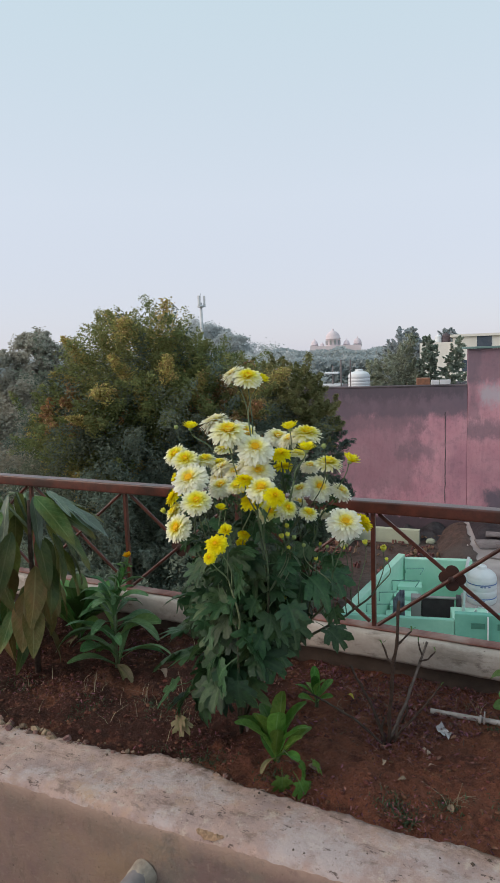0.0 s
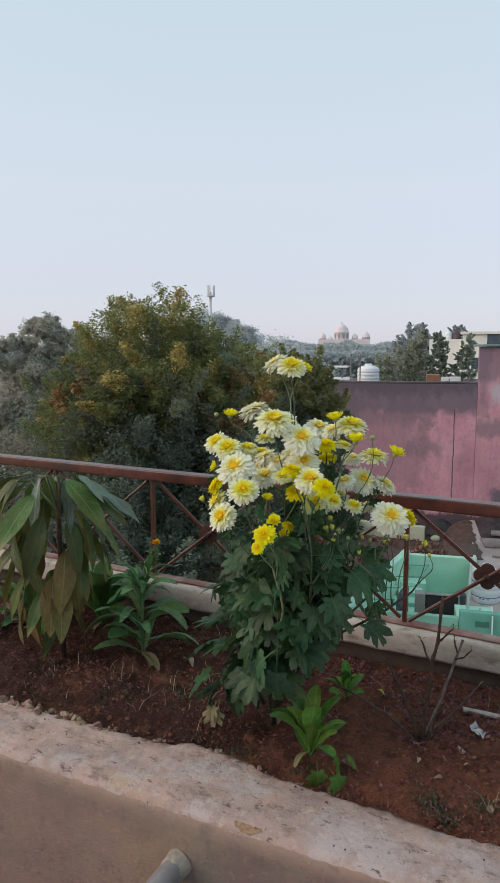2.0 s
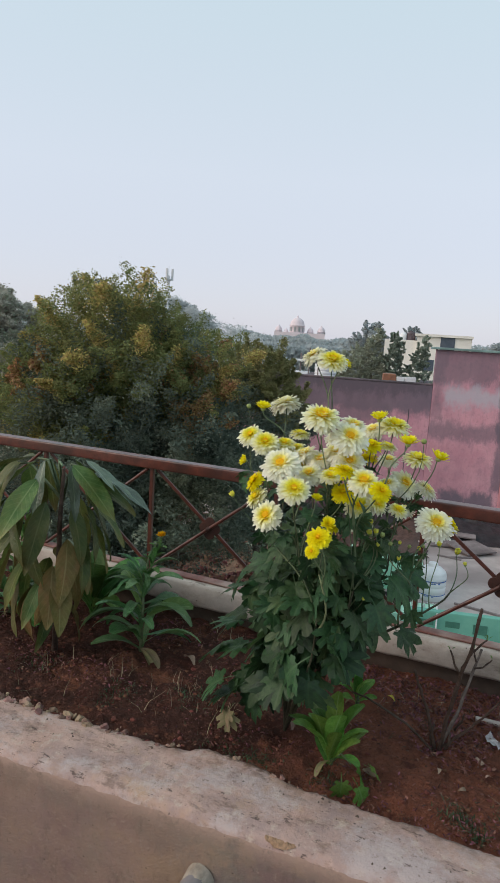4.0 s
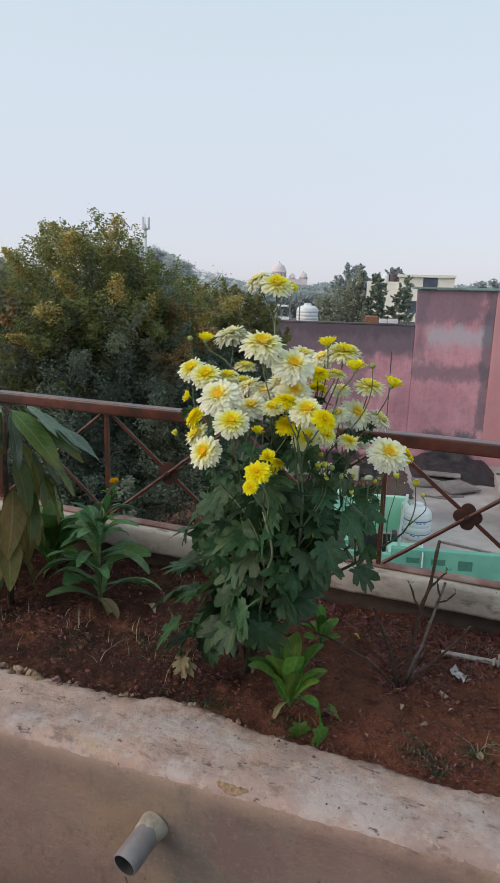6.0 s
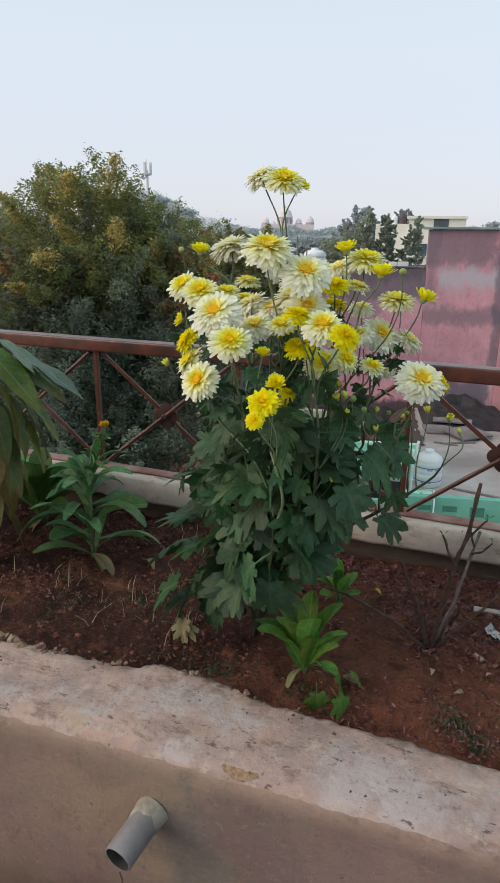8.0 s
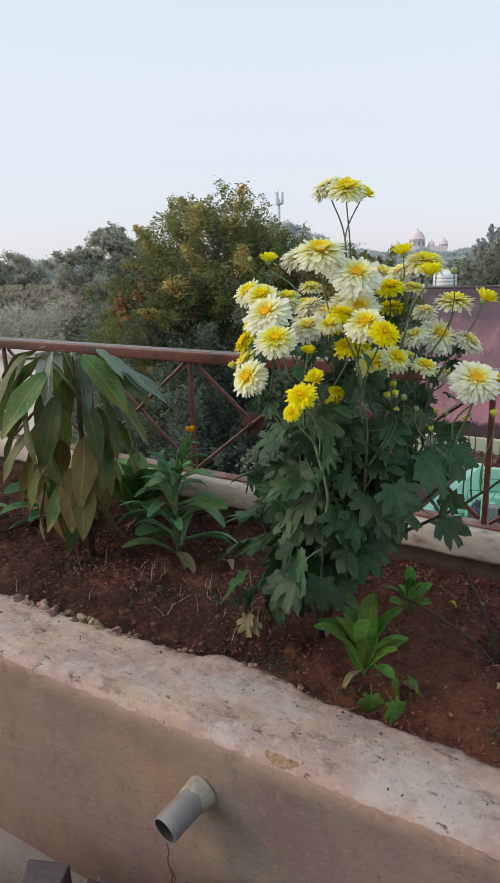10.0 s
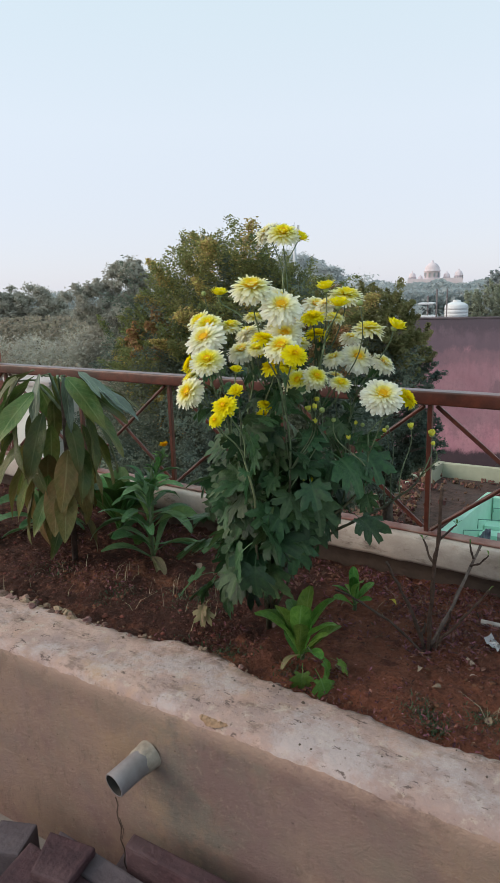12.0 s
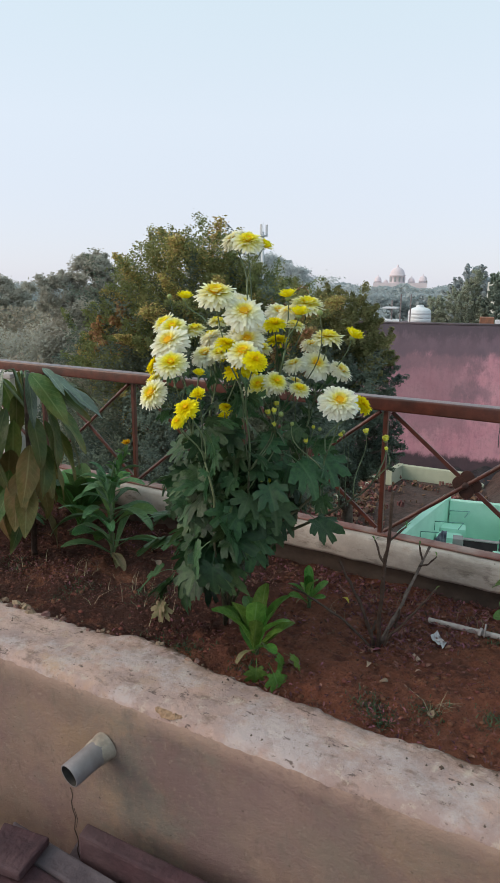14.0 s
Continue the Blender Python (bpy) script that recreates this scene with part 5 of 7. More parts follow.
def litter():
    g = random.Random(6)
    bm = bmesh.new()
    for k in range(48000):
        x, y = g.uniform(-2.6, 0.6), g.uniform(1.2, 1.89)
        patch = noise.noise(Vector((x * 4, y * 6, 9)))
        if y < inner_y(x) + 0.012 or g.random() > 0.30 + 1.6 * patch + (0.7 if y > 1.58 - 0.1 * x and -0.75 < x < -0.2 else 0.15 if x > -0.7 else 0):
            continue
        if x < -0.74 and g.random() < 0.55 or 1.37 < y < 1.57 + 0.08 * noise.noise(Vector((x * 7, 3, 0))) and patch < 0.25 and g.random() < 0.62:
            continue
        s = (0.0025 + 0.0072 * g.random() ** 1.8) * (1.0 if y > 1.5 else 0.75)
        m = Matrix.Translation((x, y, soil_height(x, y) + 0.004 + g.uniform(0, 0.006))) @ Euler((g.uniform(-0.9, 0.9), g.uniform(-0.9, 0.9), g.uniform(0, 6.28))).to_matrix().to_4x4()
        w = s * g.uniform(0.2, 0.45)
        vs = [bm.verts.new(m @ Vector(p)) for p in ((-s, 0, 0), (-s * 0.3, -w, s * 0.25), (s * 0.4, -w * 0.8, s * 0.2), (s, 0, 0), (s * 0.3, w, s * 0.3), (-s * 0.4, w * 0.8, s * 0.15))]
        bm.faces.new((vs[0], vs[1], vs[2], vs[3]))
        bm.faces.new((vs[0], vs[3], vs[4], vs[5]))
    return tagged(finish("leaf_litter", bm, M_LITTER, smooth=False), "dry reddish brown leaf and petal litter on the soil", "leaf litter", kind="stuff")


litter()

M_GRASS = mat("weed_green", (0.030, 0.055, 0.024), (0.065, 0.09, 0.04), 60, 0.6, 0, vary=0.4, island=True, soft=0.2)
M_STRAW = mat("dry_straw", (0.22, 0.16, 0.10), (0.34, 0.27, 0.18), 60, 0.8, 0, vary=0.3, island=True)


def weeds(name, spots, height, count, material, label, category, seed, wide=0.03):
    g = random.Random(seed)
    bm = bmesh.new()
    for (x0, y0, spread) in spots:
        for k in range(count):
            x, y = x0 + g.gauss(0, spread * 0.7), y0 + g.gauss(0, spread * 0.7)
            if y < inner_y(x) + 0.01 or y > 1.88:
                continue
            h = height * g.uniform(0.4, 1.1)
            a, lean = g.uniform(0, 6.28), g.uniform(0.1, 1.3)
            w = h * wide + 0.0006
            z = soil_height(x, y) - 0.003
            d = Vector((math.cos(a), math.sin(a), 0))
            n = Vector((-d.y, d.x, 0)) * w
            p = Vector((x, y, z))
            r = []
            for s in (0, 0.5, 1):
                c = p + d * (lean * h * s * s) + Vector((0, 0, h * s * (1 - 0.25 * lean * s)))
                r.append((bm.verts.new(c - n * (1 - 0.8 * s)), bm.verts.new(c + n * (1 - 0.8 * s))))
            for i in range(2):
                bm.faces.new((r[i][0], r[i][1], r[i + 1][1], r[i + 1][0]))
    return tagged(finish(name, bm, material), label, category, kind="stuff")


weeds("weeds", [(-0.34, 1.32, 0.03), (-0.23, 1.36, 0.035), (-0.62, 1.30, 0.04), (-0.90, 1.30, 0.05), (-1.05, 1.45, 0.06), (-0.16, 1.72, 0.03), (-0.10, 1.40, 0.03), (-1.25, 1.36, 0.05), (-1.55, 1.40, 0.05), (-0.30, 1.28, 0.02),
                (-0.80, 1.28, 0.04), (-1.9, 1.3, 0.05)], 0.013, 170, M_GRASS, "low green weeds in the soil", "weeds", 31, 0.13)
weeds("dry_stalks", [(-1.12, 1.50, 0.06), (-1.0, 1.60, 0.08), (-1.10, 1.80, 0.05), (-1.25, 1.80, 0.06), (-0.25, 1.78, 0.03), (-0.5, 1.7, 0.08), (-0.22, 1.37, 0.015), (-1.5, 1.35, 0.08), (-1.15, 1.42, 0.07), (-0.98, 1.42, 0.05), (-1.3, 1.45, 0.06)], 0.055, 14, M_STRAW, "thin dry grass stalks", "dry stalks", 32, 0.012)


def dry_leaves():
    """Large curled fallen leaves, one by one."""
    for i, (x, y, s, a) in enumerate([(-0.76, 1.42, 0.04, 30), (-0.28, 1.49, 0.02, 120), (-0.225, 1.37, 0.03, 200), (-0.565, 1.375, 0.04, 250), (-0.40, 1.45, 0.022, 10), (-1.14, 1.60, 0.06, 60), (-0.35, 1.40, 0.02, 300), (-2.0, 1.62, 0.08, 20)]):
        ob = new("fallen_leaf", STRAP_DRY)
        ob.matrix_basis = Matrix.Translation((x, y, soil_height(x, y) + 0.006)) @ pose(0, 0, 0, 8, 20, a) @ Matrix.Scale(s, 4)
        tagged(ob, "curled pale brown fallen leaf on the soil", "dead leaf", "fallen leaves on the soil")


M_DEAD = mat("dead_leaf", (0.24, 0.15, 0.11), (0.38, 0.26, 0.19), 40, 0.8, 0.4, vary=0.3)
STRAP_DRY = mesh_of("dead_leaf", strap(77, 0.5, 1.4), M_DEAD)
dry_leaves()
M_GOLD_LEAF = mat("yellow_fallen_leaf", (0.36, 0.29, 0.03), (0.50, 0.40, 0.06), 40, 0.7, 0.3, soft=0.2)
ob = new("fallen_leaf", mesh_of("yellow_leaf", strap(78, 0.6, 1.2), M_GOLD_LEAF))
ob.matrix_basis = Matrix.Translation((-0.555, 1.700, soil_height(-0.555, 1.700) + 0.008)) @ pose(0, 0, 0, 12, 15, 70) @ Matrix.Scale(0.026, 4)
tagged(ob, "small yellow fallen leaf on the litter", "dead leaf")
bm = bmesh.new()
box(bm, -0.012, 0.012, -0.004, 0.004, 0, 0.004, bevel=0.001)
for w in bm.verts:
    w.co.y *= 1 + 0.35 * w.co.x / 0.012
ob = finish("wood_chip", bm, mat("pale_wood_chip", (0.30, 0.21, 0.16), (0.44, 0.33, 0.26), 60, 0.9, 0.4, 160), smooth=False)
ob.matrix_basis = Matrix.Translation((-0.315, 1.545, soil_height(-0.315, 1.545) + 0.003)) @ pose(0, 0, 0, 6, 8, -38)
tagged(ob, "pale splinter of wood on the soil", "wood chip")


def white_conduit():
    t = thing("plastic_conduit", (-0.21, 1.72, SOIL_Z + 0.010), "dirty white plastic conduit lying on the soil", "pipe")
    bm = bmesh.new()
    m = toward((-0.13, 0.0, 0.004), (1, 0.06, 0.0))
    lathe(bm, [(0.0055, 0.0), (0.0072, 0.0), (0.0072, 0.5), (0.0055, 0.5)], 14, m)
    part("tube", bm, M_CONDUIT, t)
    bm = bmesh.new()
    tube(bm, [(0.0, -0.014, 0.006), (0.002, 0.0, 0.018), (0.004, 0.016, 0.004)], [0.004, 0.004, 0.004], 6)
    tube(bm, [(0.012, -0.012, 0.004), (0.012, -0.002, 0.035)], [0.0025, 0.002], 6)
    part("tie", bm, M_CONDUIT, t, "knotted tie round the conduit")


M_CONDUIT = mat("dirty_white_plastic", (0.28, 0.245, 0.235), (0.44, 0.40, 0.385), 30, 0.6, 0.2, 90, (0.21, 0.13, 0.105), 12.0, 0.6)
white_conduit()
M_FOIL = mat("silver_wrapper", (0.30, 0.28, 0.29), (0.52, 0.50, 0.51), 90, 0.35, 0.7, 60, metal=0.5, bump_dist=0.01)
bm = bmesh.new()
for i in range(7):
    for j in range(5):
        bm.verts.new((-0.02 + 0.04 * i / 6, -0.012 + 0.024 * j / 4, 0.010 * noise.noise(Vector((i * 0.9, j * 0.9, 4))) + 0.008 + 0.012 * (i == 0)))
bm.verts.ensure_lookup_table()
for i in range(6):
    for j in range(4):
        bm.faces.new([bm.verts[i * 5 + j], bm.verts[(i + 1) * 5 + j], bm.verts[(i + 1) * 5 + j + 1], bm.verts[i * 5 + j + 1]])
foil = finish("foil_wrapper", bm, M_FOIL, smooth=False)
foil.matrix_basis = Matrix.Translation((-0.285, 1.640, soil_height(-0.285, 1.64) + 0.002)) @ pose(0, 0, 0, 12, 0, -30)
tagged(foil, "crumpled silver wrapper on the soil", "litter")

M_STONE = mat("red_sandstone", (0.036, 0.016, 0.021), (0.070, 0.031, 0.037), 18, 0.8, 0.5, 70, (0.105, 0.062, 0.066), 5.0, 0.6)
M_STONE_GREY = mat("grey_purple_stone", (0.070, 0.052, 0.062), (0.125, 0.098, 0.108), 14, 0.8, 0.5, 60, (0.055, 0.036, 0.042), 5.0, 0.7)


def stone_strip(name, x0, x1, y0, y1, z0, z1, turn, material, label, cut=0.0):
    bm = bmesh.new()
    lx, ly = (x1 - x0) / 2, (y1 - y0) / 2
    box(bm, -lx, lx, -ly, ly, 0, z1 - z0)
    if cut:
        for v in bm.verts:
            if v.co.x < 0 and v.co.y < 0:
                v.co.x += cut
    bmesh.ops.bevel(bm, geom=list(bm.edges), offset=0.006, segments=2, affect="EDGES", profile=0.6)
    ob = finish(name, bm, material, smooth=False)
    ob.matrix_basis = pose((x0 + x1) / 2, (y0 + y1) / 2, z0, 0, 0, turn)
    return tagged(ob, label, "stone slab", "stone pieces by the wall")


stone_strip("stone_slab", -0.85, 0.3, 0.925, 0.996, FLOOR_Z, 0.163, 2.5, M_STONE_GREY, "thick grey-green stone block beneath a strip", 0.02)
stone_strip("stone_slab", -0.80, 0.3, 0.955, 0.990, 0.165, 0.245, 4.0, M_STONE, "long maroon sandstone strip lying along the wall", 0.006)
stone_strip("stone_slab", -0.97, 0.1, 0.862, 0.912, FLOOR_Z, 0.205, 1.2, M_STONE_GREY, "greyish red stone slab beside the wall", 0.03)
stone_strip("stone_slab", -0.955, -0.84, 0.79, 0.885, 0.208, 0.228, 12, M_STONE, "broken maroon stone piece on another slab", 0.03)
stone_strip("stone_slab", -1.00, -0.15, 0.62, 0.858, FLOOR_Z, 0.200, 1.2, M_STONE, "broad maroon stone slab on the terrace floor", 0.05)
stone_strip("stone_slab", -1.13, -1.04, 0.81, 0.895, FLOOR_Z, 0.165, 25, M_STONE_GREY, "grey upright stone offcut on the floor", 0.02)
stone_strip("stone_slab", -1.40, -1.16, 0.70, 0.80, FLOOR_Z, 0.20, 8, M_STONE_GREY, "grey stone offcut on the terrace floor", 0.02)

# brick pillar at the far end of the bed
M_BRICK = mat("red_brick", (0.20, 0.075, 0.055), (0.33, 0.13, 0.095), 25, 0.9, 0.5, 80, (0.15, 0.075, 0.06), 8.0, 0.6, vary=0.25)
M_JOINT = mat("brick_mortar", (0.22, 0.18, 0.16), (0.32, 0.27, 0.24), 30, 0.95, 0.5)


def brick_pillar():
    bx, by = -3.22, 2.20
    t = thing("brick_pillar", (bx, by, 0.0), "rough unplastered red brick pillar", "pillar")
    bm = bmesh.new()
    box(bm, -0.16, 0.16, -0.11, 0.11, -3.0, 1.42)
    part("mortar_core", bm, M_JOINT, t, "grey mortar core", False)
    bm = bmesh.new()
    box(bm, -0.11, 0.11, -0.0525, 0.0525, -0.035, 0.035, bevel=0.004)
    br = mesh_of("brick", bm, M_BRICK, False)
    g = random.Random(3)
    for k in range(18):
        z = 0.16 + k * 0.085
        for dx, dy, a in ([(-0.058, -0.06, 0), (0.118, 0.0, 90), (-0.058, 0.06, 0)] if k % 2 else [(0.058, -0.06, 0), (-0.118, 0.0, 90), (0.058, 0.06, 0)]):
            share("brick", br, t, pose(dx + g.uniform(-0.006, 0.006), dy - 0.006 + g.uniform(-0.006, 0.004), z, g.uniform(-1, 1), 0, a + g.uniform(-2, 2)))
    return t


brick_pillar()


# ---------------- neighbouring roof ----------------
NB = pose(0, 0, 0, 0, 0, 14)           # the neighbour's walls stand 14 degrees round


def stained(name, c1, c2, marks):
    """Plaster with stains of their own shape: each mark is (colour, u0, u1, z0, z1, softness, strength) in the wall's axes."""
    m = mat(name, c1, c2, 1.3, 0.92, 0.35, 9, (c1[0] * 0.62, c1[1] * 0.66, c1[2] * 0.7), 0.5, 0.8, bump_dist=0.02)
    N, L = m.node_tree.nodes, m.node_tree.links
    bs = N["Principled BSDF"]
    out = bs.inputs["Base Color"].links[0].from_socket
    tc = N.new("ShaderNodeTexCoord")
    sep = N.new("ShaderNodeSeparateXYZ")
    L.new(tc.outputs["Object"], sep.inputs[0])
    mp = N.new("ShaderNodeMapping")
    mp.inputs["Scale"].default_value = (1.5, 1.0, 0.85)
    L.new(tc.outputs["Object"], mp.inputs[0])
    ns = N.new("ShaderNodeTexNoise")
    ns.inputs["Scale"].default_value, ns.inputs["Detail"].default_value = 1.6, 9
    ns.inputs["Roughness"].default_value = 0.7
    L.new(mp.outputs[0], ns.inputs["Vector"])
    # damp blotches and rain streaks over the whole wall
    for scale, vec, lo, hi, amount in ((2.6, (1, 1, 1), 0.52, 0.66, 0.38), (3.4, (2.0, 1, 0.30), 0.50, 0.70, 0.26), (11.0, (1, 1, 0.8), 0.54, 0.68, 0.30)):
        m2 = N.new("ShaderNodeMapping")
        m2.inputs["Scale"].default_value = vec
        L.new(tc.outputs["Object"], m2.inputs[0])
        n2 = N.new("ShaderNodeTexNoise")
        n2.inputs["Scale"].default_value, n2.inputs["Detail"].default_value, n2.inputs["Roughness"].default_value = scale, 6, 0.65
        L.new(m2.outputs[0], n2.inputs["Vector"])
        r2 = N.new("ShaderNodeMapRange")
        r2.inputs[1].default_value, r2.inputs[2].default_value, r2.inputs[4].default_value = lo, hi, amount
        L.new(n2.outputs["Fac"], r2.inputs[0])
        x2 = N.new("ShaderNodeMix")
        x2.data_type = "RGBA"
        L.new(r2.outputs[0], x2.inputs[0])
        L.new(out, x2.inputs[6])
        x2.inputs[7].default_value = (c1[0] * 0.42, c1[1] * 0.50, c1[2] * 0.56, 1)
        out = x2.outputs[2]
    for colour, u0, u1, z0, z1, soft, strength in marks:
        fac = None
        for sock, lo, hi in ((sep.outputs[0], u0, u1), (sep.outputs[2], z0, z1)):
            for edge, sign in ((lo, 1), (hi, -1)):
                off = N.new("ShaderNodeMath")
                off.operation = "MULTIPLY_ADD"
                off.inputs[1].default_value, off.inputs[2].default_value = sign, -sign * edge
                L.new(sock, off.inputs[0])
                wob = N.new("ShaderNodeMath")
                wob.operation = "MULTIPLY_ADD"
                wob.inputs[1].default_value = soft * 4.5
                L.new(ns.outputs["Fac"], wob.inputs[0])
                L.new(off.outputs[0], wob.inputs[2])
                mr = N.new("ShaderNodeMapRange")
                mr.interpolation_type = "SMOOTHSTEP"
                mr.inputs[1].default_value, mr.inputs[2].default_value = soft * 1.6, soft * 2.9
                L.new(wob.outputs[0], mr.inputs[0])
                if fac is None:
                    fac = mr.outputs[0]
                else:
                    mu = N.new("ShaderNodeMath")
                    mu.operation = "MULTIPLY"
                    L.new(fac, mu.inputs[0])
                    L.new(mr.outputs[0], mu.inputs[1])
                    fac = mu.outputs[0]
        st = N.new("ShaderNodeMath")
        st.operation = "MULTIPLY"
        st.inputs[1].default_value = strength
        L.new(fac, st.inputs[0])
        mx = N.new("ShaderNodeMix")
        mx.data_type = "RGBA"
        L.new(st.outputs[0], mx.inputs[0])
        L.new(out, mx.inputs[6])
        mx.inputs[7].default_value = (*colour, 1)
        out = mx.outputs[2]
    L.new(out, bs.inputs["Base Color"])
    return m


SOOT = (0.120, 0.110, 0.142)
STREAK = (0.20, 0.13, 0.16)
M_PINK = stained("weathered_pink_plaster", (0.57, 0.268, 0.322), (0.70, 0.375, 0.425),
                 [(SOOT, 2.0, 4.6, 0.20, 1.9, 0.40, 0.62), ((0.46, 0.41, 0.47), 2.5, 4.7, -0.45, 0.20, 0.30, 0.85), (SOOT, 2.0, 5.2, -1.62, -1.12, 0.26, 0.6), (SOOT, 2.2, 2.6, -0.9, 1.6, 0.16, 0.4), (SOOT, 4.5, 4.9, -3.4, 1.7, 0.16, 0.7), (SOOT, 2.9, 4.6, -4.9, -3.5, 0.30, 0.85), ((0.045, 0.040, 0.048), 2.0, 5.2, -5.2, -4.42, 0.14, 0.9)])
M_PINK_LOW = stained("soot_streaked_pink_plaster", (0.53, 0.245, 0.305), (0.66, 0.345, 0.40),
                     [(SOOT, -6, 2.6, -0.85, 0.6, 0.22, 0.80), ((0.07, 0.065, 0.08), -6, 2.6, -0.25, 0.6, 0.45, 0.6), (SOOT, -6, 0.8, -1.35, -0.6, 0.40, 0.5), (SOOT, -0.2, 1.2, -2.35, -1.75, 0.3, 0.5), (STREAK, -3, 0.6, -3.6, -0.5, 0.5, 0.5), ((0.045, 0.040, 0.048), -6, 2.6, -5.5, -4.36, 0.16, 0.9)])
M_PINK_CLEAN = mat("pink_plaster", (0.55, 0.25, 0.275), (0.66, 0.33, 0.35), 1.0, 0.9, 0.3, 12, (0.30, 0.16, 0.17), 0.5, 0.5, bump_dist=0.02)
M_GREYWALL = mat("blackened_grey_plaster", (0.075, 0.065, 0.075), (0.17, 0.125, 0.14), 1.5, 0.95, 0.4, 10, (0.05, 0.045, 0.055), 0.6, 0.7)
M_MINT = mat("mint_green_paint", (0.44, 0.76, 0.60), (0.53, 0.83, 0.68), 2.0, 0.7, 0.2, 12, (0.36, 0.65, 0.51), 0.8, 0.6)
M_FRONT = mat("sea_green_paint", (0.20, 0.47, 0.375), (0.27, 0.55, 0.445), 2.0, 0.7, 0.3, 12, (0.16, 0.38, 0.31), 0.9, 0.7)
M_TEAL = mat("teal_green_paint", (0.13, 0.39, 0.315), (0.18, 0.47, 0.38), 2.0, 0.7, 0.2, 12, (0.08, 0.27, 0.22), 0.9, 0.6)
M_EDGE = mat("weathered_grey_teal_paint", (0.16, 0.26, 0.25), (0.25, 0.36, 0.345), 3.0, 0.7, 0.2, 12, (0.10, 0.15, 0.15), 1.0, 0.6)
M_TEAL_SHADE = mat("shaded_teal_slot", (0.05, 0.18, 0.14), (0.075, 0.23, 0.18), 4.0, 0.8, 0.2, 12)
M_ROOF = mat("dusty_roof_cement", (0.40, 0.345, 0.335), (0.52, 0.455, 0.44), 1.5, 0.95, 0.4, 12, (0.27, 0.225, 0.22), 0.5, 0.85)
M_LIME = mat("faded_lime_paint", (0.40, 0.44, 0.33), (0.50, 0.54, 0.41), 1.5, 0.9, 0.2, 10, (0.30, 0.31, 0.25), 0.6, 0.6)
M_TANK = mat("white_plastic", (0.68, 0.70, 0.73), (0.76, 0.77, 0.79), 3, 0.5, 0.1, 12, (0.55, 0.56, 0.58), 1.5, 0.5)
M_BLUE = mat("blue_band", (0.08, 0.15, 0.38), (0.12, 0.20, 0.44), 3, 0.5, 0)
M_RUBBLE = mat("brick_rubble", (0.10, 0.052, 0.042), (0.25, 0.125, 0.095), 6, 0.95, 0.4, vary=0.5, island=True)
M_RUBBLE_FLAT = mat("roof_dirt", (0.046, 0.030, 0.027), (0.120, 0.074, 0.062), 5, 0.95, 0.9, 14, (0.095, 0.078, 0.073), 0.8, 0.7, bump_dist=0.06)
# near-black panel colour for the shade in the doorway
M_DOORWAY_SHADE = mat("shaded_opening", (0.045, 0.030, 0.034), (0.075, 0.055, 0.058), 3, 0.9, 0)
M_SHEET = mat("old_tin_and_board", (0.17, 0.145, 0.145), (0.30, 0.26, 0.26), 3, 0.8, 0.3, 20, (0.10, 0.08, 0.08), 0.9, 0.7)
M_STEEL = mat("painted_steel", (0.14, 0.32, 0.27), (0.2, 0.4, 0.33), 6, 0.6, 0)
M_CLOTH = mat("faded_purple_cloth", (0.10, 0.09, 0.13), (0.22, 0.20, 0.27), 9, 0.95, 0.3, 30, (0.42, 0.40, 0.46), 4.0, 0.6)
M_TARP = mat("black_tarpaulin", (0.018, 0.017, 0.02), (0.045, 0.04, 0.045), 3, 0.6, 0.8, 8, bump_dist=0.05)
TER = -4.6


def nb(name, parts_, label, category, kind=""):
    """A thing in the neighbour's axes, from (name, material, boxes) of its parts."""
    e = new(name)
    e.matrix_basis = NB
    for pn, material, boxes in parts_:
        for b in boxes:
            bm = bmesh.new()
            box(bm, *b, bevel=0.02)
            part(pn, bm, material, e, smooth=False)
    return tagged(e, label, category, kind=kind)


def run(bm, a, b, thick, z0, z1):
    """An upright wall from a to b (u, v), its thickness to the right of the way."""
    d = Vector((b[0] - a[0], b[1] - a[1], 0))
    m = Matrix.Translation((a[0], a[1], 0)) @ Matrix.Rotation(math.atan2(d.y, d.x), 4, "Z")
    box(bm, 0, d.length, -thick, 0, z0, z1, m, bevel=0.02)


nb("neighbour_roof", [("slab", M_ROOF, [(1.96, 12.0, 13.72, 27.0, TER - 0.4, TER)]), ("tank_base", M_ROOF, [(1.44, 1.955, 15.56, 16.5, TER - 0.4, TER)]), ("landing", M_MINT, [(1.12, 1.955, 13.72, 15.55, TER - 0.4, TER - 0.004)]), ("low_slab", M_ROOF, [(-6.0, 1.94, 20.5, 27.0, TER - 0.9, TER - 0.5)]),
                      ("front_wall", M_FRONT, [(-1.45, 1.06, 13.43, 13.56, -9.0, TER + 0.53)]), ("front_parapet", M_TEAL, [(1.065, 12.0, 13.42, 13.58, -9.0, TER + 0.68)])],
   "neighbouring cement roof terrace with teal front parapet", "building", "structure")
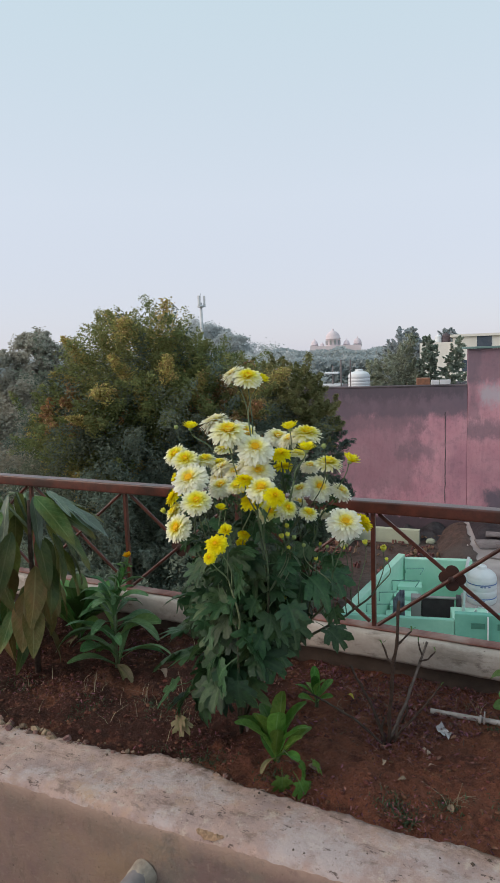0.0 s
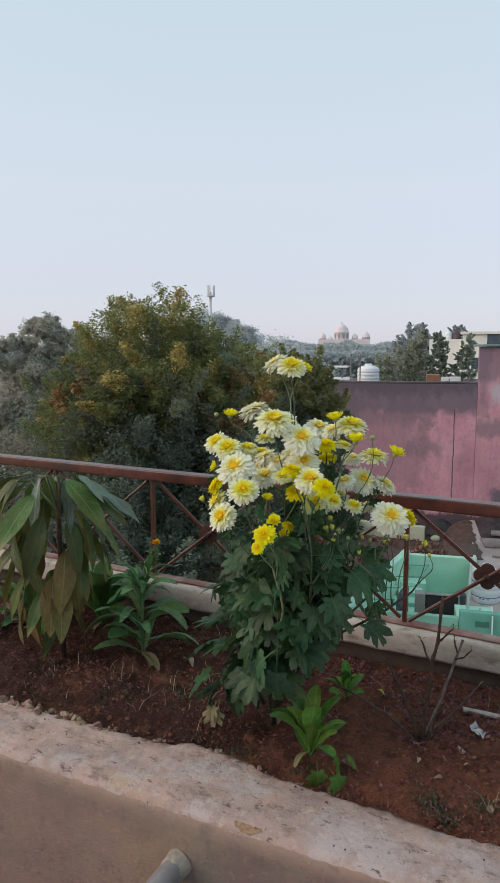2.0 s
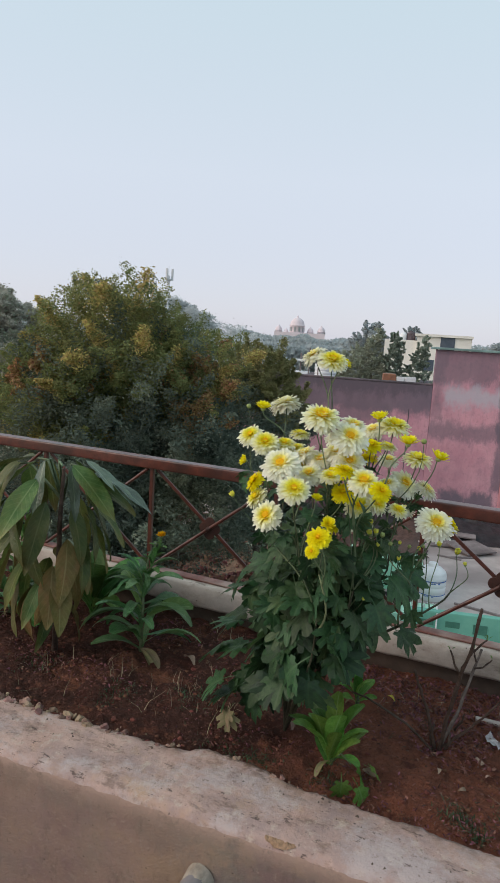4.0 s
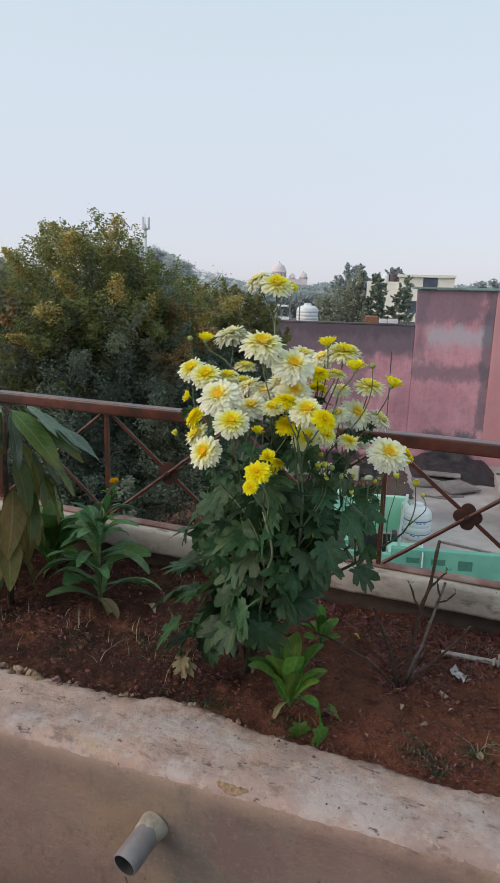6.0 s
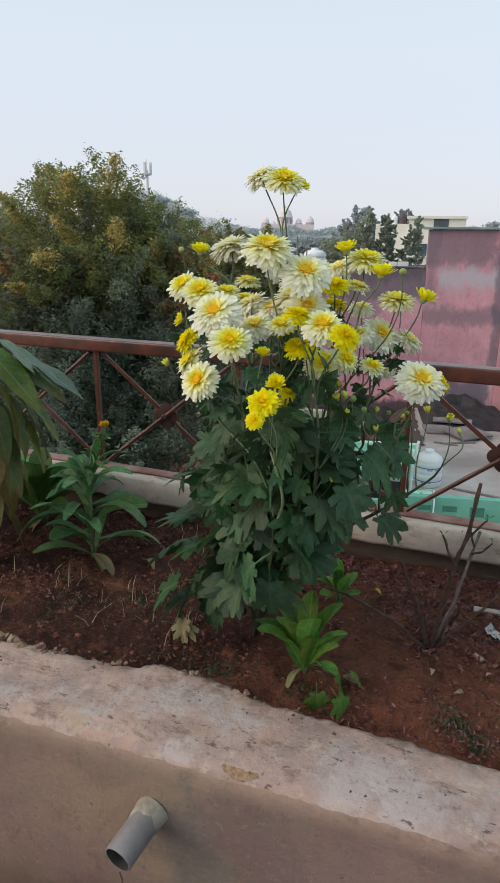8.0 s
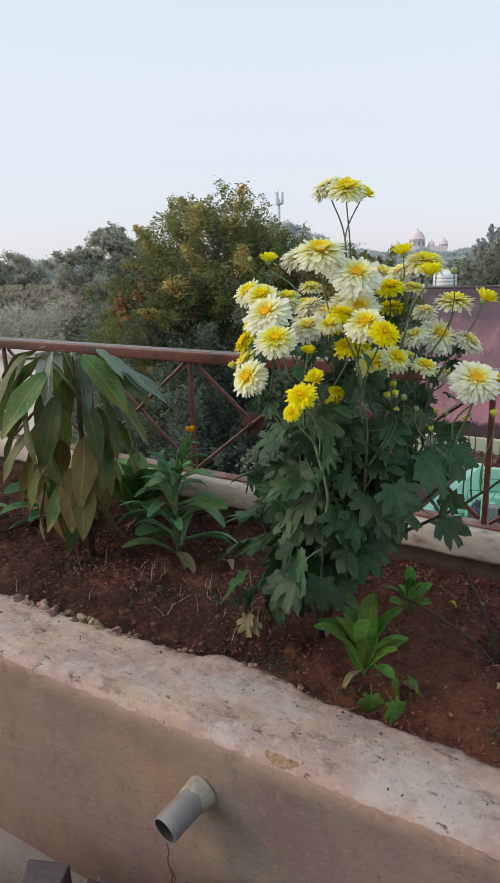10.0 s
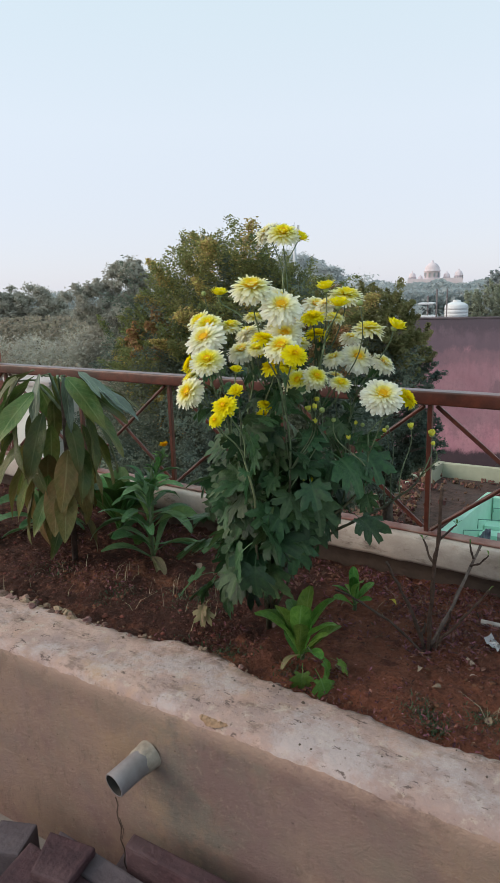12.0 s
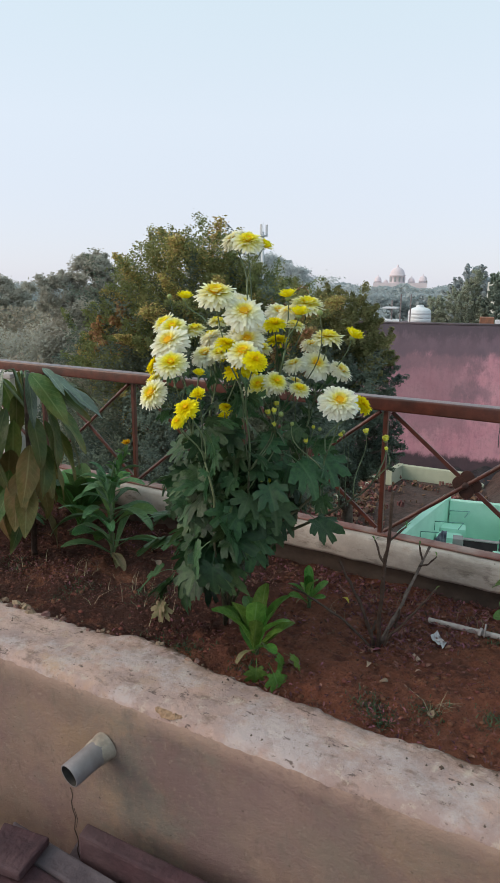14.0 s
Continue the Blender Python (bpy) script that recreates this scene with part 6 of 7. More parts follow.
# plates on the parapet face; darker teal paints the slots' recess shade
for u, w, h in ((1.40, 0.23, 0.10), (1.91, 0.25, 0.11), (2.47, 0.24, 0.19)):
    bm = bmesh.new()
    box(bm, 0, w, 13.412, 13.425, -h, 0.0)
    for b in ((-0.02, 0.0, 13.405, 13.425, -h, 0.02), (w, w + 0.02, 13.405, 13.425, -h, 0.02), (0, w, 13.40, 13.425, 0, 0.02)):
        box(bm, *b)
    ob = finish("vent_slot", bm, M_TEAL_SHADE, smooth=False)
    ob.matrix_basis = NB @ pose(u, 0, TER + 0.48)
    tagged(ob, "small parapet slot, recess shade painted dark teal", "drain slot", "drain slots in the parapet")


# the doorway's shaded depth is a flat dark panel
well = nb("mint_stairwell", [("back_wall", M_MINT, [(0.08, 1.95, 18.8, 19.0, -7.4, TER + 0.10)]),
                      ("right_wall", M_MINT, [(1.75, 1.94, 15.72, 18.79, -7.4, TER - 0.01)]), ("stairwell_floor", M_MINT, [(-1.24, 1.74, 13.6, 18.79, -6.1, -5.9)]),
                      ("door_surround", M_ROOF, [(0.22, 0.46, 15.80, 16.1, -5.9, TER + 0.08), (0.461, 1.28, 15.82, 15.94, TER + 0.06, TER + 0.10)]), ("dark_door", M_DOORWAY_SHADE, [(0.465, 1.24, 15.86, 15.95, -5.9, TER + 0.055)]),
                      ("door_pier", M_GREYWALL, [(1.285, 1.40, 15.84, 16.1, -5.9, TER + 0.10)]), ("landing_wall", M_MINT, [(1.10, 1.74, 15.0, 15.12, -5.9, TER - 0.12)])],
   "open mint green stairwell in the neighbouring roof", "stairwell", "structure")
bm = bmesh.new()
run(bm, (0.10, 19.0), (-1.40, 13.77), 0.2, -7.4, TER + 0.18)
part("left_wall", bm, M_MINT, well, smooth=False)
# steps up the left side, each with a steel nosing
for (u0, u1, v, z, drop) in ((-0.84, -0.25, 15.66, -4.69, 0.20), (-0.57, -0.12, 16.59, -4.72, 0.24), (-0.26, 0.47, 17.68, -4.78, 0.26), (0.10, 0.62, 18.60, -4.74, 0.12)):
    bm = bmesh.new()
    tube(bm, [(u0, v, z - drop), (u0, v, z), (u1, v, z + 0.03)], [0.013] * 3, 6)
    if u1 > 0.4:
        tube(bm, [(u1, v, z + 0.03), (u1 - 0.12, v - 0.3, z - 0.05)], [0.013] * 2, 6)
    part("step_rail", bm, M_STEEL, well)
for k in range(6):
    bm = bmesh.new()
    box(bm, -0.62 + 0.10 * k, 0.05 + 0.10 * k, 15.9 + 0.45 * k, 16.34 + 0.45 * k, -5.9, -5.66 + 0.11 * k, bevel=0.01)
    part("step", bm, M_MINT, well, smooth=False)


def hanging_cloth():
    bm = bmesh.new()
    rows = [[bm.verts.new((-0.22 + 0.29 * i / 12, 16.45 + 0.035 * math.sin(i * 1.9 + j * 0.3), -4.58 - 0.27 * max(0, 1 - i / 7) - (0.70 - 0.27 * max(0, 1 - i / 7)) * j / 8)) for j in range(9)] for i in range(13)]
    for i in range(12):
        for j in range(8):
            bm.faces.new((rows[i][j], rows[i + 1][j], rows[i + 1][j + 1], rows[i][j + 1]))
    ob = finish("hanging_cloth", bm, M_CLOTH)
    ob.matrix_basis = NB
    md = ob.modifiers.new("thickness", "SOLIDIFY")
    md.thickness = 0.012
    return tagged(ob, "faded purple and white cloth hung over a stairwell rail", "cloth")


hanging_cloth()
wall = nb("pink_wall", [("tall_wall", M_PINK, [(2.22, 4.82, 23.5, 23.8, TER - 0.1, 1.42)]), ("clean_wall", M_PINK_CLEAN, [(4.82, 12.0, 23.46, 23.8, TER - 0.1, 1.42)]), ("roof_edge", M_EDGE, [(2.08, 12.0, 23.35, 24.2, 1.425, 1.50)]),
                 ("low_wall", M_PINK_LOW, [(-4.6, 2.215, 23.503, 23.8, TER - 0.55, 0.17)]),
                 ("wall_cap", M_GREYWALL, [(-4.6, 2.20, 23.49, 23.84, 0.174, 0.235)])],
   "weathered pink plastered wall with blackened top and stains", "wall", "structure")
# the ragged dark crack in the low wall, added as a thin raised tube
bm = bmesh.new()
way = [Vector((1.49 + 0.03 * noise.noise(Vector((z * 2.1, 4, 0))) + 0.015 * noise.noise(Vector((z * 9, 4, 0))), 23.52, z)) for z in np.arange(-0.72, -3.95, -0.08)]
tube(bm, way, [0.026 + 0.012 * noise.noise(Vector((p.z * 5, 9, 2))) for p in way], 6)
part("wall_crack", bm, M_GREYWALL, wall, "thin ragged dark crack, built as a raised tube")
low = nb("dirt_layer", [], "dark brown dirt and debris layer on the roof", "dirt", "structure")
bm = bmesh.new()
top = [bm.verts.new((u, v, TER - 0.488)) for u, v in ((-2.4, 13.8), (-1.62, 13.8), (-0.02, 19.02), (1.94, 19.02), (1.94, 23.5), (-4.5, 23.5), (-4.5, 20.5), (-2.4, 20.5))]
bm.faces.new(top)
part("low_floor", bm, M_RUBBLE_FLAT, low, smooth=False)
bm = bmesh.new()
bank = []
for i in range(25):
    v = 19.03 + 4.4 * i / 24
    bank.append([bm.verts.new((1.15 + 0.98 * a + 0.10 * noise.noise(Vector((v * 1.3, a, 2))) + (0.15 * noise.noise(Vector((v * 2.1, 7, 2))) if a == 1 else 0), v, TER - 0.50 + 0.525 * min(1, a * 1.35) ** 0.8 + 0.05 * noise.noise(Vector((v * 3, a * 4, 1))) * (0.2 < a < 0.9))) for a in (0, 0.15, 0.3, 0.45, 0.6, 0.75, 0.88, 1)])
for a, b in zip(bank, bank[1:]):
    for k in range(7):
        bm.faces.new((a[k], a[k + 1], b[k + 1], b[k]))
part("dirt_bank", bm, M_RUBBLE_FLAT, low)
kerb = nb("lime_kerb", [("far_kerb", M_LIME, [(4.9, 8.0, 21.25, 21.5, TER, TER + 0.3)])], "faded lime green low roof kerb", "kerb", "structure")
for a, b, m_, z1 in (((0.62, 22.45), (-1.75, 22.85), M_LIME, TER + 0.0), ((-1.75, 22.85), (-2.05, 21.7), M_LIME, TER + 0.02), ((4.90, 21.48), (4.02, 15.6), M_ROOF, TER + 0.3)):
    bm = bmesh.new()
    run(bm, b, a, 0.22, TER - 0.5 if m_ is M_LIME else TER - 0.05, z1)
    part("kerb", bm, m_, kerb, smooth=False)
for (u, v, z, r) in ((-3.25, 19.5, -5.02, 0.16), (-2.72, 20.6, -5.0, 0.13), (-2.60, 21.2, -5.0, 0.11), (-2.55, 21.95, -4.98, 0.15), (-2.2, 22.4, -5.0, 0.12), (0.96, 22.4, -5.0, 0.13)):
    bm = bmesh.new()
    bmesh.ops.create_icosphere(bm, subdivisions=2, radius=r)
    for w in bm.verts:
        w.co = Vector((w.co.x * 1.3, w.co.y, w.co.z * 0.85)) * (1 + 0.35 * noise.noise(w.co * 6 + Vector((u, v, 0))))
    ob = finish("painted_lump", bm, M_LIME, smooth=False)
    ob.matrix_basis = NB @ pose(u, v, z)
    tagged(ob, "lump of pale painted concrete lying among rubble", "rubble", "painted concrete lumps")


def water_tank(loc, r, h, bands, label, material=M_TANK):
    t = thing("water_tank", loc, label, "water tank")
    prof = [(0.001, 0), (r * 0.93, 0.0), (r * 0.97, h * 0.03)]
    for k in range(4):
        z = h * (0.05 + 0.165 * k)
        prof += [(r * 0.965, z), (r, z + h * 0.025), (r * 1.005, z + h * 0.08), (r, z + h * 0.135), (r * 0.965, z + h * 0.155)]
    prof += [(r * 0.97, h * 0.72), (r * 0.90, h * 0.785), (r * 0.66, h * 0.86), (r * 0.36, h * 0.905), (r * 0.34, h * 0.915), (r * 0.34, h * 0.975), (r * 0.30, h * 0.995), (0.001, h)]
    bm = bmesh.new()
    lathe(bm, prof, 36)
    part("body", bm, material, t)
    for z in bands:
        bm = bmesh.new()
        lathe(bm, [(r * 1.003, h * z), (r * 1.012, h * (z + 0.004)), (r * 1.012, h * (z + 0.024)), (r * 1.003, h * (z + 0.028))], 36)
        part("stripe", bm, M_BLUE, t, "blue painted stripe")
    return t


wt = water_tank(NB @ Vector((1.87, 15.98, TER)), 0.345, 0.90, (0.545, 0.17), "white ribbed plastic water tank with blue stripes on the roof")
for a in (-112, -100, -82):
    for z in (0.135, 0.50):
        bm = bmesh.new()
        box(bm, 0.340, 0.3485, -0.028, 0.028, z * 0.90, z * 0.90 + 0.022, Matrix.Rotation(math.radians(a + 60 * z), 4, "Z"))
        part("print_bar", bm, M_BLUE, wt, "blue printed bar")
for way, r in ((((1.39, 15.3, TER - 0.22), (1.42, 15.3, TER + 0.7), (1.44, 15.3, TER + 0.95), (1.51, 15.3, TER + 1.30)), 0.035), (((1.69, 15.3, TER - 0.1), (1.68, 15.3, TER + 0.08), (1.60, 15.3, TER - 0.12)), 0.022), (((1.70, 13.36, TER - 0.5), (1.70, 13.36, TER + 0.62), (1.72, 13.7, TER + 0.72), (1.72, 15.2, TER + 0.15)), 0.016)):
    bm = bmesh.new()
    tube(bm, [NB @ Vector(p) for p in way], [r] * len(way), 8)
    tagged(finish("water_pipe", bm, M_TANK), "white plastic water pipe beside the tank", "pipe", "water pipes on the roof")
water_tank((-9.62, 30.5, -0.32), 0.52, 0.95, (), "white plastic water tank on a far roof")


def rubble():
    g = random.Random(8)
    bm = bmesh.new()
    for k in range(7200):
        u, v = g.uniform(-6.5, 1.92), g.uniform(13.5, 23.4)
        if u > -1.6 and v < 19.1:
            continue
        if u > -2.0 and g.random() > 0.12 + 1.2 * noise.noise(Vector((u * 1.5, v * 1.5, 5))):
            continue
        r = 0.02 + 0.08 * g.random() ** 2.5
        p = NB @ Vector((u, v, TER - 0.46 + (0.25 * max(0, noise.noise(Vector((u, v, 0)))) if u > -2.4 else 0.3 * noise.noise(Vector((u, v, 0)))) + g.uniform(0, 0.06)))
        m = Matrix.Translation(p) @ Euler((g.uniform(0, 3), g.uniform(0, 3), g.uniform(0, 3))).to_matrix().to_4x4()
        box(bm, -r, r, -r * 0.6, r * 0.6, -r * 0.4, r * 0.4, m)
    return tagged(finish("brick_rubble", bm, M_RUBBLE, smooth=False), "heap of broken brick and dry leaves on the low roof", "rubble", kind="stuff")


rubble()
nb("low_roof", [("slab", M_RUBBLE, [(-9.0, -1.46, 12.5, 20.49, TER - 1.0, TER - 0.55)])], "low roof covered with brick rubble", "building", "structure")
for (u, v, z, lx, ly, a, tilt) in [(3.5, 20.2, TER + 0.10, 1.10, 1.0, 32, 3), (2.72, 20.75, TER + 0.01, 0.9, 0.9, 4, 0), (3.2, 21.3, TER + 0.16, 1.2, 0.35, -8, 6), (3.1, 15.4, TER, 1.5, 0.06, -24, 0), (3.2, 19.45, TER, 0.9, 0.07, 14, 0), (2.75, 19.3, TER, 0.7, 0.05, -20, 0)]:
    bm = bmesh.new()
    box(bm, -lx / 2, lx / 2, -ly / 2, ly / 2, 0.0, 0.05, bevel=0.008)
    ob = finish("old_board", bm, M_SHEET, smooth=False)
    ob.matrix_basis = NB @ pose(u, v, z, tilt, 0, a)
    tagged(ob, "weathered grey board lying on the roof", "board", "boards on the roof")


def tarpaulin(u0, u1, v0, v1, z, high, seed):
    bm = bmesh.new()
    n, k = 40, 16
    rows = []
    for i in range(n + 1):
        col = []
        for j in range(k + 1):
            a, b = i / n, j / k
            p = Vector((u0 + (u1 - u0) * a, v0 + 0.25 * noise.noise(Vector((a * 5, seed, 0))) + (v1 - v0) * b, 0))
            lift = high * min(1, 3 * b) * (0.35 + 0.65 * b) * (0.65 + 0.9 * noise.noise(Vector((p.x * 1.6, p.y * 1.6, seed)))) * min(1, 6 * a, 6 * (1 - a))
            col.append(bm.verts.new(NB @ Vector((p.x, p.y, z + 0.012 + max(0, lift) + 0.03 * abs(noise.noise(p * 6)))))) 
        rows.append(col)
    for i in range(n):
        for j in range(k):
            bm.faces.new((rows[i][j], rows[i + 1][j], rows[i + 1][j + 1], rows[i][j + 1]))
    return tagged(finish("tarpaulin", bm, M_TARP), "black tarpaulin heaped at the foot of the pink wall", "tarpaulin", "tarpaulins on the roof")


tarpaulin(2.3, 5.1, 20.9, 23.42, TER, 0.55, 1)
tarpaulin(-0.2, 1.9, 22.7, 23.5, TER - 0.488, 0.45, 4)


# ---------------- ground and trees ----------------
GROUND = -9.0
M_GROUND = mat("scrub_ground", (0.25, 0.235, 0.17), (0.40, 0.36, 0.27), 0.25, 0.95, 0.5, 1.0, (0.19, 0.20, 0.14), 0.08, 0.9)


def ground():
    bm = bmesh.new()
    rings = [0.0, 6, 12, 20, 30, 45, 70, 110, 180, 320, 600, 1200, 2600, 4500]
    n = 72
    prev = None
    for r in rings:
        row = []
        for k in range(n):
            a = 2 * math.pi * k / n
            x, y = r * math.cos(a), r * math.sin(a)
            left = max(0.0, min(1.0, (-x - 0.55 * y - 6) / 60)) if r < 400 else 0
            z = GROUND + 0.6 * noise.noise(Vector((x * 0.05, y * 0.05, 0))) * min(1, r / 30) + left * 6.5
            row.append(bm.verts.new((x, y, z)))
        if prev:
            for k in range(n):
                q = (prev[k], row[k], row[(k + 1) % n], prev[(k + 1) % n])
                bm.faces.new(q)
        prev = row
    bmesh.ops.remove_doubles(bm, verts=bm.verts, dist=0.001)
    return tagged(finish("ground", bm, M_GROUND), "scrubby olive ground reaching to the horizon", "ground", kind="structure")


ground()
M_BARK = mat("bark", (0.06, 0.045, 0.035), (0.13, 0.10, 0.08), 8, 0.9, 0.7, 20)
# crown colours carry sun and shade: olive and gold lit, blue-green shaded
M_F_SHADE = mat("shaded_tree_leaves", (0.104, 0.142, 0.124), (0.178, 0.220, 0.170), 0.8, 0.7, 0, c3=(0.25, 0.23, 0.125), big=0.5, big_amount=0.4, vary=0.28, island=True, soft=0.45, spec=0.12)
M_F_SUN_OLIVE = mat("sunlit_olive_leaves", (0.140, 0.172, 0.078), (0.265, 0.295, 0.115), 0.9, 0.7, 0, c3=(0.40, 0.355, 0.135), big=0.55, big_amount=0.7, vary=0.32, island=True, soft=0.45, spec=0.12)
M_SCRUB = mat("dry_scrub", (0.290, 0.255, 0.200), (0.400, 0.355, 0.285), 0.3, 0.9, 0, c3=(0.24, 0.25, 0.17), big=0.15, big_amount=0.7, vary=0.2, island=True, soft=0.4, spec=0.1)
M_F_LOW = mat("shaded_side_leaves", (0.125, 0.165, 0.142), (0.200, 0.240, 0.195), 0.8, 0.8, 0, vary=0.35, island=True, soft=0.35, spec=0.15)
M_F_RUST = mat("rusty_tree_leaves", (0.28, 0.19, 0.095), (0.47, 0.31, 0.15), 0.9, 0.7, 0, c3=(0.50, 0.27, 0.12), big=1.2, big_amount=0.8, vary=0.45, island=True, soft=0.35, spec=0.2)
M_F_SUN_GOLD = mat("sunlit_golden_leaves", (0.38, 0.31, 0.11), (0.56, 0.44, 0.17), 0.9, 0.7, 0, vary=0.4, island=True, soft=0.35, spec=0.2)
M_F_SPRAY = mat("olive_green_leaves", (0.185, 0.200, 0.095), (0.31, 0.31, 0.145), 0.9, 0.8, 0, c3=(0.38, 0.33, 0.16), big=0.8, big_amount=0.6, vary=0.28, island=True, soft=0.45, spec=0.12)
# mid and far foliage: base colours paled and greyed to imitate haze
M_F_MID = mat("haze_paled_leaves", (0.22, 0.25, 0.17), (0.32, 0.35, 0.235), 0.9, 0.8, 0, vary=0.3, island=True, soft=0.42, spec=0.15)
M_F_BUSH = mat("haze_paled_bush", (0.180, 0.215, 0.165), (0.275, 0.310, 0.235), 0.9, 0.8, 0, vary=0.3, island=True, soft=0.42, spec=0.15)
M_F_FAR = mat("haze_paled_far_leaves", (0.385, 0.380, 0.330), (0.480, 0.470, 0.405), 0.4, 0.9, 0, vary=0.12, island=True, soft=0.45, spec=0.1)
M_F_SLIM = mat("haze_paled_column_leaves", (0.285, 0.345, 0.285), (0.385, 0.445, 0.365), 0.5, 0.9, 0, vary=0.2, island=True, soft=0.45, spec=0.1)
M_F_SOFT = mat("haze_paled_olive_leaves", (0.410, 0.440, 0.345), (0.510, 0.535, 0.420), 0.5, 0.9, 0, vary=0.12, island=True, soft=0.45, spec=0.1)
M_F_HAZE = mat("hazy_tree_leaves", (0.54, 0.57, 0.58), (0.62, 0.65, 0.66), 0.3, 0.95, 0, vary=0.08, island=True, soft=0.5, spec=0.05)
M_HAZE_GREY = mat("haze_grey", (0.42, 0.46, 0.475), (0.50, 0.54, 0.55), 0.2, 0.95, 0, vary=0.06, island=True, soft=0.5, spec=0.1)


def crown(parent, blobs, leaves, size, material, seed, clump=0.20, label="", groups=0, inner=0.25, spray=0.42):
    """Small leaves on leafy sprays that point out and up, strewn through uneven blobs (centre, radii)."""
    g = np.random.default_rng(seed)
    weight = np.array([b[1][0] * b[1][1] + b[1][1] * b[1][2] for b in blobs])
    cen = np.array([b[0] for b in blobs])
    rad = np.array([b[1] for b in blobs])
    nc = groups or max(90, leaves // 190)
    pick = g.choice(len(blobs), nc, p=weight / weight.sum())
    d = g.normal(size=(nc, 3))
    d /= np.linalg.norm(d, axis=1)[:, None]
    lump = np.array([1 + 0.55 * noise.noise(Vector(v) * 2.3 + Vector(cen[k])) for v, k in zip(d, pick)])
    r = g.uniform(inner, 1.0, nc) ** 0.4 * lump
    c = cen[pick] + d * rad[pick] * r[:, None]
    own = g.integers(0, nc, leaves)
    spread = clump * rad[pick].mean(axis=1) * g.uniform(0.5, 1.1, nc)
    o = g.normal(size=(leaves, 3))
    o *= (g.random(leaves) ** 0.55 / np.linalg.norm(o, axis=1))[:, None]
    wild = 1 + (0.8 if spray >= 0.2 else 0.1) * g.random(leaves) ** 5
    way = 0.75 * d + np.array([0, 0, 0.5]) + 0.45 * g.normal(size=(nc, 3))
    way /= np.linalg.norm(way, axis=1)[:, None]
    reach = spray * rad[pick].mean(axis=1) * g.uniform(0.5, 1.2, nc)
    u = g.random(leaves) ** 0.9
    p = c[own] + way[own] * ((u - 0.35) * reach[own])[:, None] + o * (spread[own] * wild * (1.1 - 0.75 * u))[:, None] * np.array([1, 1, 0.8])
    s = size * g.uniform(0.6, 1.4, leaves)
    a = g.normal(size=(leaves, 3)) * np.array([1, 1, 0.6])
    a /= np.linalg.norm(a, axis=1)[:, None]
    b = np.cross(a, g.normal(size=(leaves, 3)))
    b /= np.linalg.norm(b, axis=1)[:, None]
    v = np.empty((leaves, 4, 3))
    v[:, 0], v[:, 2] = p - a * s[:, None], p + a * s[:, None]
    v[:, 1], v[:, 3] = p - b * (0.42 * s)[:, None], p + b * (0.42 * s)[:, None]
    me = bpy.data.meshes.new("crown")
    me.vertices.add(leaves * 4)
    me.vertices.foreach_set("co", v.ravel())
    me.loops.add(leaves * 4)
    me.loops.foreach_set("vertex_index", np.arange(leaves * 4))
    me.polygons.add(leaves)
    me.polygons.foreach_set("loop_start", np.arange(0, leaves * 4, 4))
    me.update(calc_edges=True)
    me.materials.append(material)
    ob = new("crown", me)
    ob.parent = parent
    ob.matrix_basis = Matrix.Translation(-parent.location)
    if label:
        tagged(ob, label)
    return ob


def tree(base, top, spread, blobs, leaves, size, material, seed, label, limbs=7, extra=(), spray=0.42):
    t = thing("tree", base, label, "tree")
    b = Vector(base)
    g = random.Random(seed)
    h = top - b.z
    bm = bmesh.new()
    r0 = 0.02 * h
    tube(bm, [(0, 0, 0), (0.02 * h, 0, 0.3 * h), (0, 0.02 * h, 0.55 * h), (0, 0, 0.76 * h)], [r0, r0 * 0.75, r0 * 0.45, r0 * 0.1], 9)
    part("trunk", bm, M_BARK, t)
    for k in range(limbs):
        a = k * 2.4 + g.uniform(-0.3, 0.3)
        z0 = h * g.uniform(0.35, 0.58)
        e = Vector((spread * 0.8 * math.cos(a), spread * 0.8 * math.sin(a), min(h * 0.80, z0 + h * g.uniform(0.1, 0.3))))
        bm = bmesh.new()
        tube(bm, [(0, 0, z0), Vector((0, 0, z0)).lerp(e, 0.5) + Vector((0, 0, 0.04 * h)), e], [r0 * 0.4, r0 * 0.25, r0 * 0.06], 6)
        part("limb", bm, M_BARK, t)
    crown(t, blobs, leaves, size, material, seed, 0.42 if spray < 0.2 else 0.20, spray=spray)
    for (bl, n, s, mt, *tuft) in extra:
        crown(t, bl, n, s, mt, seed + 5, groups=tuft[0] if tuft else 0, inner=0.7 if tuft else 0.25)
    return t


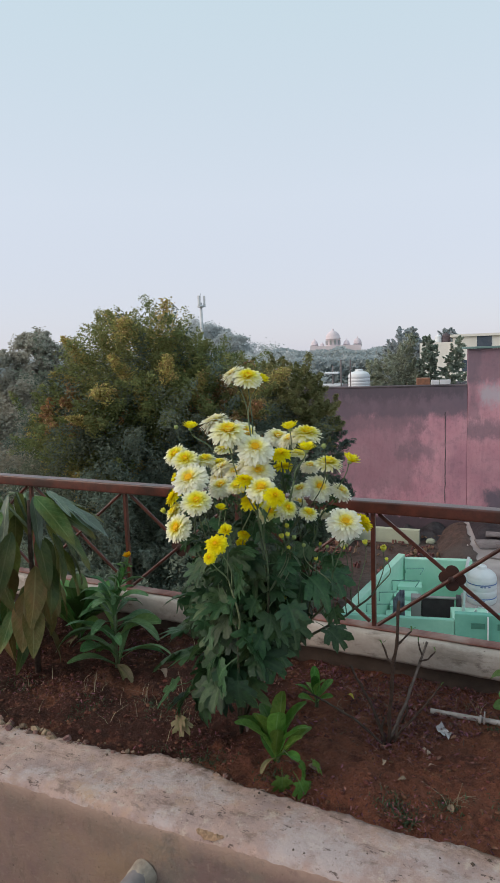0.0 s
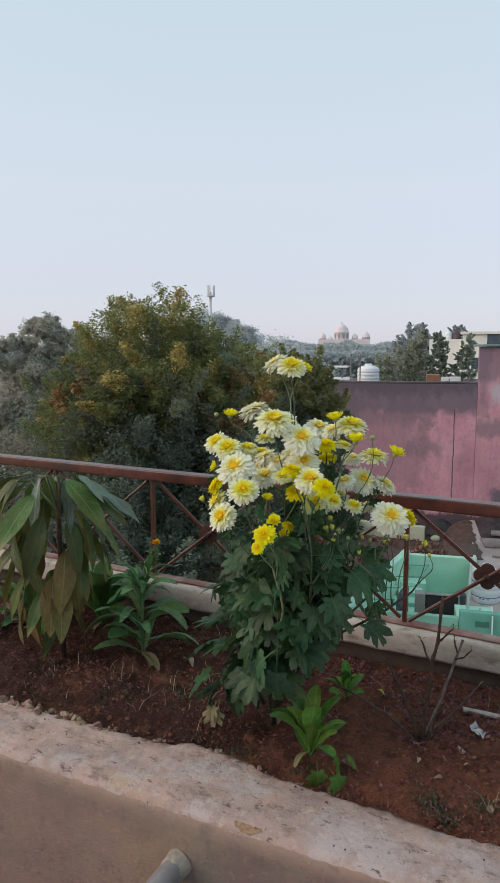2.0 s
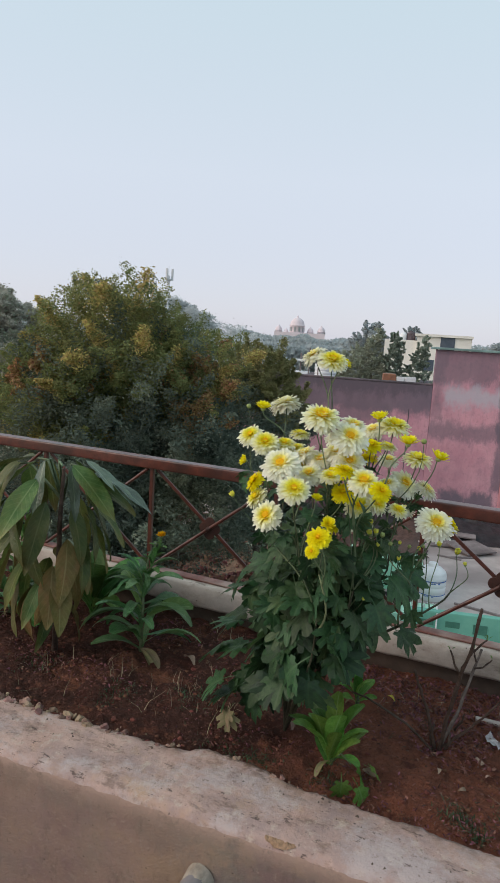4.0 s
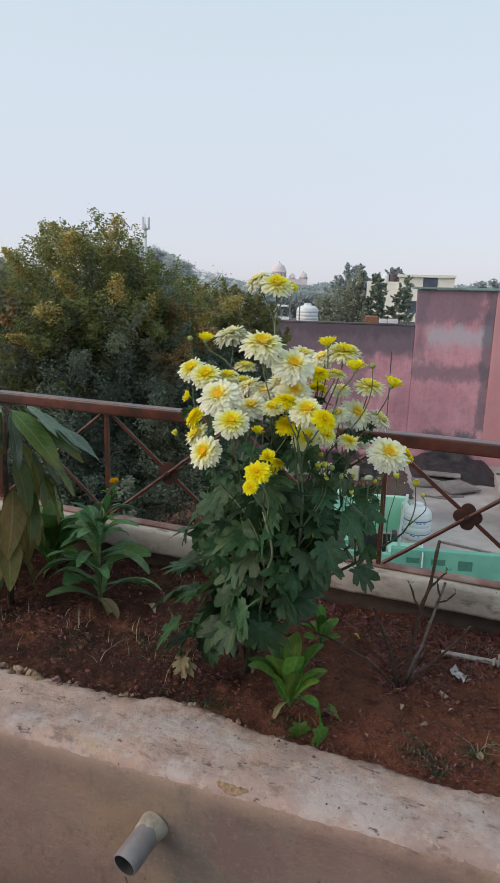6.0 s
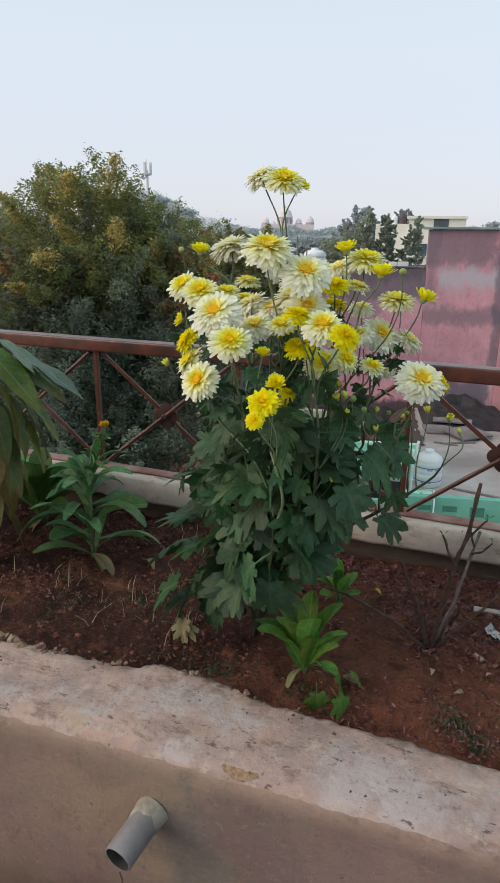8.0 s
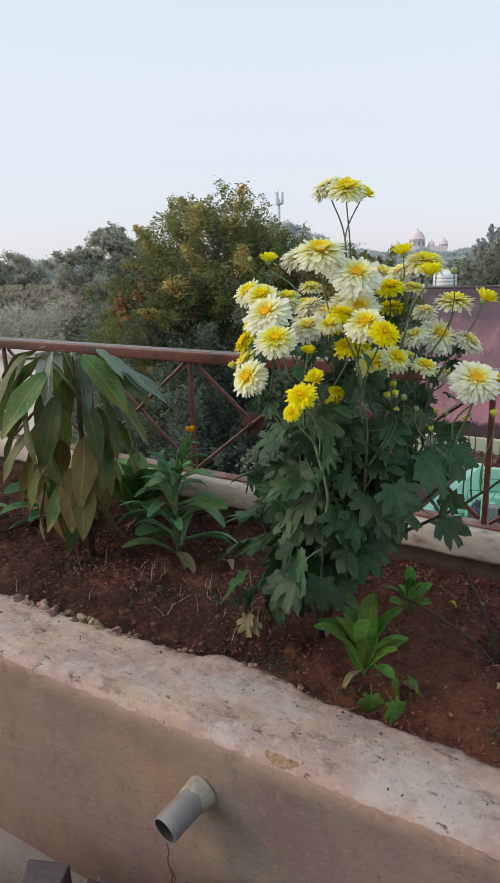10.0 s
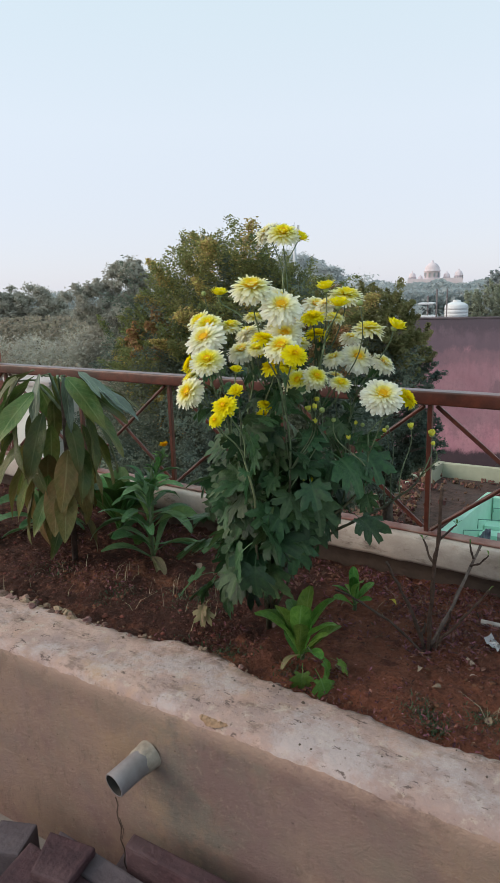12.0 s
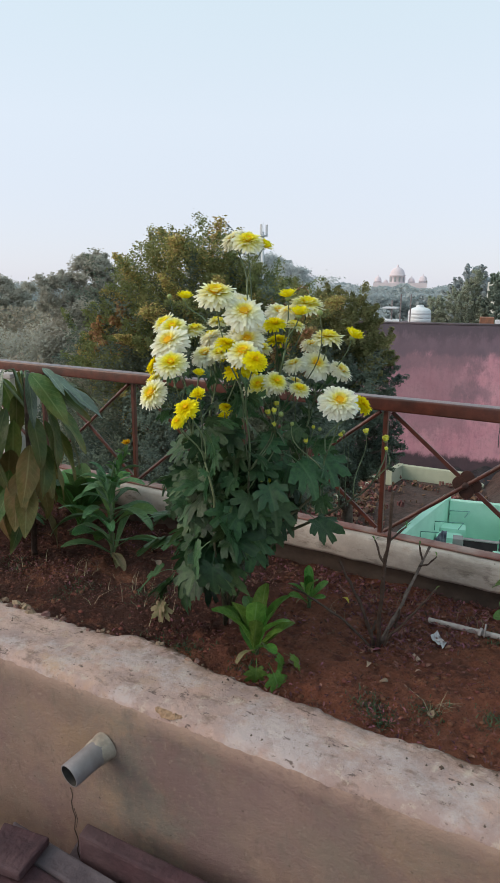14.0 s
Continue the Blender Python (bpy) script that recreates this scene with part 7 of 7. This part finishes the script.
# the large tree behind the railing; sunlit top and shaded base are separate leaf colours
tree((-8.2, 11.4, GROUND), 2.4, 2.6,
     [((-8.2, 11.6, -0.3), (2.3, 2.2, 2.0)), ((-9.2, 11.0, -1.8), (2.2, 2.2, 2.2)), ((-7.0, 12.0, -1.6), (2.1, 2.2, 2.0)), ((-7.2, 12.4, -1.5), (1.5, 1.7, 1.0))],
     230000, 0.033, M_F_SHADE, 41, "large broad tree with shade-dark, sunlit olive and rusty foliage", 8,
     [([((-8.3, 11.3, 1.0), (1.6, 1.5, 1.35)), ((-7.4, 11.9, 0.6), (1.5, 1.4, 1.1)), ((-9.2, 10.8, 0.0), (1.4, 1.4, 1.2))], 140000, 0.030, M_F_SUN_OLIVE),
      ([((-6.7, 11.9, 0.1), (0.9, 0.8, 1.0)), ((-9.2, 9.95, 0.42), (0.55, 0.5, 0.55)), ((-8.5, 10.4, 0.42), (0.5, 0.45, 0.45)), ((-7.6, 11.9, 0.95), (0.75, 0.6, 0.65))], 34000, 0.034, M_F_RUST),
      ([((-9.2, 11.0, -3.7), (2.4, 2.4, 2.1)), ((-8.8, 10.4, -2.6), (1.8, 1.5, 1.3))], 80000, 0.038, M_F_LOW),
      ([((-8.3, 11.3, 0.9), (1.75, 1.6, 1.4)), ((-9.2, 10.9, -0.4), (1.6, 1.5, 1.2)), ((-7.2, 11.8, 0.2), (1.5, 1.5, 1.2))], 46000, 0.031, M_F_SUN_GOLD, 60)])
# its lower crown takes the shaded leaf colour
tree((-6.4, 15.2, GROUND), 1.3, 1.5,
     [((-6.8, 15.0, -0.9), (1.1, 1.1, 1.4)), ((-6.1, 15.4, -1.7), (0.9, 1.0, 1.5)), ((-6.45, 15.4, -2.8), (1.0, 1.0, 1.0))], 90000, 0.036, M_F_SHADE, 43, "shorter olive tree with upright sprays beside the pink wall", 6,
     [([((-6.95, 14.9, 0.45), (0.75, 0.8, 0.95)), ((-6.25, 15.0, 0.40), (0.65, 0.7, 0.95)), ((-5.85, 15.2, -0.3), (0.5, 0.6, 0.9))], 46000, 0.034, M_F_SPRAY)])
tree((-6.4, 7.0, GROUND), -1.2, 1.4, [((-6.0, 7.3, -2.7), (1.1, 1.1, 1.2)), ((-7.2, 6.9, -3.0), (1.4, 1.2, 1.4)), ((-8.6, 7.6, -3.2), (1.5, 1.2, 1.4))], 70000, 0.036, M_F_BUSH, 44, "rounded green bush below the terrace, paled for haze", 5)
tree((-11.5, 8.0, GROUND), -2.4, 1.8, [((-11.6, 7.6, -3.2), (1.3, 1.3, 1.1)), ((-12.8, 7.0, -3.6), (2.0, 2.0, 1.6)), ((-10.2, 8.0, -4.0), (2.0, 1.8, 1.7))], 50000, 0.055, M_F_MID, 45, "green tree at the edge of the scrub, paled for haze", 6)

# trees farther off, their haze put into the leaf colours
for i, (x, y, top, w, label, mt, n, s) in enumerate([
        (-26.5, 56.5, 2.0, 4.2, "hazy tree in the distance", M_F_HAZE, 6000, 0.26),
        (-14.2, 27.0, 0.6, 3.4, "tree beyond the neighbouring roof, paled for haze", M_F_BUSH, 6000, 0.16), (-17.5, 26.0, 0.8, 3.4, "tree beyond the neighbouring roof, paled for haze", M_F_BUSH, 6000, 0.16),
        (-17.0, 70.0, 3.2, 1.9, "hazy rounded tree beside the cream house", M_HAZE_GREY, 6000, 0.26), (-12.9, 72.0, 3.4, 0.8, "small hazy tree behind the cream house", M_HAZE_GREY, 4000, 0.2), (-1.5, 75.0, 2.9, 4.0, "hazy tree behind the cream house", M_HAZE_GREY, 5000, 0.4),
        (2.5, 70.0, 3.0, 5.0, "hazy tree in the distance", M_HAZE_GREY, 4000, 0.4)]):
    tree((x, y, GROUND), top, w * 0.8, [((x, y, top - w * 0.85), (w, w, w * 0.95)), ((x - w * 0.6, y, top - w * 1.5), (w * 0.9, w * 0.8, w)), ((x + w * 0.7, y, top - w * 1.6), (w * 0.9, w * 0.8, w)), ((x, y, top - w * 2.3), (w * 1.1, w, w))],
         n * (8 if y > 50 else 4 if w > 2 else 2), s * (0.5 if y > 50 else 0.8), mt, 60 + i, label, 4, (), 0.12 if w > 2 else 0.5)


for i, (x, y, top, w, deep, mt, label) in enumerate([
        (-7.15, 34.3, 2.15, 0.56, 6, M_F_SLIM, "slender dark green column tree behind the wall"), (-5.85, 34.6, 1.95, 0.66, 5, M_F_SLIM, "slender dark green column tree behind the wall"),
        (-8.15, 34.1, 2.25, 0.62, 6, M_F_SOFT, "tall olive green tree behind the wall"), (-9.0, 33.9, 1.35, 0.85, 4, M_F_SOFT, "bushy olive green tree behind the wall"), (-9.8, 33.8, 1.05, 0.8, 4, M_F_SOFT, "low olive green tree behind the wall")]):
    tree((x, y, GROUND), top, w * 0.7, [((x + 0.22 * w * math.sin(k * 2.2 + i), y, top - w * (0.7 + 0.95 * k)), (w * min(1, 0.5 + 0.22 * k), w * 0.8, w * 0.75)) for k in range(deep)],
         9000 * deep, 0.042, mt, 120 + i, label, 4, (), 0.55)
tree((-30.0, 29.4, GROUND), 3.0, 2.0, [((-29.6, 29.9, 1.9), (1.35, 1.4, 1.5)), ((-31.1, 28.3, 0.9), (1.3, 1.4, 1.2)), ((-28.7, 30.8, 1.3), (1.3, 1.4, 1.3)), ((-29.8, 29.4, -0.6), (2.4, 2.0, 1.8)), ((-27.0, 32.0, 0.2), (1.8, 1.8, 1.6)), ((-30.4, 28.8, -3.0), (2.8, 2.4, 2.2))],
     120000, 0.085, M_F_FAR, 91, "dense rounded tree in the middle distance, greyed for haze", 5, (), 0.10)
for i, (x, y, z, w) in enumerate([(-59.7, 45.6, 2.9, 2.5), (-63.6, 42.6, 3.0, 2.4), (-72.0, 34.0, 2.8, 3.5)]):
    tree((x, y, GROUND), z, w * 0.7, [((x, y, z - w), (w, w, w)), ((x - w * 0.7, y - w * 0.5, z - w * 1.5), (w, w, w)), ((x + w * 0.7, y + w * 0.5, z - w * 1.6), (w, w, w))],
         30000, 0.15, M_F_FAR, 95 + i, "rounded tree beyond the scrub slope, greyed for haze", 4, (), 0.08)
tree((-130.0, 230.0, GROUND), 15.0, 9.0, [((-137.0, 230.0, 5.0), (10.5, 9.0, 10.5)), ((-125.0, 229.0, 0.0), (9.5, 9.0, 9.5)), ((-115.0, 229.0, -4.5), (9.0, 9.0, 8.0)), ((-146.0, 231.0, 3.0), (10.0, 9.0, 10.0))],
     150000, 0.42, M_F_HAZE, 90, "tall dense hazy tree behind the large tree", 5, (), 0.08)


def woods(name, cx, cy, length, turn, count, height, size, material, seed, label):
    g = random.Random(seed)
    verts, faces = [], []
    m = pose(cx, cy, 0, 0, 0, turn)
    for k in range(count):
        u = g.uniform(-length / 2, length / 2)
        top = height * (0.55 + 0.5 * noise.noise(Vector((u * 8 / length * 4, seed, 0))) + 0.25 * noise.noise(Vector((u * 60 / length, seed, 3))))
        p = m @ Vector((u, g.uniform(-0.05, 0.05) * length, GROUND + (top - GROUND) * g.random() ** 0.5))
        s = size * g.uniform(0.6, 1.4)
        e = Euler((g.uniform(-1, 1), g.uniform(-1, 1), g.uniform(0, 6.28))).to_matrix()
        i = len(verts)
        verts += [p + e @ Vector(q) for q in ((-s, 0, 0), (0, -s * 0.6, 0), (s, 0, 0), (0, s * 0.6, 0.1 * s))]
        faces += [(i, i + 1, i + 2), (i, i + 2, i + 3)]
    me = bpy.data.meshes.new(name)
    me.from_pydata(verts, [], faces)
    me.materials.append(material)
    return tagged(new(name, me), label, "woods", kind="stuff")


# haze over the tree belts is in their leaf colour
woods("far_woods", -95, 250, 330, 20, 30000, 4.5, 0.8, M_HAZE_GREY, 3, "hazy belt of distant trees")
woods("far_woods", -42, 105, 90, 20, 30000, 1.0, 0.45, M_HAZE_GREY, 4, "hazy tree belt before the domed building")
woods("far_woods", -150, 110, 190, 52, 30000, 2.6, 0.55, M_HAZE_GREY, 8, "hazy belt of distant trees")
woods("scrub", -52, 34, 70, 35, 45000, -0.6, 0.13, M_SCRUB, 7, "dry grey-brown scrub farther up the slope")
woods("scrub", -34, 26, 44, 35, 50000, -2.2, 0.10, M_F_FAR, 5, "grey-green scrub on the slope, paled for haze")
woods("scrub", -24, 19, 26, 40, 45000, -3.6, 0.08, M_SCRUB, 6, "dry scrub on the slope")


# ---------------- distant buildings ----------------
# red stone paled toward the sky's tone, as haze would
M_DOME = mat("haze_paled_sandstone", (0.645, 0.560, 0.600), (0.705, 0.620, 0.660), 0.1, 0.9, 0)
M_CREAM = mat("cream_house_paint", (0.74, 0.71, 0.66), (0.82, 0.79, 0.74), 0.6, 0.9, 0.2, 4, (0.62, 0.60, 0.56), 0.2, 0.5)
M_GLASS = mat("dark_window", (0.05, 0.07, 0.10), (0.09, 0.11, 0.14), 1, 0.2, 0)
M_MAST = mat("galvanised_mast", (0.50, 0.52, 0.55), (0.60, 0.62, 0.65), 0.5, 0.5, 0)


def palace():
    t = thing("domed_palace", (-269.6, 753.2, GROUND), "red domed palace on the horizon, paled for haze", "palace")
    bm = bmesh.new()
    box(bm, -27, 33, -10, 10, 0, 18.0, Matrix.Rotation(radians(20), 4, "Z"))
    part("body", bm, M_DOME, t, smooth=False)
    for (dx, r, z0, h) in [(0, 8.6, 17, 20), (-22, 4.0, 15, 11), (16, 3.6, 15, 10), (29, 4.6, 15, 12), (-13, 2.6, 15, 7)]:
        bm = bmesh.new()
        m = Matrix.Translation((dx * math.cos(radians(20)), dx * math.sin(radians(20)), z0))
        lathe(bm, [(r, 0), (r, h * 0.42), (r * 1.1, h * 0.44), (r * 1.1, h * 0.47), (r * 0.98, h * 0.5), (r * 0.95, h * 0.62), (r * 0.78, h * 0.76), (r * 0.5, h * 0.87), (r * 0.2, h * 0.93), (r * 0.14, h * 0.96), (r * 0.14, h), (0.01, h * 1.08)], 20, m)
        part("dome", bm, M_DOME, t)
        for k in range(10):
            a = 2 * math.pi * k / 10
            bm = bmesh.new()
            box(bm, -r * 0.12, r * 0.12, -0.3, 0.3, h * 0.1, h * 0.36, m @ Matrix.Rotation(a, 4, "Z") @ Matrix.Translation((0, -r, 0)))
            part("arch", bm, M_HAZE_GREY, t, smooth=False)
    return t


palace()


def mast():
    t = thing("telecom_mast", (-128.8, 215.0, GROUND), "thin grey telecom mast with antenna panels", "mast")
    bm = bmesh.new()
    tube(bm, [(0, 0, 0), (0, 0, 30.5)], [0.75, 0.5], 10)
    part("pole", bm, M_MAST, t)
    for k in range(3):
        a = 2 * math.pi * k / 3 + 0.5
        bm = bmesh.new()
        box(bm, -0.36, 0.36, -0.22, 0.22, 28.8, 33.0, Matrix.Translation((1.35 * math.cos(a), 1.35 * math.sin(a), 0)), bevel=0.05)
        part("antenna_panel", bm, M_MAST, t, smooth=False)
    bm = bmesh.new()
    lathe(bm, [(0.6, 28.6), (1.4, 28.9), (1.4, 29.3), (0.6, 29.5)], 12)
    part("bracket", bm, M_MAST, t)
    bm = bmesh.new()
    tube(bm, [(0, 0, 30), (0, 0, 34)], [0.12, 0.08], 6)
    part("rod", bm, M_MAST, t)
    return t


mast()


def cream_house():
    t = thing("cream_house", (-9.1, 59.5, GROUND), "flat-roofed cream house with roof tanks in the distance", "house")
    m = Matrix.Rotation(radians(8), 4, "Z")
    bm = bmesh.new()
    box(bm, -1.2, 3.4, 0, 8, 0, 11.4, m)
    part("wall", bm, M_CREAM, t, smooth=False)
    bm = bmesh.new()
    box(bm, -1.4, 3.5, -0.25, 8.2, 11.41, 11.62, m)
    part("roof", bm, M_CREAM, t, smooth=False)
    bm = bmesh.new()
    box(bm, -4.0, -1.21, 0.3, 7, 0, 11.0, m)
    part("annex", bm, M_CREAM, t, smooth=False)
    for (x, z, w, h) in [(1.4, 10.2, 1.2, 1.2), (0.0, 8.4, 0.8, 1.0), (1.4, 7.8, 1.2, 1.1)]:
        bm = bmesh.new()
        box(bm, x - w / 2, x + w / 2, -0.06, 0.1, z, z + h, m)
        win = part("window", bm, M_GLASS, t, smooth=False)
        bm = bmesh.new()
        box(bm, x - w / 2 - 0.1, x + w / 2 + 0.1, -0.2, 0.0, z - 0.12, z - 0.02, m)
        part("sill", bm, M_CREAM, win, smooth=False)
    return t


cream_house()
water_tank((-11.75, 60.6, 2.0), 0.30, 0.72, (), "white plastic water tank on the cream house")
water_tank((-11.1, 60.8, 2.0), 0.38, 0.85, (), "dark plastic water tank on the cream house roof", M_GREYWALL)
# white sheets and a pole shed behind the wall
nb("roof_shed", [("sheet", M_TANK, [(1.16, 1.47, 27.0, 27.1, -0.35, 0.24), (1.50, 1.91, 27.0, 27.1, -0.35, 0.25)]), ("block", M_BRICK, [(0.62, 1.14, 27.2, 28.0, -0.36, 0.31)])], "low shed with white sheets behind the wall", "shed")
nb("roof_canopy", [("sheet", M_TANK, [(-3.3, -2.5, 28.0, 29.2, 0.02, 0.10), (-3.2, -2.6, 28.0, 29.0, 0.55, 0.62)]), ("post", M_SHEET, [(-2.5, -2.44, 28.0, 28.06, -1.5, 1.15), (-2.1, -2.05, 28.0, 28.06, -1.5, 1.15), (-2.9, -2.84, 28.5, 28.56, -1.5, 0.9)])], "light canopy on thin posts behind the wall", "canopy")
nb("far_roof", [("slab", M_GREYWALL, [(-6.0, 9.0, 24.3, 38.0, -0.75, -0.35)])], "dark flat roof behind the pink wall", "building", "structure")
nb("cream_outhouse", [("wall", M_CREAM, [(-10.4, -8.9, 11.6, 12.6, GROUND, -0.55)]), ("roof", M_ROOF, [(-10.5, -8.8, 11.5, 12.7, -0.549, -0.45)])], "small cream outhouse below the terrace", "outhouse")
